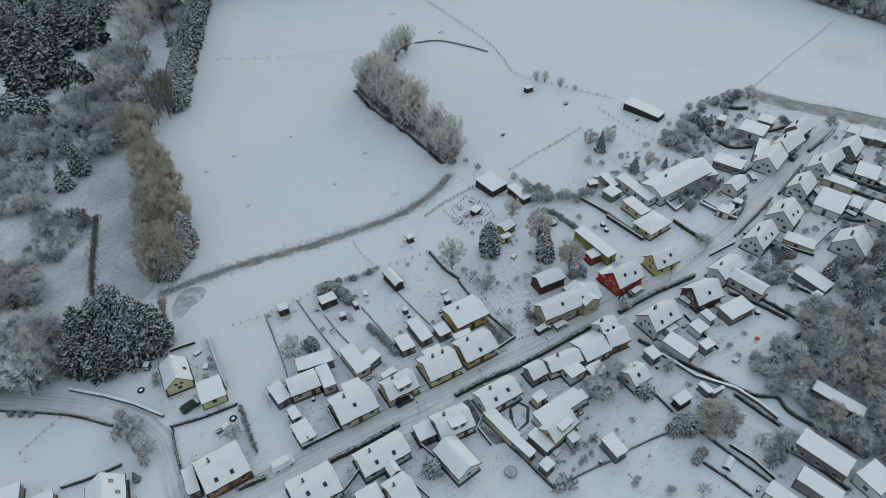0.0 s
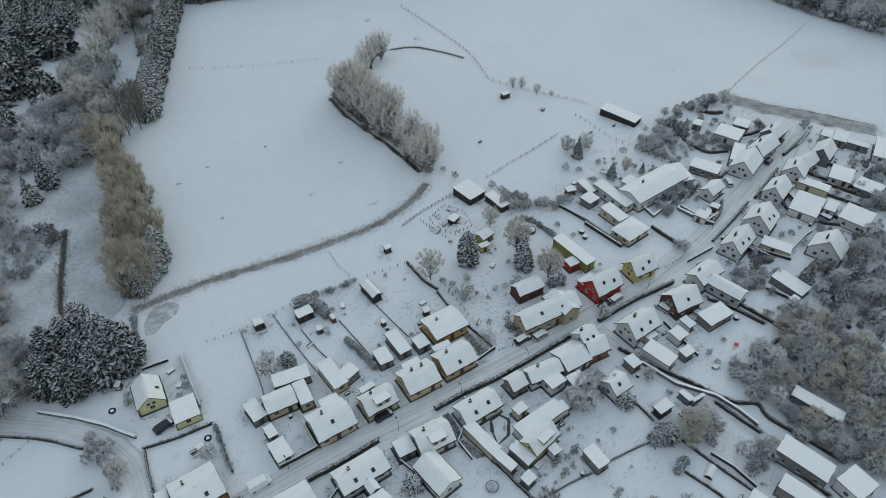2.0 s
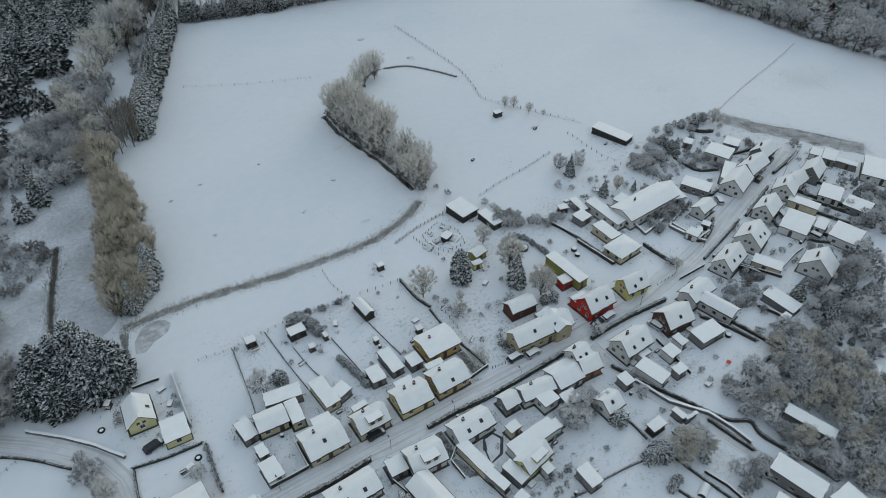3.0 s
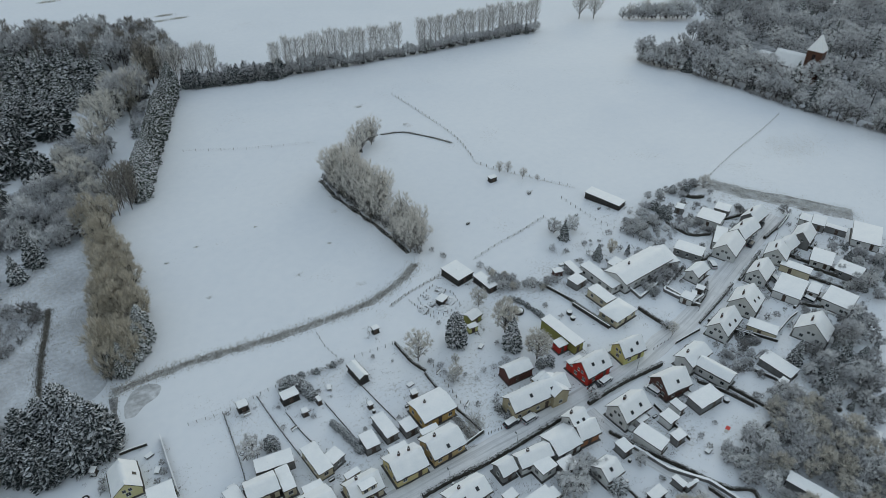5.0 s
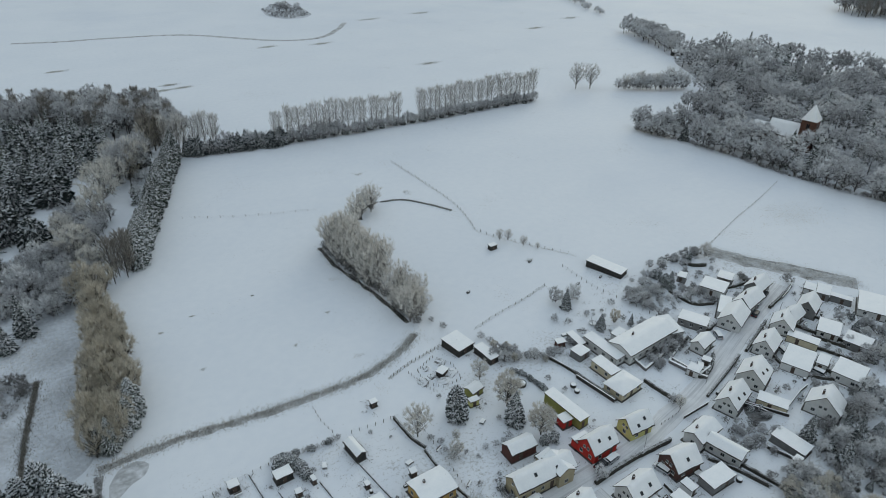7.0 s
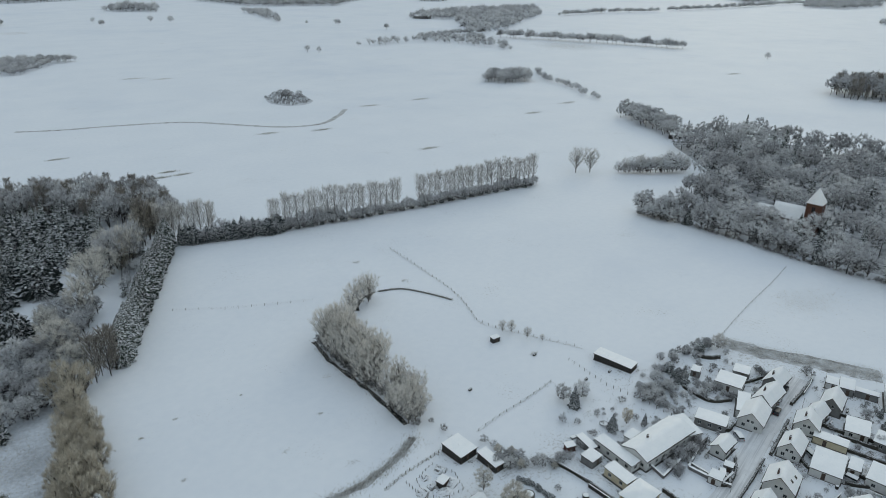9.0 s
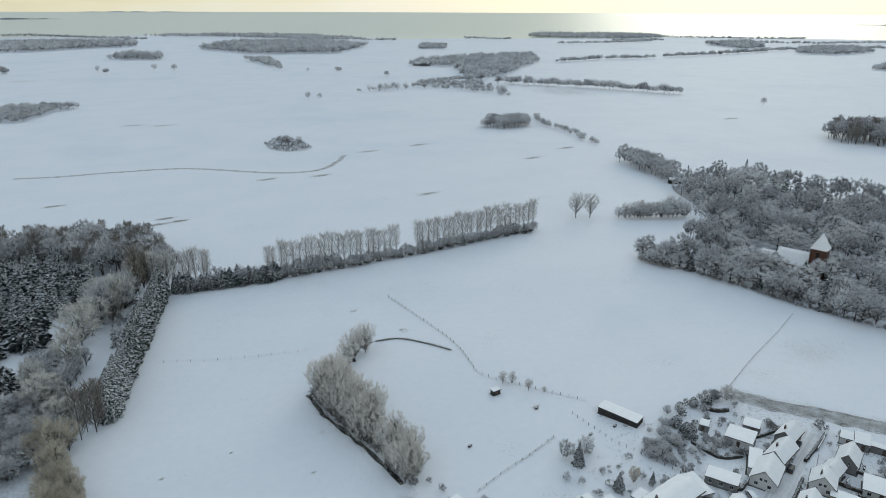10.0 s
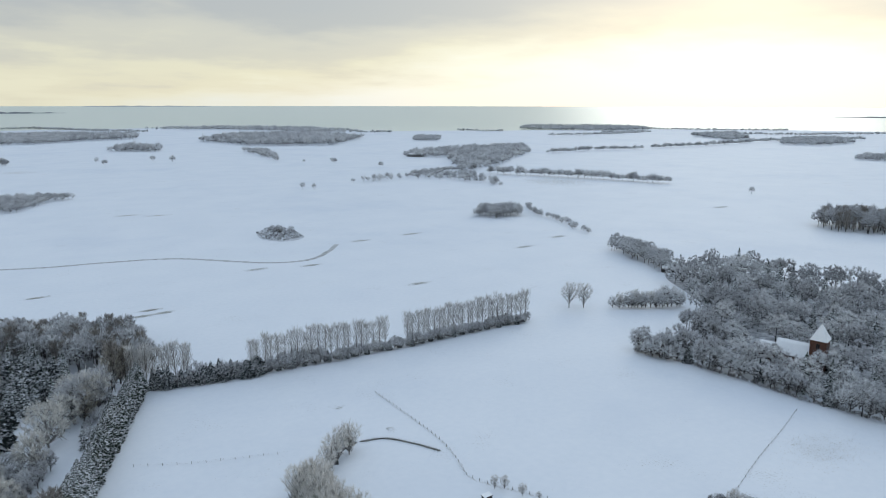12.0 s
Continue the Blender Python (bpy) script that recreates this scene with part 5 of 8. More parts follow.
THICKET_UP = [(146.8, 55.0), (143.1, 39.7), (150.1, 35.6), (184.8, 58.1), (178.9, 64.4), (158.5, 60.3)]
VILLAGE_NORTH_TREES = [(163.3, 133.4), (176.8, 133.8), (190.9, 134.1), (207.1, 138.4), (201.6, 144.2), (182.0, 141.7)]
GROVE_ISLAND = [(460.0, 635.8), (475.0, 608.6), (504.2, 608.0), (523.2, 638.4), (489.4, 659.7)]
MOUND = [(220.7, 667.8), (241.1, 690.7), (258.3, 672.3), (253.9, 626.4), (231.4, 615.5), (217.2, 637.0)]
LINE_FAR = [(560.0, 667.2), (534.9, 616.6), (522.7, 578.7), (518.7, 551.8), (493.7, 492.7)]
GROVE_EAST = [(728.7, 399.9), (712.3, 362.2), (738.1, 322.1), (806.7, 331.7), (782.1, 398.8)]
GROVE_WEST = [(-38.0, 957.2), (27.1, 935.0), (67.2, 1015.0), (108.0, 1031.8), (44.3, 1059.2), (-41.6, 1071.5)]
WOOD_A = [(554.8, 2303.3), (630.1, 1970.6), (855.9, 1892.6), (1105.3, 2207.8), (1047.3, 2522.1), (765.8, 2590.5)]
WOOD_A2 = [(543.3, 1791.6), (598.1, 1735.2), (530.0, 1465.7), (525.8, 1419.9)]
WOOD_B = [(247.3, 1948.8), (367.8, 1875.4), (395.4, 1978.4), (323.8, 2100.5)]
WOOD_C = [(-58.0, 2415.5), (107.1, 2375.1), (251.7, 2485.4), (418.2, 2536.2), (449.0, 2778.8), (204.8, 2923.9), (-68.3, 2908.6)]
FARM_WOOD = [(803.8, 1403.5), (883.7, 1336.1), (725.5, 1040.5), (790.9, 1060.2), (1137.5, 1339.8), (1288.8, 1543.4), (1137.9, 1579.9), (886.9, 1492.8)]
FARM_WOOD2 = [(477.4, 1002.7), (526.0, 990.3), (600.8, 1010.3), (642.1, 936.5), (658.7, 839.0), (688.4, 862.8), (725.5, 1040.5), (649.6, 1053.5)]
ROW_FAR = [(757.2, 998.0), (822.6, 893.1), (866.9, 806.3), (901.7, 721.4)]
ROW_FAR2 = [(1179.5, 1314.2), (1340.5, 1330.0), (1494.9, 1285.3)]
ROW_FAR3 = [(1552.6, 1301.8), (1752.7, 1291.2), (2029.7, 1311.8)]
WOOD_E = [(2025.5, 1216.7), (2050.1, 1111.2), (2261.6, 1106.0), (2492.6, 1294.8), (2272.8, 1346.7)]
WOOD_F = [(2075.2, 2529.3), (2149.3, 2344.7), (2324.1, 2175.2), (2593.3, 2154.5), (2671.4, 2501.5), (2300.6, 2716.2)]
WOOD_G = [(574.8, 3404.9), (882.9, 3154.5), (1120.1, 2697.3), (1297.8, 2592.5), (1275.0, 3070.1), (955.3, 3412.2)]
WOOD_H = [(2248.9, 1708.9), (2078.8, 1424.9), (2237.7, 1447.3), (2561.4, 1732.4)]
WOOD_I = [(1636.7, 803.4), (1644.9, 732.0), (1784.4, 747.9), (1781.7, 843.3)]
DITCH_FAR = [(8.6, 630.2), (38.7, 619.9), (78.4, 613.0), (131.9, 596.1), (186.4, 544.8), (221.3, 534.7), (248.5, 556.0), (266.0, 578.9)]
LONE = [(187.7, 1612.2), (193.7, 1534.8), (388.1, 968.0), (402.2, 959.3), (648.1, 1213.3), (556.1, 1385.6), (605.8, 1339.7), (903.8, 581.2), (294.8, 1593.7), (327.5, 1557.6), (611.7, 1367.1)]
FAR_A = [(-84.0, 3652.7), (167.7, 3642.6), (353.9, 3268.3), (534.5, 3042.6)]
FAR_B = [(1256.2, 2559.7), (1373.1, 2490.6)]
FAR_C = [(1170.1, 1970.3), (1248.8, 1923.1), (1353.4, 2103.0), (1284.7, 2144.0)]
FAR_D = [(1726.8, 2525.6), (1828.7, 2339.5)]
FAR_E = [(2593.3, 2154.5), (2757.4, 1921.0), (2964.4, 1734.1)]
FAR_F = [(2438.2, 1697.5), (2621.0, 1487.7), (3019.1, 1353.1)]
FAR_G = [(1780.5, 1987.3), (1948.6, 1936.8), (2224.8, 1931.4)]
FAR_H = [(2057.0, 1329.6), (2225.9, 1299.4), (2520.9, 1197.8)]
FAR_I = [(14.3, 1673.9), (30.9, 1635.1)]
FAR_J = [(623.2, 1048.1), (676.8, 1059.1), (754.7, 1082.5)]
FAR_K = [(2123.3, 2047.7), (2344.1, 1975.7)]

UPPER_STREET_HEDGE = [(194.3, 101.2), (203.9, 103.2), (212.5, 105.4)]
UPPER_STREET_HEDGE2 = [(167.8, 90.7), (177.4, 94.0), (185.6, 96.8)]
UPPER_ROW_A = [(192.5, 91.3), (193.9, 86.3), (197.4, 79.1), (198.6, 76.7)]
UPPER_ROW_B = [(191.8, 84.7), (193.7, 80.3), (195.5, 75.9)]
UPPER_ROW_C = [(180.3, 74.8), (180.4, 72.3), (180.2, 68.8)]
UPPER_ROW_D = [(146.6, 76.3), (148.4, 73.6), (149.3, 70.9)]
THICKET_FENCE = [(139.0, 48.4), (139.5, 45.5), (140.6, 42.4), (141.6, 40.2)]
THICKET_HEDGE = [(143.8, 49.5), (144.6, 46.9), (145.1, 43.4)]
HALL_BUSHES = [(160.1, 130.1), (159.2, 121.3), (162.0, 116.6)]
TERRACE_BUSHES = [(182.5, 120.8), (181.3, 115.8), (181.3, 111.6)]
CORNER_FENCE = [(122.5, 83.1), (129.3, 83.5), (133.3, 85.2)]
COTTAGE_HEDGE = [(147.6, 89.3), (154.6, 93.1)]
GARDEN_WALL_N = [(144.1, 99.2), (145.1, 94.9), (146.2, 91.3), (147.6, 88.7)]
GARDEN_WALL_W = [(144.4, 99.6), (150.9, 102.2), (156.9, 104.5)]
DARK_YARD = [(149.4, 77.9), (151.2, 75.1), (151.5, 71.7), (149.1, 69.1), (145.7, 70.1), (144.7, 73.9)]
SHRUB_SLOPE = [(141.4, 104.7), (144.0, 101.5), (138.2, 97.4), (138.3, 101.9)]
RUBBLE_FENCE = [(76.5, 135.1), (77.6, 128.0), (79.1, 124.3)]
PATH_FENCE = [(71.1, 136.1), (79.2, 138.7), (90.3, 140.8)]
DUG_BED = [(46.5, 75.0), (48.4, 75.0), (48.2, 70.6), (47.4, 67.9), (46.0, 68.5)]
SOIL_YARD = [(63.1, 91.9), (65.1, 91.4), (65.0, 86.5), (66.3, 84.6), (63.2, 84.4), (63.3, 86.9)]
RUBBLE_YARD = [(47.2, 67.7), (48.3, 66.1), (48.8, 63.6), (49.5, 61.6), (47.5, 62.4), (46.3, 64.7), (45.8, 66.6)]
FRONT_BED = [(56.3, 83.0), (56.3, 81.9), (63.7, 82.0), (63.7, 83.0)]
STREET_POSTS = [(67.9, 83.3), (71.7, 82.9), (74.7, 82.4)]
ORCHARD_ROW = [(79.0, 100.3), (81.4, 100.0), (83.8, 100.0), (86.9, 100.6)]
ROUGH_MEADOW = [(-62.0, 150.0), (-30.0, 142.0), (-8.0, 143.5), (0.0, 160.0), (4.5, 190.0), (7.0, 216.0), (8.0, 240.0), (-4.0, 262.0), (-34.0, 262.0), (-64.0, 250.0)]
EAST_SCRUB = [(-12.0, 214.0), (0.0, 216.0), (5.0, 236.0), (-2.0, 258.0), (-14.0, 250.0)]

# ---- streets and tracks ----
strip("street", STREET, 6.2, 0.05, "road_snow", "village street of packed snow with wheel tracks", ragged=0.25)
strip("lane_west", WEST_LANE, 5.0, 0.045, "road_snow", "narrow lane of packed snow with wheel tracks", ragged=0.25)
strip("lane_south", SOUTH_LANE, 3.4, 0.045, "road_snow", "narrow lane between garden walls under snow", ragged=0.2)
strip("stream_bed", STREAM, 1.6, 0.03, "bare_soil", "dark narrow ditch in the snowy meadow", "ditch", ragged=0.4)
strip("stream_head", STREAM_HEAD, 2.5, 0.026, "bare_soil", "dark boggy head of the meadow ditch", "ditch", ragged=0.8)
strip("ditch_bank", DITCH_REEDS, 2.4, 0.03, "weedy_snow", "bare bank of the reed ditch", "ditch", ragged=0.7)
strip("ditch_bank_east", DITCH_EAST, 8.0, 0.03, "weedy_snow", "rough weedy strip at the field edge", "ditch", ragged=0.9)
strip("ditch_top", DITCH_TOP, 1.6, 0.034, "bare_soil", "dark ditch edge along the field", "ditch", ragged=0.3)
strip("pond_bank", POND_BANK, 1.5, 0.03, "dark_water", "dark wet bank under the willows", "ditch", ragged=0.5)
grass_band("ditch_stalks", POOL_DITCH, 1.8, 900, 0.6, "twigs_dark", "dark dead stalks along the open ditch", 12)
strip("pool_ditch", POOL_DITCH, 1.7, 0.03, "bare_soil", "dark open ditch beside the frozen patch", "ditch", ragged=0.4)
strip("ditch_far", DITCH_FAR, 4.5, 0.03, "weedy_snow", "long ditch across the far field", "ditch", ragged=0.5)

sheet("rough_meadow", ROUGH_MEADOW, 0.018, "sedge_snow", "thin snow over a rough sedge meadow", "meadow")

# ---- fields: reeds, fences, hedges ----
for line in (UPPER_STREET_HEDGE, UPPER_STREET_HEDGE2, UPPER_ROW_A, UPPER_ROW_B, UPPER_ROW_C, THICKET_HEDGE):
    hedge(line, 1.1, 0.8, "dark garden hedge of the upper village dusted with snow", shag=1.5)
board_fence(UPPER_ROW_D, 1.4, "dark board fence behind the gabled house")
fence(THICKET_FENCE, 2.2, 1.2, "wooden post fence below the thicket")
fence(CORNER_FENCE, 1.5, 0.9, "low front garden fence at the bend")
hedge(COTTAGE_HEDGE, 1.0, 0.8, "dark hedge before the cottage at the bend", shag=1.5)
# dark blades added as the shadow low among the reeds
grass_band("reed_shadows", DITCH_REEDS, 2.0, 2600, 0.6, "stalks", "dark stalks standing in for shadow among the curved ditch's reeds", 11)
grass_band("reeds", DITCH_REEDS, 4.6, 5200, 0.8, "reed", "pale brown reeds along the curved ditch", 1)
grass_band("weeds", DITCH_EAST, 8.0, 6500, 0.45, "reed", "pale brown weeds along the field edge", 2)
grass_band("pond_reeds", POND_BANK, 3.0, 900, 0.9, "reed", "reeds under the willows", 3)
grass_band("meadow_reeds", STREAM, 1.3, 2300, 1.0, "stalks", "dark reeds in the meadow ditch", 4)
grass_band("bank_weeds", STREAM, 4.2, 1500, 0.7, "stalks", "ragged dead weeds on the banks of the meadow ditch", 15)
fence(FIELD_FENCE, 3.0)
grass_band("fence_grass", FIELD_FENCE, 1.0, 800, 0.5, "reed", "dead grass under the field fence", 7)
grass_band("fence_grass", EAST_FENCE, 0.8, 260, 0.5, "reed", "dead grass under the field fence", 8)
fence(EAST_FENCE, 4.0, 0.9)
fence(WEST_FENCE, 5.0, 1.1)
fence(BARN_FENCE, 2.5)
fence(PADDOCK_FENCE, 3.2, 1.0)
grass_band("fence_grass", PADDOCK_FENCE, 1.2, 300, 0.45, "reed", "dead grass under the paddock fence", 9)
hedge(NORTH_HEDGE, 1.3, 0.9, "dark garden hedge capped with snow")
fence(FENCE_ORCHARD, 2.2)
stone_wall(GARDEN_WALL_N, 1.0, 0.6)
stone_wall(GARDEN_WALL_W, 0.8)
fence(RUBBLE_FENCE, 1.3, 1.1, "old wooden fence beside the rubble yard")
fence(PATH_FENCE, 1.5, 1.1, "old wooden fence along the field path")
fence(STREET_POSTS, 0.9, 1.0, "close-set wooden fence posts beside the street")
grass_band("fence_grass", PATH_FENCE, 1.0, 350, 0.5, "reed", "dead grass under the path fence", 14)
for poly in (DUG_BED, SOIL_YARD, DARK_YARD, RUBBLE_YARD):
    sheet("dug_bed", poly, 0.03, "forest_floor", "dug dark soil with thin snow in a garden bed", "flower bed")
fence(GARDEN_EDGE, 2.0, 1.1, "garden wire fence on wooden posts")
for line in (UPPER_LINE_A, UPPER_LINE_B, UPPER_LINE_C, UPPER_LINE_D, UPPER_LINE_E, UPPER_LINE_H, UPPER_LINE_I, UPPER_LINE_J, MID_LINE_A, MID_LINE_B, MID_LINE_E, SE_LINE_A, SE_LINE_B):
    hedge(line, 1.0, 0.7, "dark wild garden hedge dusted with snow", shag=2)
for line in (UPPER_LINE_F, UPPER_LINE_G, UPPER_LINE_K, MID_LINE_C, MID_LINE_D, MID_LINE_F, SE_LINE_C, W_LINE_A, W_LINE_B, W_LINE_C):
    board_fence(line, 1.1, "dark garden board fence capped with snow")
for line in (GARDEN_FENCE_A, GARDEN_FENCE_B, GARDEN_FENCE_C, GARDEN_FENCE_D, GARDEN_FENCE_E):
    hedge(line, 0.32, 0.16, "low clipped edging hedge between snowy plots", shag=0.25)
fence(GARDEN_FENCE_F, 2.0, 1.1, "low garden fence between snowy plots")
fence(UPPER_FENCE, 1.6, 1.0, "front garden picket fence beside the street")
grass_band("hedge_grass", CURVED_HEDGE, 1.5, 900, 0.9, "reed", "dead grass along the curved hedge", 6)
hedge(CURVED_HEDGE, 0.35, 0.45, "low wild field hedge half buried in snow", shag=2)
strip("willow_ditch", WILLOW_DITCH, 1.6, 0.03, "dark_water", "dark wet ditch under the lone willow", "ditch", ragged=0.5)
for line in (STREET_HEDGE_A, STREET_HEDGE_A2, STREET_HEDGE_B, STREET_HEDGE_C):
    hedge(line, 1.3, 0.9, "clipped dark street hedge capped with snow")
hedge(HEDGE_ORCHARD, 0.9, 0.6)
hedge(UPPER_HEDGE, 0.8, 0.5, "clipped dark street hedge capped with snow")
hedge(HEDGE_STREET_YARD, 0.7, 0.4)
hedge(BARN_HEDGE, 0.9, 0.6)
hedge(FRONT_HEDGE, 1.1, 0.7)
for line in (SOUTH_HEDGE_A, SOUTH_HEDGE_B):
    hedge(line, 0.35, 0.3, "low wild growth along a garden boundary", shag=1.2)
for line in (SOUTH_HEDGE_C, SOUTH_HEDGE_D, YARD_HEDGE, YARD_HEDGE_E, YARD_HEDGE_W, WEST_HEDGE, WEST_HEDGE2):
    hedge(line, 0.7, 0.4)
hedge(SOUTH_WALL_A, 1.1, 0.6, "dark hedge along the south lane", shag=1.5)
stone_wall(SOUTH_WALL_B, 1.0, 0.5, "snow-capped stone wall along the south lane")
stone_wall(WEST_WALL, 0.9)
strip("yard_path", YARD_RING, 0.7, 0.03, "wet_shaded_paving", "wet dark path round a small snowy plot", "path", ragged=0.2)
hedge(BACK_FENCE_S, 0.9, 0.5, "dark low hedge behind the outbuildings")
hedge(GARDEN_LINE_S, 0.6, 0.4, "low hedge across the snowy gardens")
hedge(GARDEN_LINE_S2, 0.6, 0.4, "low hedge across the snowy gardens")
board_fence(LANE_FENCE, 1.2, "grey board fence behind the dormer house")
fence(MEADOW_LINE, 1.8, 1.0)
board_fence(YARD_WALL, 1.6)
for line in (YARD_BOARDS_A, YARD_BOARDS_B, YARD_BOARDS_C):
    board_fence(line, 1.3, "dark board fence of a front yard")
stone_wall(EAST_YARD_WALL, 1.0)
stone_wall(ROAD_WALL, 1.0)
for i, (x, y, a) in enumerate(along(EVERGREEN_LINE, 1.1, 0.3, 51)):
    plant(f"roundfir{i % 3}", x, y, 1.9 + 0.3 * (i % 3), 1500 + i, "small dark evergreen bush dusted with snow", "evergreen garden row")
for i, (x, y, a) in enumerate(along(FIR_GARDEN_HEDGE, 1.3, 0.4, 52)):
    plant(f"{('bush', 'darkbush', 'roundfir')[i % 3]}{i % 2}", x, y, 1.4 + 0.3 * (i % 3), 1530 + i, "wild garden bush dusted with snow", "wild garden hedge")

# ---- trees near the village and fields ----
for key, poly, gap, size, seed in (("willow", POND_CLUMP, 3.2, 16.5, 1), ("willow", POND_CLUMP2, 3.2, 12.5, 2)):
    for i, (x, y) in enumerate(spots(poly, gap, seed)):
        plant(f"{key}{i % 3}", x, y, size * random.Random(i + seed).uniform(0.75, 1.12), i + 100 * seed, "tall frosted willow at the field pond", "willows at the pond")
for i, (x, y, a) in enumerate(along(POND_BANK, 1.9, 0.4, 76)):
    plant(f"darkbush{i % 3}", x + 1.9, y, 2.4 + 0.5 * (i % 3), 4700 + i, "dark undergrowth at the foot of the willows", "undergrowth at the pond")
for i, (x, y) in enumerate(((111.5, 232.9), (114.2, 231.5), (116.0, 234.4), (105.0, 226.0), (101.0, 221.0), (108.0, 229.5))):
    plant(f"willow{i % 3}", x, y, 12.5 + 0.6 * (i % 3), 7 + i, "frosted tree stem beside the curved hedge", "tree clump at the curved hedge")
for i, (x, y) in enumerate(spots(TAN_POLY, 3.6, 5)):
    plant(f"tan{i % 3}", x, y, random.Random(i).uniform(9, 15), i + 300, group="trees along the meadow")
for i, (x, y) in enumerate(((3.4, 151.2), (0.5, 148.5), (7.6, 158.7), (-2.4, 149.5), (5.6, 153.8))):
    plant(f"column{i % 3}", x, y, 9.0 + 1.8 * (i % 3), i + 360, "grey-green fir at the end of the tan tree row", "firs in the tan tree row")
for i, (x, y) in enumerate(DARK_POPLARS):
    plant(f"darkpop{i % 3}", x, y, (19, 19.5, 17.5, 16)[i], i + 380, "slender grey-brown leafless poplar beside the hedge firs", "dark poplars")
for i, (x, y, a) in enumerate(along(HEDGE_FIRS, 2.4, 0.5, 7)):
    plant(f"column{i % 3}", x - 2.2, y, random.Random(i).uniform(13.0, 17.0), i + 400, group="row of hedge firs")
for i, (x, y) in enumerate(FIR_CLUMP):
    plant(f"{('bigfir', 'bigfir', 'yew')[i % 3]}{i % 2}", x, y, random.Random(i).uniform(11.5, 16.0), i + 500, group="fir clump at the lane")
for i, (x, y) in enumerate(spots(NEAR_GROVE, 3.5, 9)):
    plant(f"{('mid', 'frost', 'pale', 'mid')[i % 4]}{i % 3}", x, y, random.Random(i).uniform(8, 13), i + 600, group="frosted grove")
for i, (x, y) in enumerate(WEST_PINES):
    plant(f"roundfir{i % 3}", x, y, (15.5, 13.4, 13.5, 16, 14, 12.5, 13, 14, 12, 13, 13, 12)[i], i + 700, group="pines in the clearing")
for i, (x, y) in enumerate(WEST_FIRS):
    plant(f"fir{i % 3}", x, y, (15, 10, 9)[i], i + 740, group="firs in the clearing")
for i, (x, y) in enumerate(spots(MID_GREY, 5.6, 15)):
    plant(f"{('frost', 'pale', 'frost')[i % 3]}{i % 2}", x, y, random.Random(i).uniform(6, 10), i + 760, group="frosted trees by the clearing")
for i, (x, y, s) in enumerate(((6.0, 253.0, 15), (22.0, 297.0, 19.5), (16.5, 279.0, 17.5), (38.0, 320.0, 20), (28.0, 308.0, 17), (9.5, 240.0, 11.5), (4.0, 270.0, 12), (32.0, 330.0, 16))):
    plant(f"cream{i % 3}", x, y, s, i + 780, "great leafless tree pale with hoarfrost at the clearing", "great trees by the clearing")
for i, (x, y, s) in enumerate(((8.0, 219.0, 15.5), (5.5, 225.5, 14.0), (11.0, 224.0, 13.0), (2.0, 221.0, 12.0))):
    plant(f"tan{i % 3}", x, y, s, i + 790, "brown leafless tree at the end of the tan row", "brown trees at the row end")
plant("pale1", -36.5, 159.2, 9, 21, "broad round tree thick with hoarfrost")
plant("pale0", -28.5, 195.8, 8, 22, "leafless tree thick with hoarfrost")
for i, (x, y, a) in enumerate(along(POPLAR_LINE, 3.3, 0.6, 10)):
    if x > 105 and not 180 < x < 188:
        plant(f"poplar{i % 3}", x, y, random.Random(i).uniform(17.5, 20.8), i + 800, group="poplar row across the field")
for i, (x, y, a) in enumerate(along(POPLARS_N, 3.0, 0.8, 13)):
    plant(f"poplar{i % 3}", x, y, random.Random(i).uniform(18.5, 22), i + 850, group="poplar row across the field")
for i, (x, y, a) in enumerate(along(POPLAR_LINE, 1.25, 1.3, 11)):
    if x < 112 and i % 5 < 4:
        plant(f"{('fir', 'roundfir', 'fir', 'greythick')[i % 4]}{i % 3}", x, y - 1, random.Random(i).uniform(6, 11), i + 900, group="young firs in the tree row")
    elif x < 150 and i % 5 < 3:
        plant(f"{('fir', 'greythick', 'thick', 'greythick', 'roundfir')[i * 3 % 5]}{i % 3}", x, y - 1, random.Random(i).uniform(4, 10), i + 900, group="young firs in the tree row")
    else:
        plant(f"{('greythick', 'thick', 'fir', 'greythick', 'thick')[i % 5]}{i % 3}", x, y - 1.5, random.Random(i).uniform(4.5, 7.5), i + 900, group="undergrowth of the poplar row")
for x, y in TWO_TREES:
    plant(f"fan{int(x) % 3}", x, y, 17.5, int(x), group="pair of field trees")
for i, (x, y, a) in enumerate(along(WOOD_ROW, 2.4, 1.2, 12)):
    plant(f"{('mid', 'thick', 'fan', 'thick')[i % 4]}{i % 3}", x, y, random.Random(i).uniform(8, 15) * (0.6 + 0.4 * min(1, i / 6)), i + 1000, group="tree row at the church wood")

for i, (x, y) in enumerate(spots(BROWN_GROUP, 3.6, 16)):
    plant(f"{('darkpop', 'tan', 'darkpop')[i % 3]}{i % 2}", x, y, random.Random(i).uniform(19, 25), i + 1050, "tall brown leafless tree above the hedge firs", "tall trees by the hedge firs")
for i, (x, y) in enumerate(spots(WILLOW_GROUP, 5.0, 17)):
    plant(f"{('frost', 'tan')[i % 2]}{i % 3}", x, y, random.Random(i).uniform(15, 20), i + 1070, "tall frosted tree by the hedge firs", "tall trees by the hedge firs")

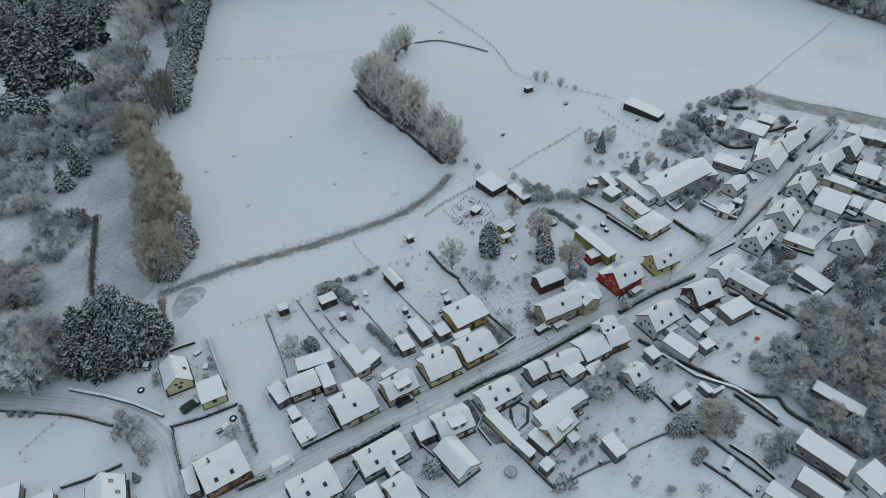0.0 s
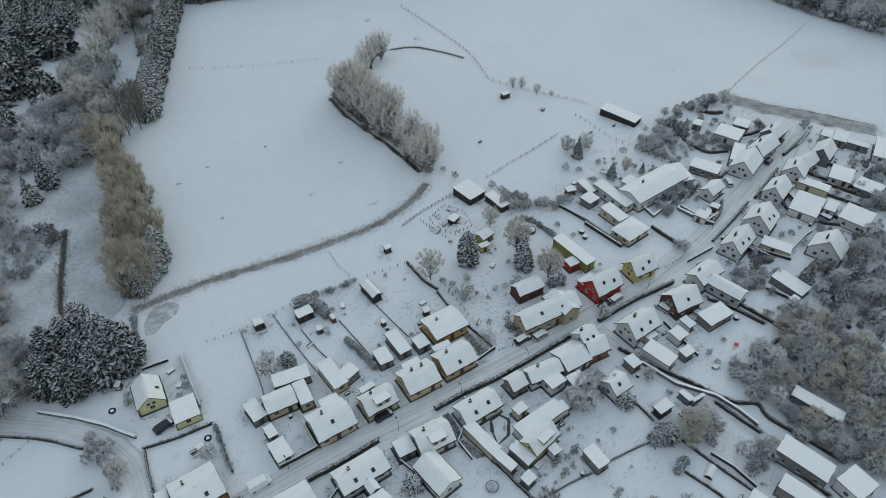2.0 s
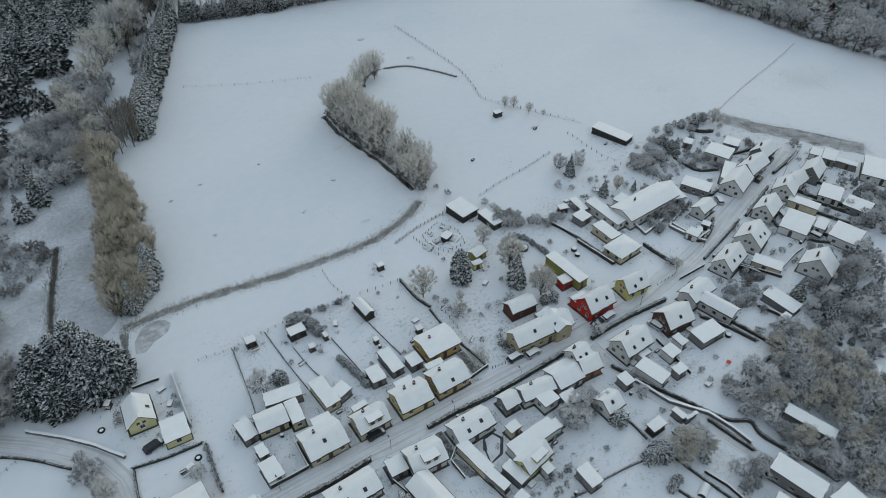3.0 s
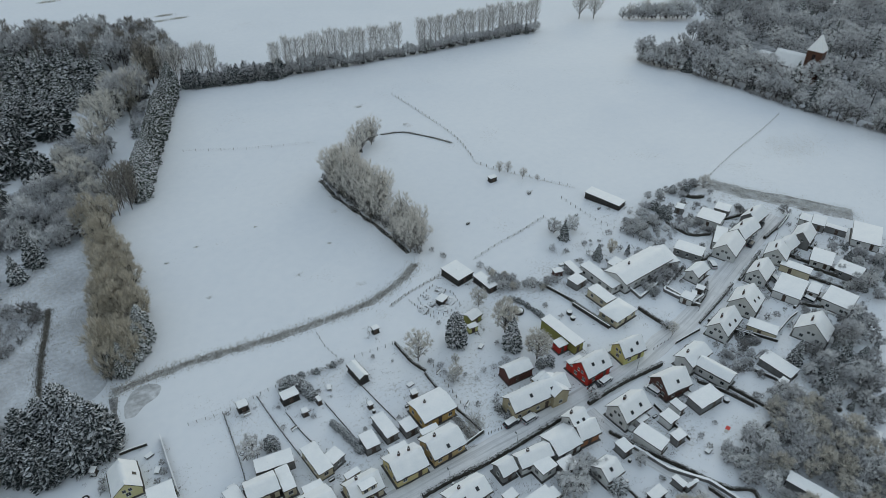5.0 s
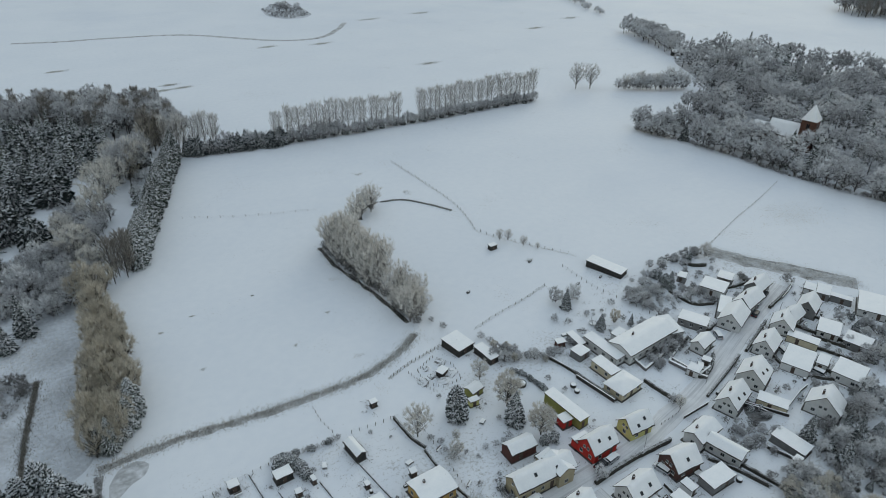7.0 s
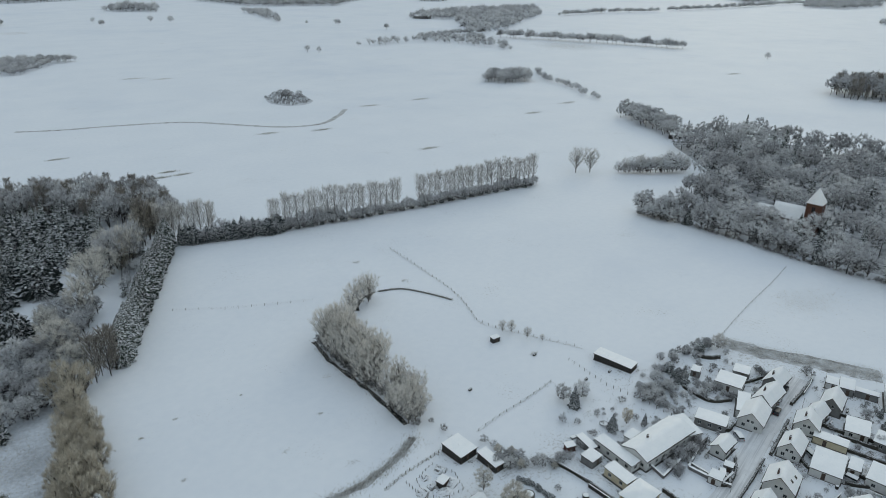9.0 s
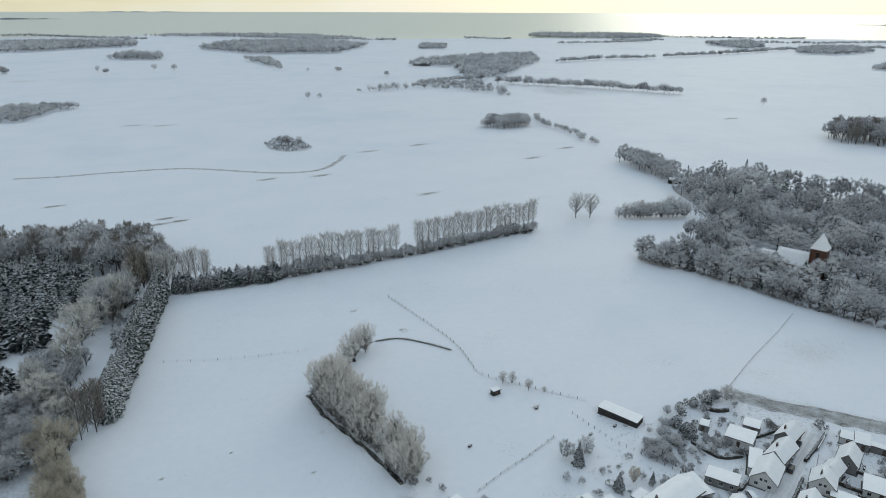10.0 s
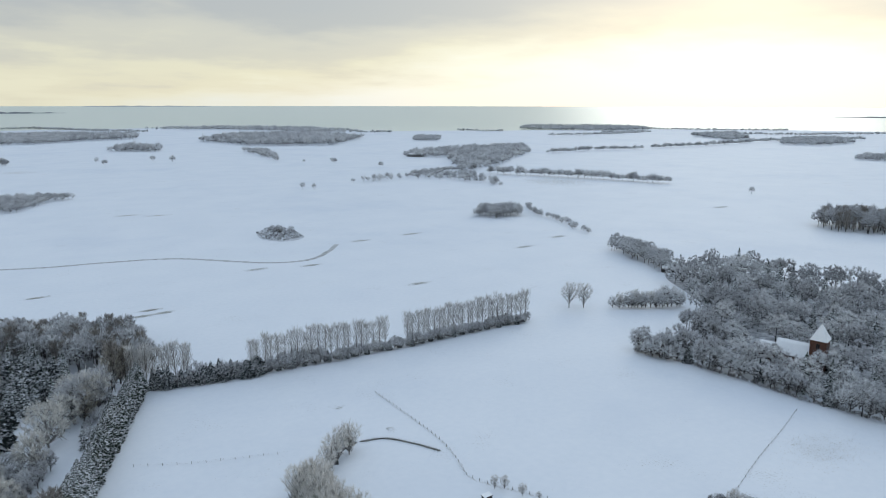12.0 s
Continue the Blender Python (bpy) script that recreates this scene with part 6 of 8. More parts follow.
# ---- woods ----
# dark sheets put the shade under the trees into the ground colour
for poly in (CHURCH_WOOD, SPRUCE_WOOD, FAR_LEFT_WOOD):
    sheet("forest_floor", poly, 0.035, "forest_floor", "snow under the trees darkened with the wood's painted shade", "forest floor", 0.88)
wood_stuff("spruce_wood", spots(SPRUCE_WOOD, 4.9, 20), ["woodfir0", "woodfir1", "woodfir2"], 13, 20, "dense dark spruce wood dusted with snow", 1.0, 1.0)
wood_stuff("spruce_wood", spots(FAR_LEFT_WOOD, 4.6, 29), ["roundfir0", "roundfir1", "woodfir2", "woodgrey0"], 12, 29, "dense dark pine wood dusted with snow", 0.22, 1.9)
wood_stuff("north_wood", spots(NORTH_WOOD, 5.0, 21), ["woodgrey0", "woodpale1", "darkpop0", "woodgrey2", "woodgrey1", "darkpop1", "darkpop2"], 15, 21, "leafless frosted wood behind the spruces", 0.5, 1.3)
wood_stuff("mid_wood", [(x - 13.5, y) for x, y, a in along(HEDGE_FIRS, 4.5, 2.5, 22) if y > 285], ["frost0", "frost1", "mid2", "woodfir0"], 7.5, 22, "frosted shrubs beside the clearing", 0.5, 1.3, 0.35)
wood_stuff("west_shrubs", spots(LOW_SCRUB, 3.3, 23), ["frost0", "frost1", "thick0", "frost2", "greythick1", "mid0"], 7.0, 23, "frosted shrubs in the snowy meadow", 0.5, 1.4, 0.4)
wood_stuff("west_shrubs", spots(EAST_SCRUB, 3.8, 35), ["frost0", "mid1", "thick0", "frost2", "greythick1", "mid0"], 7.0, 35, "frosted shrubs beside the tan tree row", 0.5, 1.4, 0.35)
wood_stuff("west_shrubs", spots(WEST_SHRUBS2, 3.4, 34), ["thick0", "greythick1", "pale2", "thick2"], 4.0, 34, "frosted shrubs in the snowy meadow", 0.3, 1.8, 0.5)
wood_stuff("west_shrubs", spots(LOW_SCRUB2, 2.6, 33), ["bush0", "darkbush0", "bush2"], 2.6, 33, "frosted scrub beside the meadow ditch", 0.8, 1.2, 0.5)


def clear_of_church(x, y):
    """Low ground before the nave stays open towards the field."""
    u, v = (351 - x) * 0.26 + (y - 191) * 0.97, (352 - x) * 0.87 + (191 - y) * 0.45
    return not (-4 < u < 30 and -9 < v < 27)


wood_stuff("church_wood", [p for p in spots(CHURCH_WOOD, 11.6, 24) if clear_of_church(*p)], ["woodgrey0", "woodpale1", "woodgrey2", "woodgrey0", "woodgrey1", "woodpale1", "woodpale2", "woodfir1", "woodpale0", "woodgrey1", "woodpale2", "woodfir2"], 14.5, 24, "frosted leafless wood round the church", 1.0, 1.0, 0.38)
WOOD_EDGE = [(x + 3.5, y) for x, y in CHURCH_WOOD[:6]]
for i, (x, y, a) in enumerate(along(WOOD_EDGE, 6.6, 1.4, 44)):
    plant(f"{('mid', 'broad', 'frost', 'mid', 'fir')[i % 5]}{i % 3}", x, y, random.Random(i).uniform(9, 14.5), 4000 + i, "frosted tree at the edge of the church wood", "trees at the church wood edge")
wood_stuff("wood_edge", [(x - 2.5, y) for x, y, a in along(WOOD_EDGE, 1.6, 0.8, 45)], ["darkbush0", "darkbush1", "darkbush2", "bush1"], 2.0, 45, "dark undergrowth along the edge of the church wood", 0.4, 1.5, 0.4)
wood_stuff("wood_spur", spots(WOOD_SPUR, 6.0, 25), ["woodgrey0", "woodpale1", "woodpale2"], 13, 25, "frosted wood running out into the field", 1.0, 1.0)
for poly, gap, keys, size, seed in ((THICKET, 2.9, ("tanthick", "greythick", "thick", "greythick", "tanthick", "greythick"), 6.5, 26), (THICKET_PALE, 2.8, ("thick", "greythick", "thick"), 4.2, 36), (THICKET_EAST, 3.4, ("thick", "tanthick", "greythick"), 5.5, 38), (THICKET_LOW, 2.6, ("thick", "greythick", "greythick"), 3.6, 37)):
    for i, (x, y) in enumerate(spots(poly, gap, seed)):
        plant(f"{keys[i % len(keys)]}{i % 3}", x, y, size * random.Random(i + seed).uniform(0.7, 1.2), 1300 + 100 * seed + i, "tangled leafless thicket tree dusted with snow", "thicket behind the gardens")
for i, (x, y) in enumerate(spots(THICKET_UP, 3.3, 27)):
    plant(f"{('greythick', 'fir', 'thick', 'darkbush')[i % 4]}{i % 3}", x, y, random.Random(i).uniform(3, 6), 1400 + i, "garden tree or bush dusted with snow", "trees behind the gardens")
for i, (x, y) in enumerate(spots(VILLAGE_NORTH_TREES, 3.6, 28)):
    plant(f"{('greythick', 'thick', 'roundfir', 'thick', 'darkbush')[i % 5]}{i % 3}", x, y, random.Random(i).uniform(2.2, 4.4), 3900 + i, group="bushes and small trees at the village edge")
# distant trees take the paler twigs: the haze is put into their colour
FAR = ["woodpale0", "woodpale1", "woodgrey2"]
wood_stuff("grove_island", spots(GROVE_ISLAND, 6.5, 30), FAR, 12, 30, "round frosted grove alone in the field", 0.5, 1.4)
sheet("mound", MOUND, 0.04, "sedge_snow", "weedy island of rough ground in the far field", "rough ground")
wood_stuff("mound_weeds", spots(MOUND, 3.0, 46), ["darkbush0", "bush1", "bush2"], 1.8, 46, "frosted scrub on the rough island", 0.25, 1.8, 0.5)
wood_stuff("mound_bushes", [(234.1, 649.0), (235.8, 644.5), (238.4, 656.4), (231.3, 647.5), (250.6, 652.1), (240.2, 651.9)], ["woodpale0", "woodgrey1"], 9, 31, "trees on the rough island in the field", 1.0, 1.0, 0.3)
wood_stuff("grove_east", spots(GROVE_EAST, 8, 32), ["woodgrey0", "darkpop0", "woodgrey1", "darkpop1"], 19, 32, "tall leafless grove in the eastern field", 0.4, 1.7)
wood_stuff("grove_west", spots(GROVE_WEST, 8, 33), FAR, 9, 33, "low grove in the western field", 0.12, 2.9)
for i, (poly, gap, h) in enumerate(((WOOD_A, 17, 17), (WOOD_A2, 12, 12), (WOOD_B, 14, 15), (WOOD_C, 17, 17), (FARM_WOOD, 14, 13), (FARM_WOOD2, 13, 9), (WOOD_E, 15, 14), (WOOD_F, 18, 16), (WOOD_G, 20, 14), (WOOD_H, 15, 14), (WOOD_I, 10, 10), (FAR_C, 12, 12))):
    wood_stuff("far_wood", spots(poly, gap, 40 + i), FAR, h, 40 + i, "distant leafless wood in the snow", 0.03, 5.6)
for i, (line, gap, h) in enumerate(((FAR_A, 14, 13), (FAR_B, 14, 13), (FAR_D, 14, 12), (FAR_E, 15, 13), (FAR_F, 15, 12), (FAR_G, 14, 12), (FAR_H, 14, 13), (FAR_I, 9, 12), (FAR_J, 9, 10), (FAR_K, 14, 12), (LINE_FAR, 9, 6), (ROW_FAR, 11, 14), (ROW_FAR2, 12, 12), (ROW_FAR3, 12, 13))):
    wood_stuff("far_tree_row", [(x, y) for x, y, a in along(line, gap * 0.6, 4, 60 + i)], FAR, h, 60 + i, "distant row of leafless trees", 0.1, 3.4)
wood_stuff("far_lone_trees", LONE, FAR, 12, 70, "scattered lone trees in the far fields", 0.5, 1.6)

# ---- buildings ----
# north side of the street
building(-4.0, 84.6, 4, 9.4, 8.5, 2.6, 2.5, "gable", "brick", "brick bungalow with a snowy roof and a chimney", "house", chimneys=1, skylights=2)
building(-10.3, 85.0, -1, 2.5, 6.0, 2.1, 0.0, "flat", "grey", "flat snow-covered lean-to beside the brick bungalow", "annex", windows=0)
building(-6.4, 113.1, 88, 7.6, 6.3, 2.2, 2.8, "gable", "yellow", "yellow steep-roofed house beside the fir trees", "house", skylights=1)
building(-0.7, 104.8, -2, 5.6, 6.2, 2.1, 0.0, "flat", "yellow", "yellow flat-roofed garage with a snow cover", "garage")
building(12.2, 96.4, 8, 3.4, 5.5, 2.0, 0.0, "flat", "grey", "low flat-roofed shed under smooth snow", "shed", windows=0)
building(17.7, 96.0, -3, 7.0, 5.5, 2.4, 1.5, "gable", "cream", "cream bungalow with a low snowy roof", "house")
building(22.8, 95.0, -3, 3.0, 6.4, 2.5, 0.0, "flat", "cream", "flat cream extension behind the bungalow", "annex")
building(22.3, 100.7, -8, 8.5, 3.8, 2.4, 0.0, "flat", "grey", "long flat-roofed garden building under snow", "outbuilding")
building(13.2, 89.8, 5, 2.3, 3.3, 1.9, 0.0, "flat", "grey", "small flat shed with thick snow", "shed", windows=0)
building(13.3, 84.3, 5, 3.8, 5.3, 2.2, 0.0, "flat", "white", "pale flat-roofed garage near the street", "garage", windows=0)
building(25.1, 85.3, 2, 9.2, 8.0, 2.5, 2.3, "gable", "cream", "cream village house with a broad snowy roof", "house", chimneys=1, skylights=1)
building(26.9, 90.0, -0, 4.5, 2.2, 2.4, 0.0, "flat", "cream", "flat rear annex under smooth snow", "annex", windows=0)
building(30.6, 96.4, 6, 3.8, 8.5, 2.3, 0.0, "flat", "cream", "cream rear wing with a flat snowy roof", "outbuilding")
building(34.2, 95.1, 18, 3.7, 3.5, 2.3, 0.0, "flat", "grey", "grey garden workshop with a flat roof", "outbuilding")
building(36.0, 84.6, 2, 7.8, 6.0, 2.5, 2.5, "gable", "cream", "cream house with a wide front dormer", "house", chimneys=1, dormer=1)
building(35.5, 88.8, 7, 3.7, 1.6, 2.3, 0.0, "flat", "cream", "flat annex behind the dormer house", "annex", windows=0)
building(46.7, 85.2, -0, 8.4, 7.4, 2.5, 2.3, "gable", "paleyellow", "pale yellow village house with two chimneys", "house", chimneys=2)
building(47.2, 89.3, 2, 4.7, 2.3, 2.3, 0.0, "flat", "cream", "flat rear annex with chimney", "annex", windows=0)
building(56.6, 85.6, 2, 9.0, 7.2, 2.5, 2.2, "gable", "sand", "sand-coloured house with a half-snowed roof", "house", chimneys=1, skylights=1)
building(55.9, 90.2, -2, 4.7, 1.8, 2.3, 0.0, "flat", "cream", "small flat annex behind the sand-coloured house", "annex", windows=0)
building(60.1, 95.7, 2, 9.4, 7.9, 2.9, 1.0, "gable", "ochre", "ochre building with a low broad snowy roof", "house", chimneys=1)
building(47.9, 96.8, 3, 3.4, 7.4, 2.1, 0.0, "flat", "grey", "long garden shed under snow", "shed", windows=0)
building(42.9, 95.0, -1, 3.7, 4.7, 2.1, 0.0, "flat", "grey", "square garden shed under snow", "shed", windows=0)
building(52.6, 94.1, 2, 3.4, 3.8, 2.1, 0.0, "flat", "grey", "grey shed between the gardens", "shed", windows=0)
building(32.7, 117.9, 2, 4.4, 3.0, 2.0, 0.0, "flat", "dark", "dark timber garden hut under firs", "shed", windows=0)
building(21.9, 120.9, 1, 2.7, 2.4, 1.8, 0.0, "flat", "dark", "small dark hut at the garden fence", "shed", windows=0)
building(50.5, 116.1, 96, 6.5, 2.9, 2.1, 0.8, "gable", "dark", "dark timber hut with a snowy gable roof", "shed", windows=0)
building(34.0, 111.4, -1, 1.7, 1.6, 1.4, 0.0, "flat", "grey", "small garden cold frame box under snow", "garden box", windows=0)
building(38.3, 113.1, 4, 1.2, 1.9, 1.4, 0.0, "flat", "grey", "small garden store under snow", "garden box", windows=0)
building(48.3, 105.2, 2, 1.3, 1.5, 1.3, 0.0, "flat", "dark", "low dark rabbit hutch under snow", "hutch", windows=0)
building(59.1, 102.6, -4, 1.8, 1.8, 1.6, 0.0, "flat", "dark", "small black garden toolshed in snow", "shed", windows=0)
building(85.0, 95.2, -2, 7.8, 4.8, 2.6, 1.5, "gable", "darkred", "dark red timber barn with a snowy roof", "barn", windows=0)
building(83.6, 85.3, -2, 17.1, 6.1, 3.4, 2.4, "gable", "beige", "long beige two-storey house along the street", "house", skylights=3)
building(88.3, 84.6, 88, 6.9, 4.9, 3.9, 1.5, "gable", "beige", "beige gabled cross wing of the long house", "annex")
building(88.0, 89.5, 8, 4.8, 1.7, 2.8, 0.0, "flat", "beige", "flat link behind the long house", "annex", windows=0)
building(101.9, 85.6, 3, 8.8, 6.6, 2.8, 3.4, "gable", "red", "bright red house with a steep snowy roof", "house", skylights=4)
building(99.7, 89.2, 1, 4.7, 2.4, 2.4, 0.0, "flat", "red", "low red annex with skylights", "annex", windows=0)
building(114.9, 85.5, -3, 7.7, 6.1, 2.6, 3.0, "gable", "limeyellow", "yellow-green house with a steep snowy roof", "house", skylights=2)
building(104.0, 99.5, 6, 3.7, 13.1, 2.8, 0.0, "flat", "olive", "long olive-green shed under snow", "shed", windows=0)
building(101.0, 96.6, -1, 3.4, 3.1, 2.2, 0.0, "flat", "red", "red flat-roofed garden room", "annex", windows=0)
# school-like block and hipped bungalow
building(143.7, 109.9, 5, 22.0, 8.9, 3.1, 1.6, "gable", "white", "broad white hall with a low snowy roof", "hall", chimneys=1)
building(130.6, 112.9, 4, 4.0, 13.3, 2.4, 0.0, "flat", "white", "long flat white wing with windows", "annex")
building(139.5, 114.7, 13, 5.0, 4.7, 2.4, 0.0, "flat", "white", "flat block between wings", "annex", windows=0)
building(155.3, 110.0, -14, 5.4, 9.0, 2.6, 0.0, "flat", "white", "east wing of the hall under snow", "annex", windows=0)
building(126.7, 120.6, -3, 2.6, 6.7, 1.9, 0.0, "flat", "grey", "small grey shed by the hedge", "shed", windows=0)
building(123.6, 115.5, 9, 4.7, 4.2, 2.1, 0.0, "flat", "grey", "square flat shed in the garden", "shed", windows=0)
building(122.0, 122.4, -13, 3.1, 2.3, 1.6, 0.0, "flat", "darkred", "small dark red garden hut", "shed", windows=0)
building(123.8, 98.4, 7, 9.2, 7.0, 2.3, 1.3, "hip", "cream", "cream bungalow with a hipped snowy roof", "house")
building(124.9, 106.2, 4, 4.2, 7.9, 2.3, 0.0, "flat", "cream", "flat wing of the hipped bungalow", "annex")
building(157.8, 99.1, 12, 7.3, 4.9, 2.5, 1.7, "gable", "white", "white cottage by the road bend", "house")
building(146.2, 92.3, -70, 3.8, 3.6, 2.0, 0.0, "flat", "white", "white garage roof under snow", "garage", windows=0)
building(152.7, 93.3, -66, 2.7, 2.3, 1.8, 0.0, "flat", "grey", "small hut by the road", "shed", windows=0)
building(95.1, 137.9, 11, 6.6, 7.9, 2.1, 0.0, "flat", "dark", "dark field barn with a flat snowy roof", "barn", windows=0)
building(99.8, 129.7, 6, 3.5, 7.8, 1.8, 0.0, "flat", "dark", "low dark stable beside the field barn", "stable", windows=0)
building(165.3, 147.2, 19, 5.3, 14.0, 1.7, 0.0, "flat", "dark", "long dark open-sided field barn", "barn", windows=0)
building(139.3, 180.7, 1, 3.4, 2.3, 1.6, 0.0, "flat", "dark", "dark field hut standing alone in the snow", "hut", windows=0)
building(62.0, 128.6, 1, 2.1, 1.8, 1.6, 0.0, "flat", "dark", "small dark playhouse in the meadow", "hut", windows=0)
building(85.1, 115.0, -3, 3.1, 1.9, 1.8, 0.0, "flat", "limeyellow", "yellow-green wooden garden hut", "hut", windows=0)
# upper street
building(144.7, 78.5, 16, 10.2, 6.5, 2.6, 3.2, "gable", "white", "white gabled house beside the street", "house", chimneys=1, skylights=3)
building(158.1, 81.6, 20, 8.6, 8.2, 2.8, 3.7, "gable", "white", "white gabled house with skylights", "house", chimneys=1, skylights=4)
building(173.9, 88.4, 18, 8.8, 6.5, 2.6, 3.1, "gable", "white", "white gabled house at the upper street", "house", chimneys=1)
building(175.4, 79.0, -69, 8.0, 10.2, 2.4, 0.0, "flat", "white", "broad flat-roofed workshop under snow", "workshop", windows=0)
building(180.9, 74.7, -70, 3.3, 5.7, 2.4, 0.0, "flat", "white", "square white annex with flat roof", "annex", windows=0)
building(153.3, 72.1, -65, 8.0, 4.0, 2.1, 0.0, "flat", "cream", "long cream garage row under snow", "garage", windows=0)
building(177.1, 102.6, 21, 10.8, 7.7, 2.6, 3.4, "gable", "white", "white terraced gable house", "house")
building(188.9, 105.9, 11, 11.5, 6.5, 2.8, 2.9, "gable", "white", "white middle terrace house with chimney", "house", chimneys=1)
building(199.3, 109.9, 12, 9.0, 6.3, 2.8, 2.8, "gable", "grey", "grey end terrace house", "house", chimneys=1)
building(179.7, 108.1, -58, 3.8, 10.1, 2.4, 0.0, "flat", "white", "white side wing under snow", "annex")
building(186.7, 117.7, -67, 8.4, 7.2, 2.6, 0.0, "flat", "white", "white garage block with a flat roof", "garage", windows=0)
building(195.8, 119.9, -64, 5.2, 4.9, 2.1, 0.0, "flat", "grey", "small grey outbuilding under snow", "shed", windows=0)
building(183.2, 128.2, -62, 3.1, 3.7, 2.1, 0.0, "flat", "grey", "hut among the bushes", "shed", windows=0)
building(165.2, 108.4, -64, 9.1, 5.4, 2.4, 0.0, "flat", "grey", "long grey shed under snow", "shed")
building(203.4, 93.7, 19, 8.8, 6.4, 2.6, 3.3, "gable", "grey", "grey gabled house with a dark front", "house")
building(214.7, 100.1, -64, 3.8, 4.6, 2.2, 0.0, "flat", "white", "white garage beside the hedge", "garage", windows=0)
building(216.5, 96.4, -63, 4.4, 6.5, 2.4, 0.0, "flat", "grey", "grey flat-roofed garage under snow", "garage", windows=0)
building(187.4, 92.1, 24, 7.6, 7.1, 2.6, 3.2, "gable", "white", "white gabled house with cross wing", "house", chimneys=1)
building(194.0, 93.2, 9, 7.1, 5.5, 2.6, 2.7, "gable", "white", "white rear house with a steep gable", "house")
building(186.1, 84.3, -69, 9.1, 3.7, 2.2, 0.0, "flat", "cream", "long cream garage strip", "garage", windows=0)
building(163.9, 63.9, 18, 7.3, 9.1, 2.6, 4.1, "gable", "white", "white broad gabled house with two dormers", "house", chimneys=1)
building(182.4, 67.7, -75, 8.1, 8.2, 2.8, 0.0, "flat", "white", "white broad building with a snowy roof", "workshop")
building(197.6, 83.0, -65, 6.6, 7.8, 2.4, 0.0, "flat", "white", "white bungalow under snow", "house")
building(222.5, 83.0, -62, 8.8, 12.1, 2.4, 0.0, "flat", "white", "white long bungalow at the village edge", "house")
building(198.9, 74.6, -75, 7.6, 6.5, 2.4, 0.0, "flat", "grey", "grey bungalow behind the gardens", "house")
building(218.0, 90.9, -67, 6.9, 2.5, 2.1, 0.0, "flat", "grey", "grey garage strip along the hedge", "garage", windows=0)
# south side of the street
building(99.8, 70.4, 4, 9.0, 6.9, 2.9, 3.1, "gable", "white", "white steep-roofed house at the street corner", "house", chimneys=1, skylights=2)
building(100.6, 66.6, 3, 3.4, 1.9, 2.0, 0.0, "flat", "white", "white porch with a flat snowy roof", "porch", windows=0)
building(115.2, 71.2, -4, 8.3, 7.1, 2.6, 3.2, "gable", "brownbrick", "dark brown house with a steep snowy roof", "house", skylights=1)
building(127.4, 74.5, 7, 9.2, 5.8, 2.8, 1.6, "gable", "white", "white front house with a broad snowy roof", "house", chimneys=1)
building(128.1, 67.7, 103, 9.5, 4.8, 2.8, 1.3, "gable", "white", "long white rear wing with a snowy roof", "house")
building(118.9, 63.2, 0, 8.2, 4.7, 2.2, 0.0, "flat", "grey", "grey carport with a flat snowy roof", "carport", windows=0)
building(106.5, 63.5, 5, 3.7, 3.6, 2.2, 0.0, "flat", "white", "white garage under snow", "garage", windows=0)
building(111.2, 65.0, 3, 2.6, 3.5, 2.0, 0.0, "flat", "white", "narrow white shed under snow", "shed", windows=0)
building(98.0, 61.3, 14, 4.3, 7.3, 2.5, 0.0, "flat", "white", "long pale outbuilding beside the lane", "outbuilding", windows=0)
building(104.1, 58.6, 3, 3.3, 2.6, 2.1, 0.0, "flat", "grey", "square shed in the garden", "shed", windows=0)
building(91.3, 63.1, 2, 3.1, 3.4, 2.1, 0.0, "flat", "grey", "small shed beside the lane", "shed", windows=0)
building(83.4, 60.3, 4, 5.2, 5.6, 2.4, 2.0, "gable", "white", "small cottage with a snowy roof", "house", skylights=1)
building(88.3, 50.4, 3, 4.2, 2.5, 2.0, 0.0, "flat", "dark", "dark garden hut among bushes", "shed", windows=0)
building(94.9, 50.0, 7, 1.7, 3.2, 1.7, 0.0, "flat", "grey", "narrow shed by the lane wall", "shed", windows=0)
building(96.8, 48.1, -1, 3.6, 0.9, 1.7, 0.0, "flat", "grey", "low shed by the lane wall", "shed", windows=0)
building(86.2, 74.1, 5, 5.2, 5.4, 3.3, 2.3, "gable", "white", "tall white house behind the street hedge", "house", chimneys=1, skylights=2)
building(86.5, 71.1, -4, 5.9, 5.4, 2.5, 2.3, "gable", "brick", "small brick house with a steep roof", "house")
building(79.9, 71.7, 0, 7.4, 7.0, 2.5, 1.6, "gable", "white", "white house with a broad low snowy roof", "house")
building(64.6, 72.6, 1, 4.4, 4.6, 2.4, 1.7, "gable", "grey", "grey small house beside the street hedge", "house")
building(71.7, 71.7, -5, 8.7, 4.6, 2.5, 1.6, "gable", "white", "white street house with chimney", "house", chimneys=1)
building(72.3, 68.6, 4, 4.5, 4.3, 2.5, 0.0, "flat", "white", "white rear annex under snow", "annex")
building(77.0, 66.0, -1, 4.1, 3.5, 2.1, 0.0, "flat", "grey", "grey flat shed behind the houses", "shed", windows=0)
building(53.7, 71.6, 2, 9.8, 6.0, 2.5, 2.0, "gable", "white", "white street house with a dark front", "house", chimneys=1, skylights=3)
building(41.5, 70.5, -3, 8.2, 6.7, 2.4, 2.4, "gable", "white", "white house with a front dormer", "house", chimneys=1, dormer=1)
building(35.4, 71.6, -2, 4.0, 4.1, 2.1, 0.0, "flat", "grey", "low annex of the dormer house", "annex", windows=0)
building(38.0, 62.7, 99, 8.6, 6.0, 2.5, 1.9, "gable", "white", "pale barn house with a long snowy roof", "house")
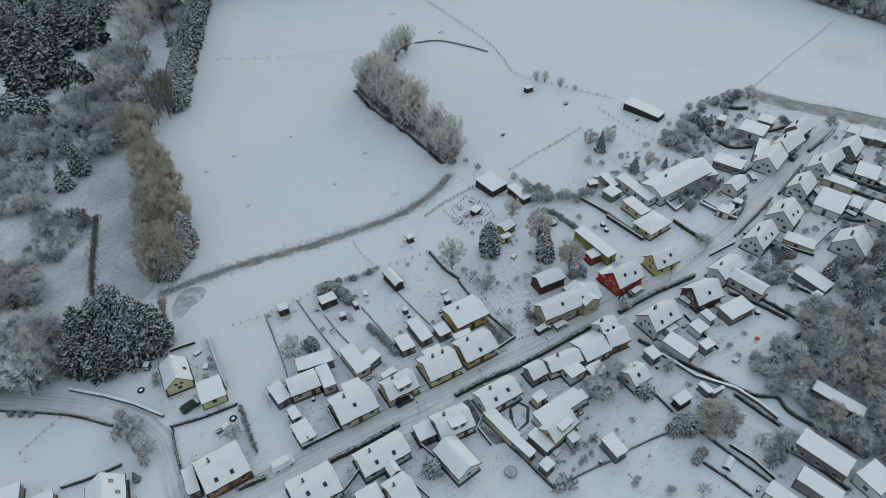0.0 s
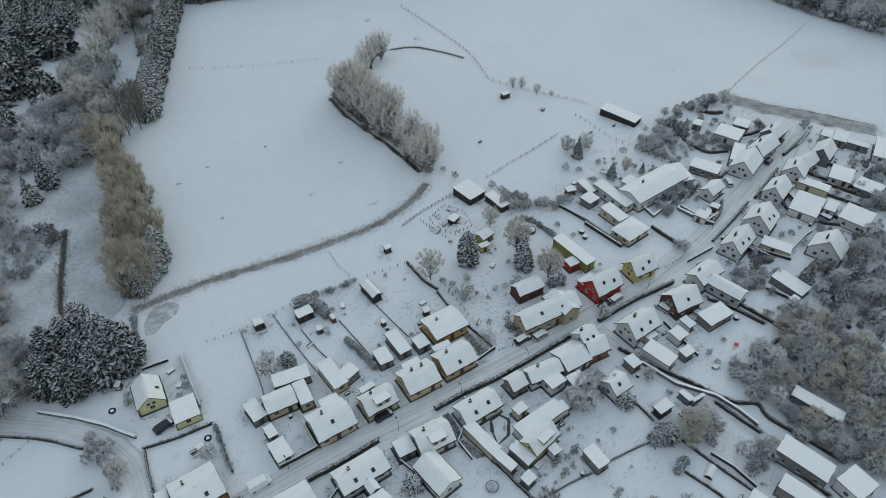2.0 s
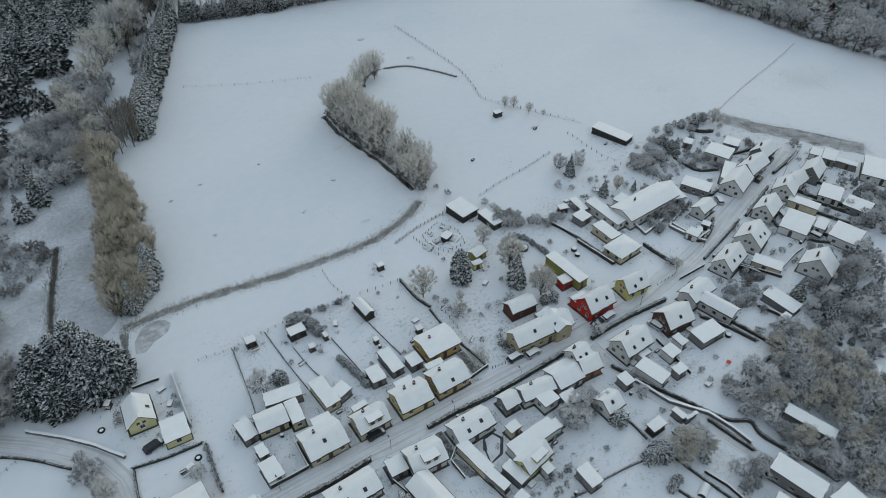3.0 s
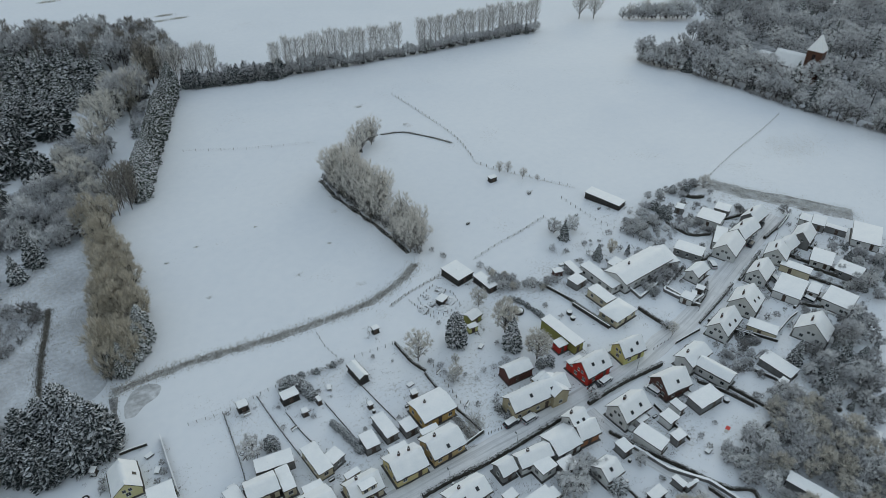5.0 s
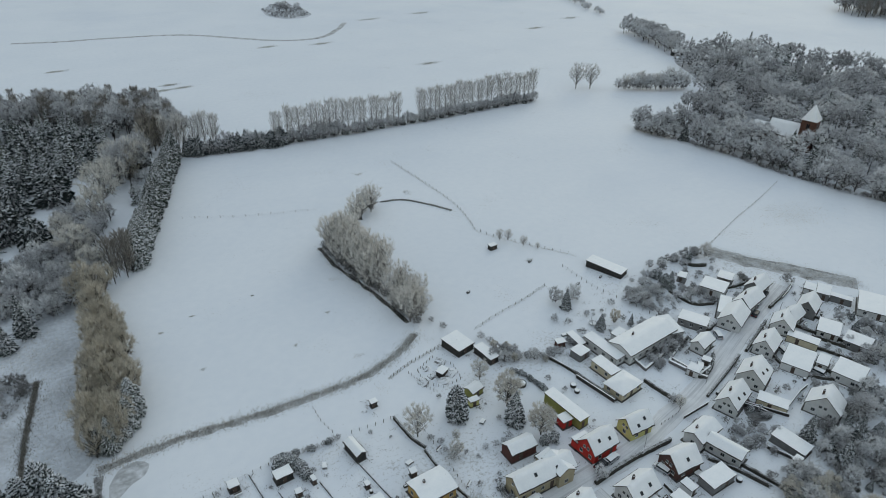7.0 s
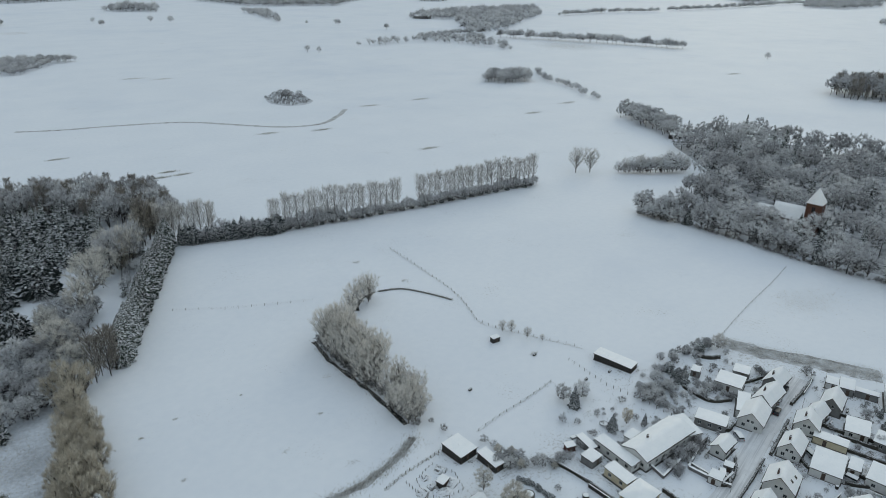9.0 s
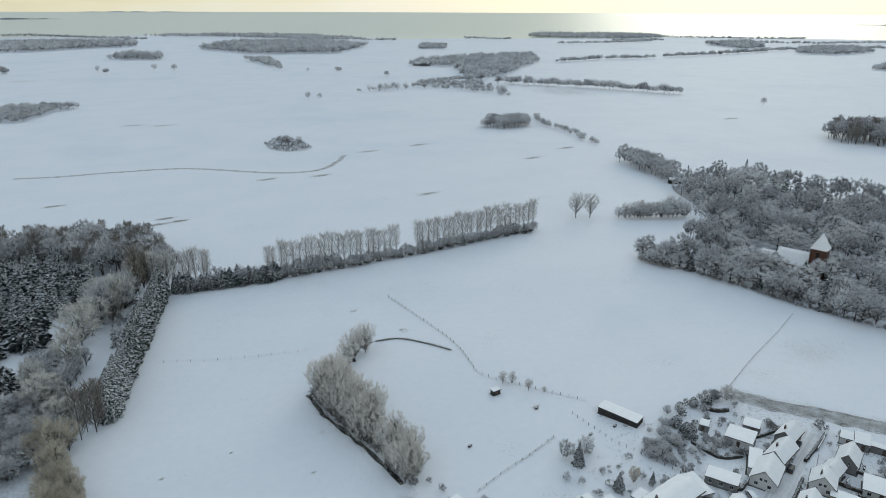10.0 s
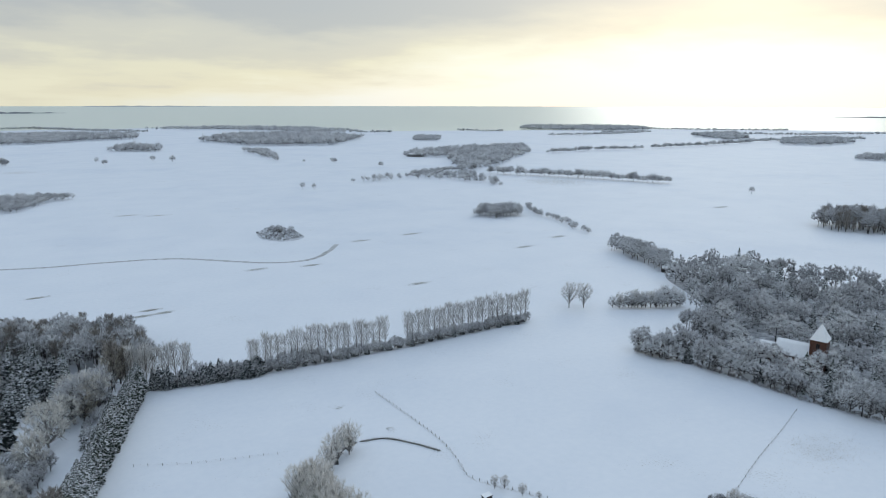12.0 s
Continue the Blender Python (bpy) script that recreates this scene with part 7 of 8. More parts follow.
building(25.2, 71.2, 3, 10.9, 6.2, 2.4, 1.8, "gable", "white", "long white house along the street", "house", chimneys=1, skylights=2)
building(25.7, 67.1, 96, 3.0, 2.6, 2.2, 0.8, "gable", "grey", "small south wing of the long grey house", "annex")
building(10.4, 71.3, 2, 9.6, 7.7, 2.5, 2.2, "gable", "white", "white street house with three skylights", "house", chimneys=1, skylights=4)
building(24.9, 61.9, 5, 5.4, 7.0, 2.4, 2.0, "gable", "white", "white rear house with chimney", "house", chimneys=1)
building(19.1, 64.2, 2, 5.0, 3.8, 2.2, 0.0, "flat", "grey", "flat grey rear annex under snow", "annex", windows=0)
building(50.3, 64.7, 10, 2.9, 8.9, 2.1, 0.0, "flat", "cream", "long outbuilding strip under snow", "outbuilding", windows=0)
building(51.3, 58.0, 14, 2.3, 5.3, 2.1, 0.0, "flat", "grey", "grey shed strip under snow", "shed", windows=0)
building(53.1, 52.4, 13, 2.8, 2.5, 2.0, 0.0, "flat", "grey", "small flat shed at the garden end", "shed", windows=0)
building(60.3, 58.1, 12, 7.7, 4.9, 2.5, 2.2, "gable", "limeyellow", "yellow house with a steep gable and dormer", "house", dormer=1)
building(55.3, 57.4, 12, 2.8, 5.6, 2.1, 0.0, "flat", "grey", "flat shed beside the yellow house", "shed", windows=0)
building(61.5, 54.6, 5, 2.4, 2.3, 2.1, 0.0, "flat", "white", "small flat garage beside the yellow house", "garage", windows=0)
building(63.2, 61.9, 5, 12.0, 3.9, 2.6, 0.0, "flat", "white", "long flat-roofed rear building under snow", "outbuilding", windows=0)
building(61.4, 66.4, 7, 3.2, 2.4, 2.2, 0.0, "flat", "cream", "small flat cream annex under snow", "annex", windows=0)
building(68.1, 61.8, 3, 4.9, 2.7, 2.3, 0.0, "flat", "white", "flat white annex under snow", "annex", windows=0)
building(67.6, 48.8, 2, 3.3, 5.1, 2.2, 0.0, "flat", "grey", "detached garden house under snow", "shed", windows=0)
building(102.9, 25.8, 15, 5.1, 10.5, 2.9, 0.0, "flat", "grey", "long grey apartment row with a flat roof", "building")
building(96.0, 21.5, 17, 4.0, 8.2, 2.6, 0.0, "flat", "grey", "long low building with a flat roof", "building", windows=0)
building(107.1, 17.1, 1, 6.2, 5.5, 2.8, 0.0, "flat", "white", "white flat-roofed house at the edge", "building")
building(87.9, 24.0, 16, 3.6, 5.4, 2.6, 0.0, "flat", "white", "white flat-roofed house by the gardens", "building", windows=0)
building(117.3, 33.0, 18, 3.4, 10.9, 1.9, 0.0, "flat", "grey", "long strip shed below the thicket", "shed", windows=0)
building(144.5, 60.7, 7, 5.0, 9.0, 1.7, 0.0, "flat", "grey", "long grey shed among trees", "shed", windows=0)
building(140.1, 56.3, 6, 2.6, 1.9, 2.0, 0.0, "flat", "grey", "small shed among trees", "shed", windows=0)
building(138.5, 51.8, 11, 2.3, 3.3, 1.9, 0.0, "flat", "grey", "narrow shed by the fence", "shed", windows=0)
building(141.4, 36.6, -68, 8.2, 3.8, 2.4, 0.0, "flat", "white", "white roof beyond the thicket", "shed", windows=0)
# west end
building(-25.4, 90.4, 83, 6.4, 7.5, 2.3, 3.1, "gable", "white", "white house at the west lane", "house", skylights=2)
building(-42.5, 99.9, -11, 5.0, 4.5, 2.2, 0.0, "flat", "grey", "grey garage at the west lane", "garage", windows=0)
building(-36.3, 95.4, -3, 3.8, 3.4, 2.1, 0.0, "flat", "grey", "low shed at the west lane", "shed", windows=0)

# ---- church in its wood ----


def church(x, y, yaw):
    c = thing("church", pose(x, y, 0, 0, 0, yaw), "brick village church with a snowy nave and a pyramid tower roof", "church")
    w, e, tip = 3.5, 16.3, 24.2
    tower = part("tower", boxes((-w, w, -w, w, 0, e)), "church_brick", c, "red-brown brick tower")
    bm = bmesh.new()
    ring = [bm.verts.new(p) for p in ((-w - 0.4, -w - 0.4, e), (w + 0.4, -w - 0.4, e), (w + 0.4, w + 0.4, e), (-w - 0.4, w + 0.4, e))]
    top = bm.verts.new((0, 0, tip))
    bm.faces.new(list(reversed(ring)))
    for i in range(4):
        bm.faces.new((ring[i], ring[(i + 1) % 4], top))
    part("tower_roof", bm, "roof_snow", c, "snow-covered pyramid roof")
    for a in range(4):
        part("belfry_window", boxes((-0.7, -0.1, w - 0.02, w + 0.05, e - 4.2, e - 1.6), (0.1, 0.7, w - 0.02, w + 0.05, e - 4.2, e - 1.6)), "window_glass", tower, at=pose(0, 0, 0, 0, 0, 90 * a))
    n0, n1, b, ev, rg = w, w + 15, 4.6, 6.5, 12.5
    part("nave", prism(((-b, 0), (b, 0), (b, ev), (0, rg), (-b, ev)), n0, n1), "church_brick", c)
    roof = part("nave_roof", prism(((-b - 0.4, ev - 0.4), (0, rg + 0.1), (b + 0.4, ev - 0.4), (b + 0.4, ev - 0.15), (0, rg + 0.4), (-b - 0.4, ev - 0.15)), n0, n1 + 0.4), "roof_tiles", c)
    part("snow_cover", drift(n0, n1 + 0.3, -b - 0.3, b + 0.3, lambda px, py: rg + 0.4 - abs(py) * (rg - ev + 0.5) / (b + 0.4), 0.15, 5, 14, 8), "roof_snow", roof)
    k0, k1 = n1 + 0.4, n1 + 8
    part("chancel", prism(((-3.4, 0), (3.4, 0), (3.4, 5), (0, 9.6), (-3.4, 5)), n1, k1), "church_brick", c)
    r2 = part("chancel_roof", prism(((-3.8, 4.6), (0, 9.7), (3.8, 4.6), (3.8, 4.85), (0, 10), (-3.8, 4.85)), k0, k1 + 0.3), "roof_tiles", c)
    part("snow_cover", drift(k0, k1 + 0.25, -3.7, 3.7, lambda px, py: 10.0 - abs(py) * 5.15 / 3.8, 0.15, 6, 8, 8), "roof_snow", r2)
    for i in range(3):
        for s in (-1, 1):
            part("nave_window", boxes((n0 + 3 + 5 * i, n0 + 4.4 + 5 * i, s * b - 0.05, s * b + 0.05, 2.0, 5.2)), "window_glass", c)
    return c


church(337.3, 180.8, 105)
# tall trees before the church
for i, (x, y, s) in enumerate(((309.5, 172.0, 17), (321.0, 160.0, 13), (302.5, 188.5, 12))):
    plant(f"broad{i % 3}", x, y, s, 1230 + i, "broad frosted tree before the church", "trees before the church")
for i, (x, y) in enumerate(((303.8, 197.1), (311.9, 201.1), (300.5, 207.0), (313.5, 145.0), (309.5, 156.0))):
    plant(f"mid{i % 3}", x, y, 11 + i % 3, 1200 + i, "broad frosted tree before the church", "trees before the church")
for i, (x, y) in enumerate(((301.3, 180.3), (302.1, 162.9), (304.6, 154.3))):
    plant(f"{('frost', 'mid', 'mid')[i]}{i % 3}", x, y, (7, 8, 9)[i], 1210 + i, "smaller frosted tree before the church", "trees before the church")
for i, (x, y) in enumerate(((339.8, 175.8), (338.4, 173.0), (341.1, 173.2))):
    plant(f"fir{i}", x, y, 11 + i, 1220 + i, "dark fir beside the church tower", "firs at the church")
building(464.9, 284.7, 150, 16, 8, 6.0, 4.0, "gable", "white", "large white house deep in the church wood", "house")
building(438.2, 347.1, 140, 14, 5, 3.0, 1.5, "gable", "dark", "dark barn at the edge of the wood", "barn", windows=0)
building(839.7, 1400.3, 120, 40, 12, 5.0, 3.0, "gable", "grey", "distant grey farm building among trees", "barn", windows=0)

# ---- parked cars ----
car(7.0, 80.3, 3, "roof_snow", "van buried in snow parked on the street", True, glass="roof_snow")
car(78.8, 81.6, 3, "car_silver", "silver car parked before the long house")
car(102.9, 81.1, 8, "car_silver", "silver car parked before the red house")
car(74.4, 82.9, 3, "car_dark", "dark car parked at the gable of the long house")
car(110.8, 72.5, 100, "car_silver", "silver car parked beside the brown house")
car(35.7, 81.5, 3, "car_dark", "black car parked before the dormer house", snowed=False)
car(-5.9, 104.1, 15, "car_dark", "dark car parked beside the yellow garage", snowed=False)
car(187.1, 101.3, 20, "car_dark", "black car parked on the upper street", snowed=False)
car(199.8, 106.8, 20, "car_dark", "black car parked at the end of the street", snowed=False)
car(99.3, 81.1, 8, "car_dark", "dark car parked before the red house", snowed=False)
car(192.2, 104.3, 18, "car_silver", "pale car parked on the upper street")
car(177.4, 85.3, 70, "car_silver", "pale car parked beside the workshop")
car(149.7, 92.9, 40, "car_silver", "snowed-in car parked by the road bend")

# ---- street lamps ----


def street_lamp(x, y, yaw):
    p = thing("street_lamp", pose(x, y, 0, 0, 0, yaw), "slim grey street lamp beside the snowy street", "street lamp", "street lamps")
    bm = bmesh.new()
    limb(bm, (0, 0, -0.2), (0, 0, 4.0), 0.06, 0.045, 8)
    part("pole", bm, "stone", p)
    bm = bmesh.new()
    limb(bm, (0, 0, 3.95), (0.7, 0, 4.15), 0.035, 0.03, 6)
    part("arm", bm, "stone", p)
    part("lantern", boxes((0.55, 1.1, -0.12, 0.12, 4.12, 4.25)), "car_dark", p)


for x, y in ((13.3, 80.4), (36.8, 76.6), (53.0, 76.9), (71.4, 76.9)):
    street_lamp(x, y, 90)
street_lamp(112.8, 79.8, 60)
street_lamp(145.6, 87.5, 60)

# ---- garden trees and bushes ----
for i, (x, y) in enumerate(spots(THICKET_BACK, 3.2, 39)):
    if free(x, y, 0.6):
        plant(f"{('greythick', 'thick', 'tanthick', 'greythick')[i % 4]}{i % 3}", x, y, random.Random(i).uniform(3.5, 6.5), 4200 + i, "tangled leafless thicket tree dusted with snow", "thicket behind the gardens")
plant("thick0", 19.1, 106.4, 6.8, 41, "frosted fruit tree at the garden fence")
plant("roundfir0", 23.6, 106.3, 4.6, 42, "small round dark conifer beside the fruit tree")
plant("yardfan0", 66.4, 112.8, 11.4, 43, "pale beige fruit tree in the orchard")
plant("yardfan1", 70.9, 102.0, 6.0, 44, "small leafless tree in the orchard")
plant("yew1", 78.5, 113.2, 11.4, 45, "tall round-topped dark conifer in the orchard garden")
plant("yardfan2", 74.2, 107.0, 3.4, 4501, "young bare fruit tree in the orchard")
plant("fir1", 90.5, 104.1, 10.8, 46, "dark fir beside the olive shed")
plant("yardtree1", 92.4, 109.8, 12.3, 47, "tall tan garden tree beside the fir")
plant("yardtree0", 93.4, 96.9, 10.8, 48, "broad frosted tree above the dark barn")
plant("roundfir0", 92.4, 94.2, 3.2, 49, "dark evergreen shrub at the foot of the frosted tree")
plant("roundfir2", 94.8, 93.6, 3.6, 4901, "dark evergreen shrub at the foot of the frosted tree")
plant("yardfan0", 92.3, 122.5, 8.0, 50, "pale leafless tree near the field barn")
plant("fir0", 136.5, 136.3, 8.0, 51, "small fir in the paddock")
plant("thick0", 136.1, 140.8, 6.0, 52, "small frosted tree in the paddock")
plant("thick2", 142.3, 139.1, 6.0, 53, "small frosted tree in the paddock")
plant("bush1", 128.7, 132.8, 3.0, 54)
plant("fir2", 138.5, 122.2, 6.0, 55, "fir tree in the snowy garden")
plant("tan0", 144.3, 122.1, 6.0, 56, "tan leafless tree beside the fir")
plant("fir0", 148.7, 119.1, 4.0, 57, "small fir beside the hall")
for i, (x, y) in enumerate(((32.9, 121.0), (35.3, 121.5), (36.5, 119.8), (37.4, 117.5), (37.5, 115.5))):
    plant(f"roundfir{i % 3}", x, y, 4.2 - 0.2 * i, 60 + i, "dark garden conifer dusted with snow", "conifers at the garden hut")
plant("bush0", 131.5, 86.8, 3.5, 66)
for i, (x, y, a) in enumerate(along(ORCHARD_ROW, 2.3, 0.3, 67)):
    plant(f"bush{i % 3}", x, y, 1.6 + 0.3 * (i % 2), 4600 + i, "young bare fruit bush in the orchard row", "young fruit bushes")
for i, (x, y) in enumerate(spots(DARK_YARD, 2.2, 68)):
    if free(x, y, 0.4):
        plant(f"{('darkbush', 'bush', 'roundfir')[i % 3]}{i % 3}", x, y, 1.5 + 0.35 * (i % 3), 4620 + i, "dark back yard bush dusted with snow", "bushes in the dark back yard")
for i, (x, y) in enumerate(((75.1, 90.0), (74.4, 88.4), (74.2, 86.6), (74.7, 84.8))):
    plant(f"{('darkbush', 'roundfir')[i % 2]}{i % 3}", x, y, 1.9 + 0.3 * (i % 2), 4640 + i, "dark bush at the gable of the long house", "bushes at the gable")
for i, (x, y) in enumerate(spots(SHRUB_SLOPE, 2.0, 69)):
    if free(x, y, 0.4):
        plant(f"{('greythick', 'thick')[i % 2]}{i % 3}", x, y, 2.4 + 0.4 * (i % 3), 4660 + i, "frosted shrub below the hall", "shrubs below the hall")
plant("yardfan1", 131.8, 85.0, 4.6, 4680, "bare frosted bush at the wall corner")
for i, (x, y) in enumerate(((77.3, 61.1), (73.5, 63.3), (73.9, 60.4), (81.8, 62.4), (83.4, 60.8), (77.5, 63.6), (81.5, 65.0))):
    plant(f"thick{i % 3}", x, y, 4.0 + (i % 3), 70 + i, group="frosted orchard behind the cottage")
plant("roundfir2", 82.8, 56.1, 4.5, 80, "dark round conifer beside the cottage")
plant("roundfir0", 84.5, 45.3, 5.5, 81, "dark snowy conifer behind the garden hut")
plant("roundfir1", 81.8, 45.8, 4.0, 82, "dark snowy conifer behind the garden hut")
plant("tanthick2", 89.3, 43.5, 8.0, 83, "broad frosted tree beside the lane wall")
plant("thick0", 93.5, 42.7, 6.0, 84, "frosted tree beside the lane wall")
plant("thick1", 92.2, 58.8, 4.0, 85, "small bare tree beside the lane")
plant("roundfir2", 80.9, 38.4, 2.6, 86, "small clipped conifer on the lawn")
plant("roundfir0", 83.1, 39.1, 2.6, 87, "small clipped conifer on the lawn")
plant("darkbush1", 91.2, 39.2, 2.6, 88)
plant("roundfir1", 33.0, 63.8, 4.4, 89, "snowy conifer at the corner of the barn house")
plant("bush2", 71.3, 36.0, 2.4, 90)
plant("bush0", 77.2, 32.8, 2.4, 91)
plant("fir0", 150.1, 59.8, 9.0, 92, "large dark fir in the gardens")
plant("fir2", 150.2, 50.2, 8.0, 93, "large dark fir among garden trees")
plant("fir1", 161.5, 53.1, 8.0, 94, "dark fir at the garden edge")
plant("pale2", 203.3, 134.5, 6.5, 95, "wispy pale bush at the field corner")
plant("darkbush2", 213.8, 107.9, 4.0, 96)
plant("bush1", -17.5, 104.5, 4.5, 97)
plant("pale0", -16.5, 97.6, 6.0, 98, "hoarfrosted tree over the lane")
plant("fir1", -19.8, 92.1, 3.4, 99, "small fir beside the lane house")
plant("bush2", -20.7, 104.0, 3.5, 100)
for i, (x, y) in enumerate(((145.4, 184.5), (148.2, 182.7), (150.3, 176.0), (153.9, 171.8))):
    plant(f"fan{i % 3}", x, y, (5.4, 5.2, 5.0, 3.0)[i], 4800 + i, "small slender bare tree at the field fence", "small trees at the field fence")
for i, (x, y) in enumerate(((284.2, 244.6), (284.8, 240.2), (286.0, 236.5), (287.6, 233.5), (288.1, 229.3), (290.2, 241.1), (293.1, 237.4))):
    plant(f"thick{i % 3}", x, y, (5, 8, 10, 11, 9, 10, 11)[i], 1250 + i, "frosted tree at the corner of the church wood", "trees at the wood corner")
for i, (x, y, a) in enumerate(along(HALL_BUSHES, 2.0, 0.8, 55)):
    plant(f"{('thick', 'greythick')[i % 2]}{i % 3}", x, y, 2.4 + 0.5 * (i % 3), 4300 + i, "frosted bush along the garden behind the hall", "bush row behind the hall")
for i, (x, y, a) in enumerate(along(TERRACE_BUSHES, 1.7, 0.5, 56)):
    plant(f"{('greythick', 'darkbush')[i % 2]}{i % 3}", x, y, 2.0 + 0.4 * (i % 3), 4330 + i, "dark frosted bush behind the terrace", "bush row behind the terrace")
plant("frost1", 168.1, 57.3, 9.0, 4350, "brown leafless tree before the white broad building")
building(87.6, 118.6, 12, 4.6, 3.6, 2.0, 0.9, "gable", "olive", "green garden hut with a snowy gable roof", "hut", windows=0)
plant("bush0", 15.9, 66.5, 2.5, 107)
plant("darkbush0", 52.7, 47.4, 3.0, 108)
plant("darkbush1", 55.1, 46.8, 3.0, 109)
plant("frost0", 148.4, 102.2, 5.0, 110, "frosted tree behind the hall")
plant("bush1", 145.5, 103.9, 3.4, 111)
plant("darkbush2", 153.0, 102.7, 3.4, 112)
for i, (x, y) in enumerate(((112.5, 123.5), (114.9, 119.7), (119.1, 119.5), (106.6, 126.9), (107.6, 124.1), (104.4, 129.8), (104.7, 134.7), (103.6, 137.7), (124.8, 121.1))):
    plant(f"bush{i % 3}", x, y, 2.2 + 0.4 * (i % 3), 120 + i, group="bushes along the paddock")
for i, (x, y) in enumerate(((91.3, 170.3), (91.0, 165.7), (90.9, 154.5), (95.4, 153.2), (96.6, 148.2), (85.4, 188.3), (83.6, 198.3), (83.5, 207.7))):
    plant(f"darkbush{i % 3}", x, y, 1.8 + 0.5 * (i % 3), 140 + i, group="undergrowth at the pond bank")
for poly, gap, size, keys, seed in ((NORTH_GARDENS, 3.2, 2.6, ("thick", "thick", "greythick"), 1), (HALL_GARDEN, 1.9, 2.2, ("greythick", "greythick", "darkbush"), 2), (EAST_TREES, 4.2, 4.5, ("greythick", "thick", "fir"), 3), (BEND_BUSHES, 2.6, 2.4, ("bush", "darkbush", "frost"), 4), (SE_SHRUBS, 2.6, 2.6, ("darkbush", "bush", "frost"), 5), (WEST_GROVE, 3.4, 8.0, ("pale", "pale", "frost"), 6), (YELLOW_YARD, 2.0, 1.4, ("darkbush", "bush", "darkbush"), 7), (COTTAGE_YARD, 2.8, 3.0, ("frost", "bush", "darkbush"), 8)):
    for i, (x, y) in enumerate(spots(poly, gap, 200 + seed)):
        plant(f"{keys[i % 3]}{(i + seed) % 3}", x, y, size * random.Random(i * seed).uniform(0.6, 1.3), 2000 + 100 * seed + i, group="garden bushes and small trees")
for poly, gap, size, keys, seed in ((UPPER_BUSHES, 2.3, 2.2, ("greythick", "darkbush", "thick"), 1), (UPPER_BUSHES2, 2.4, 2.2, ("greythick", "greythick", "thick"), 2), (UPPER_BUSHES3, 3.0, 4.5, ("greythick", "roundfir", "thick"), 3), (LANE_TREES, 3.6, 5.0, ("tanthick", "thick", "roundfir"), 4), (LANE_BUSHES, 2.4, 3.0, ("thick", "greythick", "greythick"), 5), (PADDOCK_BUSHES, 2.8, 3.4, ("thick", "greythick", "tanthick"), 6)):
    for i, (x, y) in enumerate(spots(poly, gap, 240 + seed)):
        plant(f"{keys[i % 3]}{(i + seed) % 3}", x, y, size * random.Random(i * seed).uniform(0.65, 1.25), 3000 + 100 * seed + i, group="wild shrubs in the gardens")
for i, (x, y, a) in enumerate(along(PADDOCK_FIRS, 1.3, 0.2, 53)):
    plant(f"roundfir{i % 3}", x, y, 1.6 + 0.2 * (i % 3), 3700 + i, "small dark evergreen bush dusted with snow", "evergreen paddock row")
for i, (x, y, a) in enumerate(along(WALL_BUSHES, 1.2, 0.3, 54)):
    plant(f"{('darkbush', 'greythick')[i % 2]}{i % 3}", x, y, 1.2 + 0.3 * (i % 2), 3730 + i, "low garden bush dusted with snow", "bushes by the bungalow fence")
plant("thick2", 0.4, 92.1, 4.0, 3760, "small frosted tree behind the brick bungalow")
plant("thick1", 96.8, 78.7, 4.2, 3761, "small frosted street tree")
plant("thick0", 70.3, 101.8, 3.6, 3762, "small frosted tree in the orchard")
for i, (x, y) in enumerate(((-19.7, 108.8), (-19.2, 105.5), (-18.4, 102.2), (-17.8, 98.4), (-17.6, 94.9))):
    plant(f"{('thick', 'greythick')[i % 2]}{i % 3}", x, y, 3.2 + 0.6 * (i % 3), 3770 + i, "frosted shrub beside the west lane", "shrubs along the west lane")
board_fence(PADDOCK_BOARDS, 1.4, "dark board fence between the gardens")
board_fence(PADDOCK_BOARDS2, 1.1, "dark board fence between the gardens")
for i, (x, y) in enumerate(spots(NORTH_SHRUBS, 3.6, 247)):
    plant(f"thick{i % 3}", x, y, random.Random(i).uniform(3, 4.6), 3800 + i, group="wild shrubs in the gardens")
for i, (x, y, s) in enumerate(((197.5, 67.5, 6.5), (209.7, 77.9, 5), (200.7, 78.5, 3), (191.7, 70.4, 3.5), (185.3, 71.8, 3), (183.1, 61.5, 5), (173.7, 67.2, 3), (211.4, 72.7, 4.5), (195.3, 63.3, 5), (229.4, 84.0, 4), (183.9, 64.4, 4))):
    if free(x, y, 0.5):
        plant(f"{('thick', 'greythick', 'greythick')[i % 3]}{i % 3}", x, y, s, 3870 + i, "frosted garden tree between the upper houses", "trees between the upper houses")
plant("fir1", 175.6, 127.1, 7.0, 3830, "dark fir among frosted bushes")
plant("roundfir1", 175.4, 129.0, 5.0, 3831, "dark round conifer among frosted bushes")
plant("roundfir2", 196.4, 136.7, 4.0, 3832, "dark round conifer behind the hedge")
rng_g = random.Random(77)
# shrubs dotted over the gardens, too many to count
for x0, x1, y0, y1, count, size in ((60, 126, 26, 58, 34, 1.3), (17, 64, 98, 122, 18, 1.0), (130, 226, 56, 84, 130, 1.8), (130, 205, 104, 132, 120, 1.9), (68, 130, 88, 124, 18, 1.4), (150, 222, 84, 110, 90, 1.5)):
    places = [(rng_g.uniform(x0, x1), rng_g.uniform(y0, y1)) for i in range(count)]
    wood_stuff("garden_shrubs", [p for p in places if free(*p)], ["greythick0", "darkbush1", "darkbush2", "darkbush0"], size, count + int(x0), "small leafless garden shrubs in the snow", 0.35, 1.6, 0.45)

# ---- small things in the gardens ----


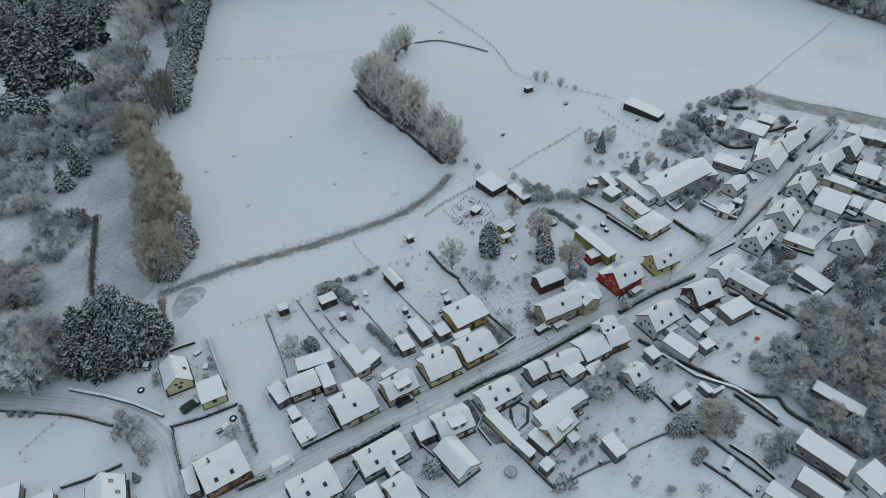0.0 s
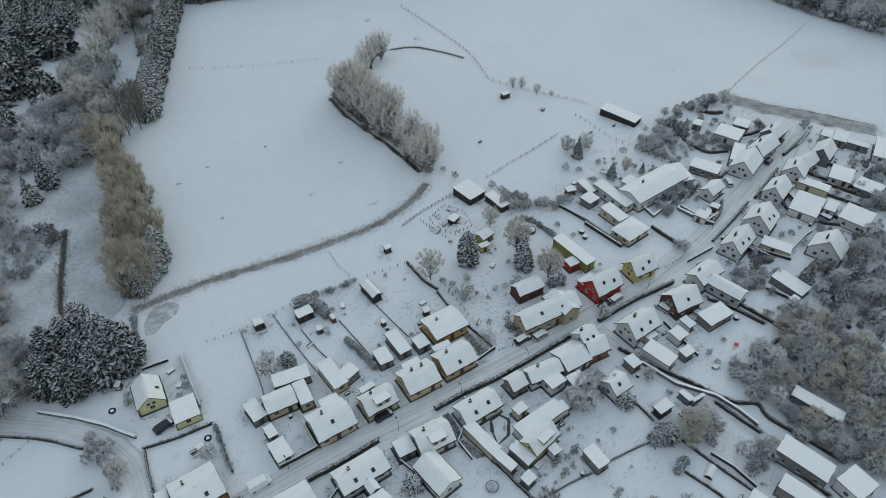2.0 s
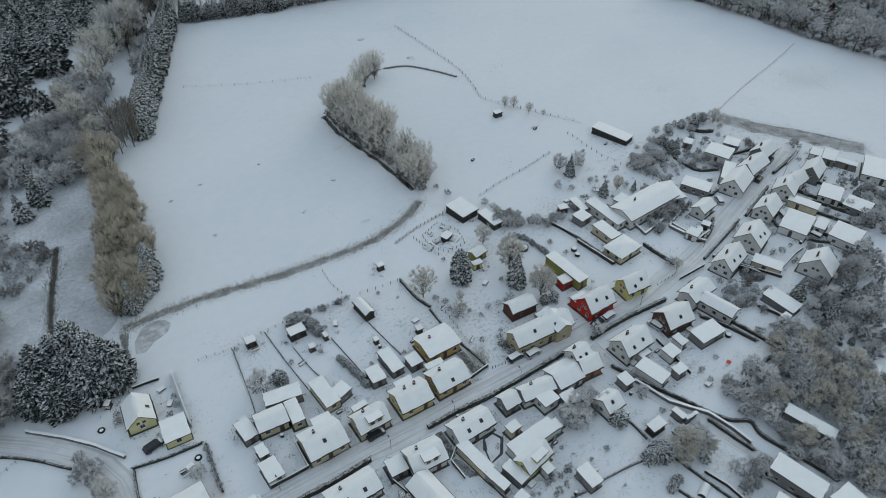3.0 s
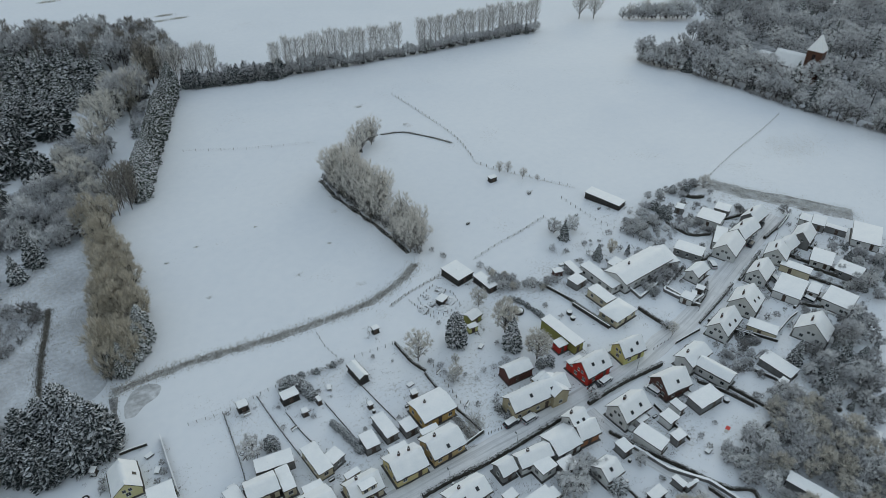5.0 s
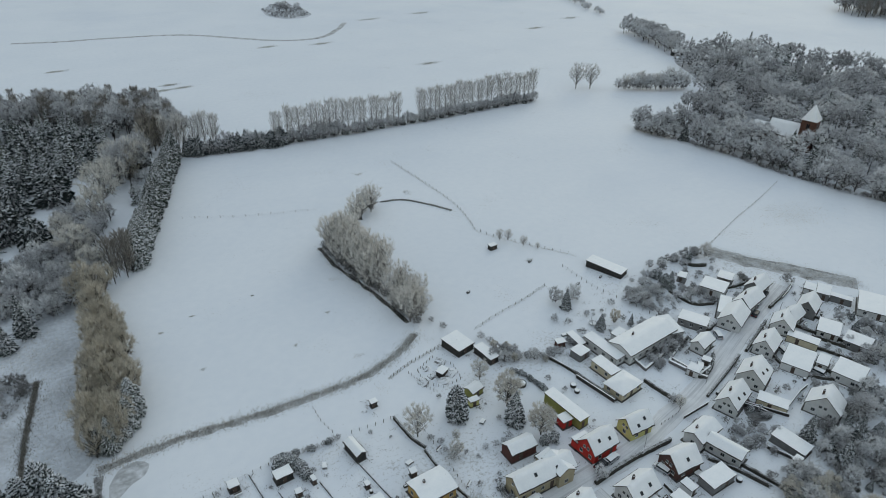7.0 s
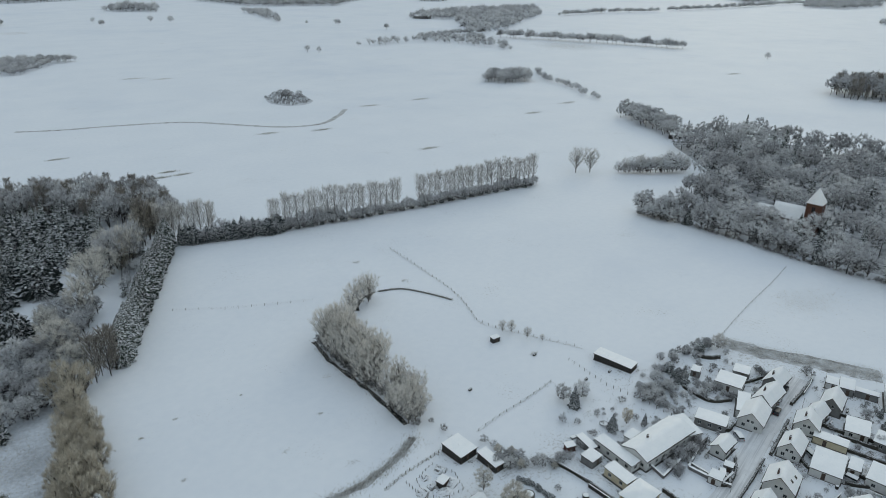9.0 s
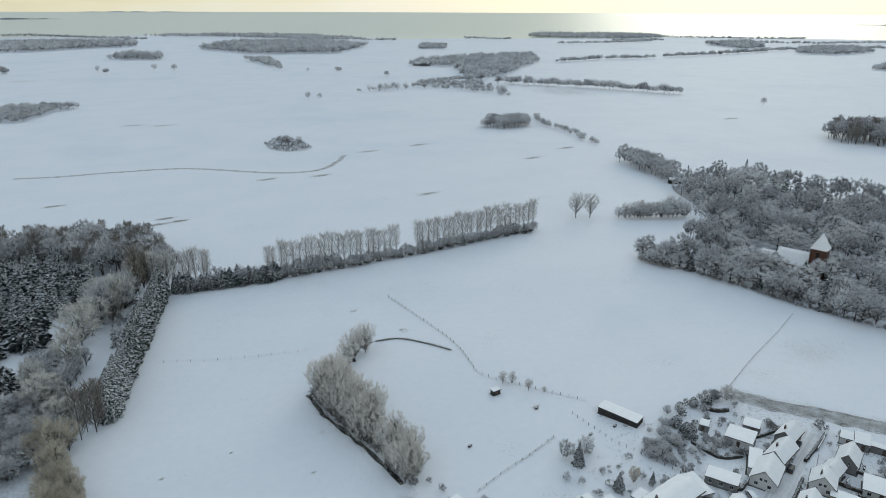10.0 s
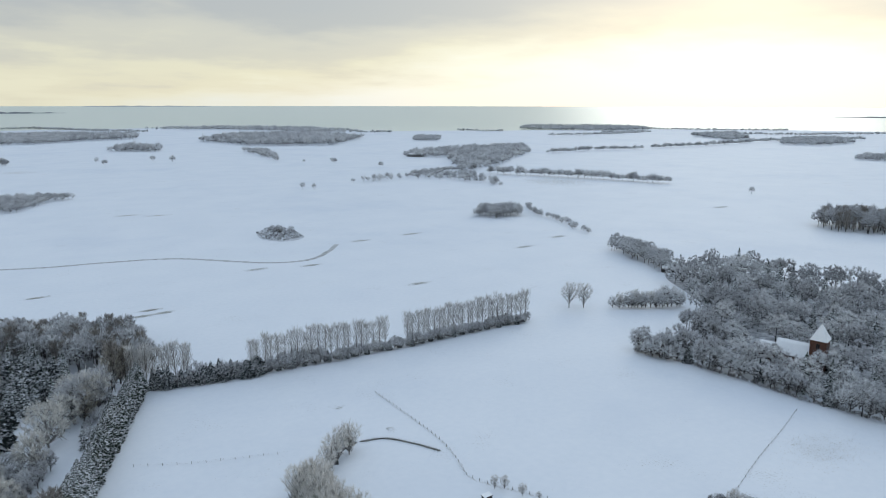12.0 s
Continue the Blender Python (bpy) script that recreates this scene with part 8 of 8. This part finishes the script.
def trampoline(x, y):
    t = thing("trampoline", pose(x, y, 0) @ Matrix.Scale(0.8, 4), "round garden trampoline filled with snow", "trampoline")
    bm = bmesh.new()
    bmesh.ops.create_cone(bm, cap_ends=True, segments=20, radius1=1.45, radius2=1.45, depth=0.06, matrix=pose(0, 0, 0.8))
    part("mat", bm, "wet_ice", t)
    pts = [(1.55 * math.cos(a * math.pi / 10), 1.55 * math.sin(a * math.pi / 10)) for a in range(20)]
    bm = bmesh.new()
    for (x1, y1), (x2, y2) in zip(pts, pts[1:] + pts[:1]):
        limb(bm, (x1, y1, 0.82), (x2, y2, 0.82), 0.07, 0.07, 5)
    part("rim", bm, "car_dark", t)
    for i in range(0, 20, 4):
        bm = bmesh.new()
        limb(bm, (*pts[i], -0.1), (*pts[i], 2.4), 0.035, 0.035, 5)
        part("pole", bm, "stone", t)


trampoline(46.4, 55.3)
trampoline(138.0, 125.1)


def log_pile(x, y, yaw, n=7):
    p = thing("log_pile", pose(x, y, 0, 0, 0, yaw), "stack of logs half buried in snow", "log pile")
    for i in range(n):
        bm = bmesh.new()
        limb(bm, (-0.9, 0, 0), (0.9, 0, 0), 0.14, 0.13, 7)
        part("log", bm, "bark", p, at=pose(0, (i % 4) * 0.29, 0.14 + (i // 4) * 0.26))
    part("snow_cap", drift(-0.85, 0.85, -0.15, 1.0, lambda px, py: 0.5, 0.1, 3, 4, 4), "roof_snow", p)


def bench(x, y, yaw):
    b = thing("garden_bench", pose(x, y, 0, 0, 0, yaw), "weathered garden bench with a cushion of snow", "bench")
    part("seat", boxes((-0.9, 0.9, -0.25, 0.25, 0.42, 0.47)), "fence_wood", b)
    part("backrest", boxes((-0.9, 0.9, 0.22, 0.27, 0.5, 0.95)), "fence_wood", b)
    for s in (-0.75, 0.75):
        part("leg", boxes((s - 0.04, s + 0.04, -0.22, 0.22, 0, 0.42)), "fence_wood", b)
    part("snow_cap", drift(-0.88, 0.88, -0.24, 0.2, lambda px, py: 0.47, 0.1, 3, 4, 3), "roof_snow", b)


def trough(x, y, yaw, label="dark cattle trough standing in the snowy field"):
    b = thing("trough", pose(x, y, 0, 0, 0, yaw) @ Matrix.Diagonal((0.65, 0.65, 0.75, 1)), label, "trough")
    part("basin", boxes((-1.0, 1.0, -0.45, -0.37, 0.1, 0.8), (-1.0, 1.0, 0.37, 0.45, 0.1, 0.8), (-1.0, -0.92, -0.37, 0.37, 0.1, 0.8), (0.92, 1.0, -0.37, 0.37, 0.1, 0.8), (-0.92, 0.92, -0.37, 0.37, 0.1, 0.18)), "wall_dark", b)
    part("snow_fill", drift(-0.92, 0.92, -0.37, 0.37, lambda px, py: 0.5, 0.12, 4, 4, 4), "roof_snow", b)
    for px in (-0.8, 0.8):
        part("foot", boxes((px - 0.08, px + 0.08, -0.35, 0.35, -0.05, 0.1)), "wall_dark", b)




def barrel(x, y, r=0.45, h=0.9):
    b = thing("rain_barrel", pose(x, y, 0), "dark rain barrel with a lid of snow", "barrel", "rain barrels")
    bm = bmesh.new()
    bmesh.ops.create_cone(bm, cap_ends=True, segments=14, radius1=r * 0.9, radius2=r, depth=h, matrix=pose(0, 0, h / 2))
    part("drum", bm, "wall_dark", b)
    bm = bmesh.new()
    bmesh.ops.create_cone(bm, cap_ends=True, segments=14, radius1=r * 0.95, radius2=r * 0.7, depth=0.14, matrix=pose(0, 0, h + 0.074))
    part("snow_cap", bm, "roof_snow", b)


def tyre(x, y, label="old tractor tyre lying in the snowy yard"):
    b = thing("tyre", pose(x, y, 0), label, "tyre")
    bm = bmesh.new()
    n, k = 20, 8
    ring = [[bm.verts.new(((0.62 + 0.2 * math.cos(v * 2 * math.pi / k)) * math.cos(u * 2 * math.pi / n), (0.62 + 0.2 * math.cos(v * 2 * math.pi / k)) * math.sin(u * 2 * math.pi / n), 0.2 + 0.2 * math.sin(v * 2 * math.pi / k))) for v in range(k)] for u in range(n)]
    for u in range(n):
        for v in range(k):
            bm.faces.new((ring[u][v], ring[(u + 1) % n][v], ring[(u + 1) % n][(v + 1) % k], ring[u][(v + 1) % k]))
    part("ring", bm, "rubber", b)
    bm = bmesh.new()
    bmesh.ops.create_cone(bm, cap_ends=True, segments=16, radius1=0.5, radius2=0.4, depth=0.3, matrix=pose(0, 0, 0.15))
    part("snow_fill", bm, "roof_snow", b)


def polytunnel(x, y, yaw):
    b = thing("polytunnel", pose(x, y, 0, 0, 0, yaw) @ Matrix.Scale(0.75, 4), "small arched garden tunnel covered with snow", "greenhouse")
    arc = [(1.3 * math.cos(a * math.pi / 10), 1.5 * math.sin(a * math.pi / 10)) for a in range(11)]
    part("cover", prism(arc, -2.0, 2.0), "roof_snow", b)
    part("end_wall", prism([(py * 0.86, pz * 0.86) for py, pz in arc], -2.03, -1.9), "wall_dark", b)


def garden_pool(x, y):
    b = thing("garden_pool", pose(x, y, 0), "round garden pool with a snow-covered lid", "pool")
    bm = bmesh.new()
    bmesh.ops.create_cone(bm, cap_ends=True, segments=24, radius1=1.5, radius2=1.5, depth=0.9, matrix=pose(0, 0, 0.4))
    part("tank", bm, "wall_dark", b)
    bm = bmesh.new()
    bmesh.ops.create_cone(bm, cap_ends=True, segments=24, radius1=1.25, radius2=1.1, depth=0.1, matrix=pose(0, 0, 0.904))
    part("snow_cap", bm, "roof_snow", b)


barrel(112.9, 106.3, 0.9, 1.0)
barrel(112.2, 104.0, 0.8, 0.9)
barrel(124.0, 60.5, 0.8, 0.9)
barrel(70.4, 49.6)
barrel(63.6, 48.0)
barrel(53.4, 76.1, 0.35, 0.8)
fence(WEST_FIELD_FENCE, 2.0, 1.0, "low wire fence across the small snowy paddock")
board_fence(YELLOW_BACK_FENCE, 1.0, "broken dark board fence behind the yellow house")
building(-11.8, 120.2, 60, 1.8, 1.4, 1.3, 0, "flat", "white", "small white tool hut beside the firs", "hut", windows=0)
for i, (x, y) in enumerate(((-10.8, 116.6), (-11.0, 114.5), (1.4, 114.8), (1.2, 112.0), (-0.7, 110.3), (-12.0, 126.6))):
    plant(f"{('darkbush', 'greythick')[i % 2]}{i % 3}", x, y, 1.6 + 0.4 * (i % 2), 3850 + i, "dark low bush beside the yellow house", "bushes beside the yellow house")
log_pile(0.5, 113.4, 60)
log_pile(-0.4, 118.2, 20)
tyre(-14.5, 114.4, "old tyre lying in the snowy yard")
bench(-1.7, 93.7, 10)
log_pile(-0.5, 94.9, 15)
car(177.0, 73.7, 100, "car_silver", "silver car parked beside the workshop")
car(166.9, 100.2, 60, "car_silver", "snowed-in car in a front yard")
tyre(1.4, 96.5)
tyre(-0.5, 106.6, "old tyre lying in the snowy yard")
polytunnel(86.0, 34.6, 25)
garden_pool(100.9, 114.5)
log_pile(83.6, 108.0, 30)
log_pile(60.3, 105.9, 10)
log_pile(42.8, 116.1, 70)
log_pile(80.1, 63.4, 20)
log_pile(108.1, 52.3, 10)
bench(68.6, 106.2, 20)
bench(30.1, 108.5, 15)
bench(95.6, 59.6, 60)
bench(68.9, 93.3, 30)
trough(114.5, 160.5, 20)
trough(145.2, 165.6, 10)
trough(150.0, 145.1, 15)
trough(159.9, 144.3, 15)
trough(-3.7, 84.9, 5, "dark garden box beside the brick bungalow")
trough(-2.2, 94.8, 5, "dark compost box in the yard")
for x, y in ((-40.7, 122.2), (-38.8, 121.1), (-36.8, 119.9)):
    plant("roundfir0", x, y, 1.8, int(x * 7), "small round clipped conifer capped with snow", "clipped conifers by the lane")


# clutter along the back walls of the houses
rng_c = random.Random(5)
for bx, by, a, hl, hw in list(PLOTS):
    if by > 128 or not 10 < bx < 215 or rng_c.random() < 0.45:
        continue
    s = rng_c.choice((-1, 1))
    u, v = rng_c.uniform(-0.8, 0.8) * hl, s * (hw + 0.8)
    x, y = bx + u * math.cos(a) - v * math.sin(a), by + u * math.sin(a) + v * math.cos(a)
    if not free(x, y, 0.3):
        continue
    kind = rng_c.randrange(4)
    if kind == 0:
        log_pile(x, y, math.degrees(a))
    elif kind == 1:
        barrel(x, y)
    elif kind == 2:
        bench(x, y, math.degrees(a))
    else:
        trough(x, y, math.degrees(a), "dark garden box against the wall under snow")


def heap(x, y, r, h, seed, label):
    """A low uneven mound of rubble and snow."""
    rng = random.Random(seed)
    bm = bmesh.new()
    rings = []
    for i in range(5):
        u = i / 4
        rings.append([bm.verts.new((r * (1 - u) * math.cos(a) * rng.uniform(0.8, 1.2) + 0.01 * a, r * (1 - u) * math.sin(a) * rng.uniform(0.8, 1.2), -0.05 + h * math.sin(u * 1.57) * rng.uniform(0.8, 1.2))) for a in [k * math.pi / 6 for k in range(12)]])
    for r1, r2 in zip(rings, rings[1:]):
        for k in range(12):
            bm.faces.new((r1[k], r1[(k + 1) % 12], r2[(k + 1) % 12], r2[k]))
    ob = new("snow_mound", mesh_of(bm, "stone", "snow_mound"))
    ob.matrix_basis = pose(x, y, 0)
    tagged(ob, label, "mound")


for i, (x, y) in enumerate(((81.9, 134.2), (86.7, 134.6), (86.7, 129.2), (81.4, 130.2), (83.5, 127.2), (78.5, 129.5))):
    heap(x, y, 1.5 + 0.4 * (i % 3), 0.9 + 0.4 * (i % 2), i, "low snowy mound of rubble in the paddock")
building(84.4, 129.7, 25, 3.4, 2.6, 1.6, 0, "flat", "dark", "tumbledown dark hut among rubble heaps", "hut", windows=0)
fence(BARN_DEBRIS + BARN_DEBRIS[:1], 1.5, 1.0, "old wire fence round the rubble yard")


sheet("frozen_puddle", FROZEN_POND, 0.02, "wet_ice", "grey frozen wet patch at the ditch", "ice")
r = thing("garden_mat", pose(116.8, 54.5, 0, 0, 0, 20), "red and white plastic sheet lying on the snow", "plastic sheet")
part("red_sheet", boxes((0.1, 1.3, -0.5, 0.5, 0, 0.12)), "red_plastic", r)
part("white_sheet", boxes((-1.0, 0.1, -0.4, 0.4, 0, 0.1)), "window_paint", r)

# ---- tufts of dead grass that stick out of the snow ----


def tufts(name, x, y, spread, count, height, seed, label, stretch=1.0):
    rng = np.random.default_rng(seed)
    b = rng.normal(size=(count, 3)) * (spread, spread * stretch, 0) + (x, y, 0)
    b[:, 2] = -0.02
    w = unit(rng.normal(size=(count, 3)) * (0.6, 0.6, 0.2) + (0, 0, 0.9))
    tagged(new(name, tri_mesh(name, slivers(b, w, height * rng.uniform(0.4, 1.2, count), 0.14, rng), "reed")), label, "grass", kind="stuff")


for x, y, k in ((126.9, 268.7, 81), (136.3, 241.3, 82), (145.8, 166.7, 83)):
    heap(x, y, 1.1, 0.35, k, "half-buried heap of branches and stones in the field")
    tufts("field_heap_weeds", x, y, 0.7, 160, 0.6, 420 + k, "dead weeds on the heap in the field", 0.5)
for i, (x, y, s) in enumerate(((54.1, 164.0, 0.8), (69.3, 174.8, 0.5), (31.8, 195.2, 0.4), (21.3, 191.1, 0.4), (126.8, 270.0, 1.4), (136.7, 239.5, 1.5), (51.9, 196.6, 0.3), (27.6, 167.3, 0.5), (68.1, 149.7, 1.2), (79.5, 191.9, 1.0), (83.9, 123.4, 0.8), (67.1, 133.3, 1.4), (89.2, 146.3, 1.8))):
    tufts("grass_tuft", x, y, s, 90, 0.3, 300 + i, "tuft of dead grass in the snowy field", 0.7)
tufts("far_scrub", 775.0, 840.0, 26, 4000, 2.0, 358, "rough scrub before the far tree row", 1.2)
for i, (x, y, s) in enumerate(((45.0, 1453.0, 14), (86.0, 457.9, 3), (92.0, 448.0, 3), (175.1, 525.0, 4), (215.5, 515.0, 4), (28.7, 526.6, 3), (79.7, 447.4, 3), (259.0, 422.0, 4), (402.8, 478.1, 4), (291.2, 581.2, 5), (131.3, 851.0, 6), (161.0, 832.4, 6), (348.2, 584.4, 5), (460.5, 496.9, 5), (42.0, 1474.8, 12), (756.7, 527.9, 6))):
    tufts("grass_patch", x, y, s, 700, 0.9, 330 + i, "patch of rough grass in the far field", 0.35)
tufts("field_weeds", 264.4, 138.1, 9, 1500, 0.5, 360, "weeds poking through the eastern field", 0.6)
tufts("garden_weeds", 42.4, 118.7, 3, 250, 0.5, 361, "dead plants in the vegetable plots")
tufts("garden_weeds", 20.1, 117.1, 3, 250, 0.5, 362, "dead plants in the vegetable plots")
tufts("garden_weeds", 66.8, 87.6, 1.6, 900, 0.9, 363, "dead climbing plants in the front yard")
tufts("garden_weeds", 25.4, 81.9, 3.5, 400, 0.4, 364, "dead flower bed before the house", 0.25)
for i, (x, y, sp) in enumerate(((-13.7, 154.1, 6), (-8.0, 176.0, 4.5), (-26.0, 172.0, 7), (-22.0, 198.0, 7), (-10.0, 200.0, 5))):
    tufts("meadow_weeds", x, y, sp, 1800, 0.6, 365 + i, "weeds in the rough sedge meadow", 1.6)

# ---- dead stalks and twigs all over the gardens ----


def garden_stalks(name, x0, x1, y0, y1, clumps, seed, label):
    rng = np.random.default_rng(seed)
    c = np.stack([rng.uniform(x0, x1, clumps), rng.uniform(y0, y1, clumps), np.zeros(clumps)], axis=1)
    k = rng.integers(6, 22, clumps)
    b = np.repeat(c, k, axis=0)
    b = b + rng.normal(size=b.shape) * (0.7, 0.45, 0)
    off = np.abs(b[:, 1] - np.interp(b[:, 0], [p[0] for p in STREET], [p[1] for p in STREET])) > 3.6
    b = b[off]
    b[:, 2] = -0.02
    w = unit(rng.normal(size=b.shape) * (0.7, 0.7, 0.3) + (0, 0, 0.7))
    tagged(new(name, tri_mesh(name, slivers(b, w, rng.uniform(0.2, 0.6, len(b)), 0.07, rng), "stalks")), label, "plants", kind="stuff")


garden_stalks("garden_stalks", 14, 68, 84, 123, 55, 91, "dead stalks poking out of the vegetable plots")
garden_stalks("garden_stalks", 30, 126, 24, 74, 380, 92, "dead plants and twigs in the southern gardens")
garden_stalks("garden_stalks", 68, 132, 86, 126, 20, 93, "dead plants and twigs round the orchard")
garden_stalks("garden_stalks", 128, 228, 54, 92, 420, 94, "dead plants and twigs in the upper gardens")
garden_stalks("garden_stalks", 130, 212, 98, 140, 380, 95, "dead plants and twigs in the northern gardens")
garden_stalks("garden_stalks", -12, 6, 84, 122, 60, 96, "dead plants and twigs in the western yards")

# ---- dirt, dead plants and odds and ends that darken the snow along the walls, partly in place of shade ----


def yard_litter(seed):
    rng = random.Random(seed)
    spot = []
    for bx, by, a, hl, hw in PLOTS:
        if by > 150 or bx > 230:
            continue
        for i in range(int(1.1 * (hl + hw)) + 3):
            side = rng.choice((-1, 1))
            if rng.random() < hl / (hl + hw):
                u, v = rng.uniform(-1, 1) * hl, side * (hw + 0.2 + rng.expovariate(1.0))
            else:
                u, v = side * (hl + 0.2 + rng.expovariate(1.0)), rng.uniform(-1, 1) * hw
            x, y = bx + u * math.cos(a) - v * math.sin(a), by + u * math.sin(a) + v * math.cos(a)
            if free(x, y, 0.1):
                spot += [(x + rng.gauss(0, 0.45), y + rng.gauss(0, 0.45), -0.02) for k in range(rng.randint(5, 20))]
    g = np.random.default_rng(seed)
    b = np.array(spot)
    w = unit(g.normal(size=b.shape) * (0.8, 0.8, 0.3) + (0, 0, 0.5))
    tagged(new("yard_litter", tri_mesh("yard_litter", slivers(b, w, g.uniform(0.2, 0.6, len(b)), 0.15, g), "litter")), "dead plants and dirt along the house walls, partly standing in for shade", "plants", kind="stuff")


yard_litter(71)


def bed_litter(poly, gap, seed, label, long=0.7):
    """Dead stalks and clods over one garden bed."""
    g = np.random.default_rng(seed)
    b = np.array([(x, y, -0.02) for x, y in spots(poly, gap, seed)])
    w = unit(g.normal(size=b.shape) * (0.8, 0.8, 0.3) + (0, 0, 0.6))
    tagged(new("bed_litter", tri_mesh("bed_litter", slivers(b, w, long * g.uniform(0.4, 1.2, len(b)), 0.15, g), "litter")), label, "plants", kind="stuff")


bed_litter(DUG_BED, 0.2, 72, "dead stalks on the dug bed beside the house")
bed_litter(SOIL_YARD, 0.2, 73, "dead climbing plants over the dug yard", 0.8)
bed_litter(RUBBLE_YARD, 0.24, 74, "dead weeds and rubbish behind the outbuildings")
bed_litter(FRONT_BED, 0.22, 75, "dead flower bed beside the street", 0.45)
bed_litter(DARK_YARD, 0.26, 76, "dead plants in the dark back yard", 0.8)
bed_litter(SHRUB_SLOPE, 0.3, 77, "dead plants under the hall", 0.7)

# ---- islands on the sea ----


def island(a0, a1, r, z, h, label, mat="far_shore"):
    """A long low island; a0, a1: headings in degrees."""
    bm = bmesh.new()
    k = 24
    rng = random.Random(int(r))
    near, top = [], []
    for i in range(k + 1):
        a = radians(a0 + (a1 - a0) * i / k)
        u = math.sin(math.pi * i / k) ** 0.6
        near.append(bm.verts.new((r * math.sin(a), r * math.cos(a), z - 3)))
        top.append(bm.verts.new(((r + 40) * math.sin(a), (r + 40) * math.cos(a), z + h * u * rng.uniform(0.6, 1.1))))
    far = [bm.verts.new((v.co.x * 1.015, v.co.y * 1.015, z - 3)) for v in near]
    for i in range(k):
        bm.faces.new((near[i], near[i + 1], top[i + 1], top[i]))
        bm.faces.new((top[i], top[i + 1], far[i + 1], far[i]))
    bmesh.ops.recalc_face_normals(bm, faces=bm.faces)
    tagged(new("island", mesh_of(bm, mat, "island")), label, "island", kind="structure")


island(-5.0, 5.3, 4420, 57, 13, "low dark wooded island on the sea")
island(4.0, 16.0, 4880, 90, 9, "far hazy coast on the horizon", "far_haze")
island(61.2, 75.0, 4250, 46, 9, "long wooded spit across the water")
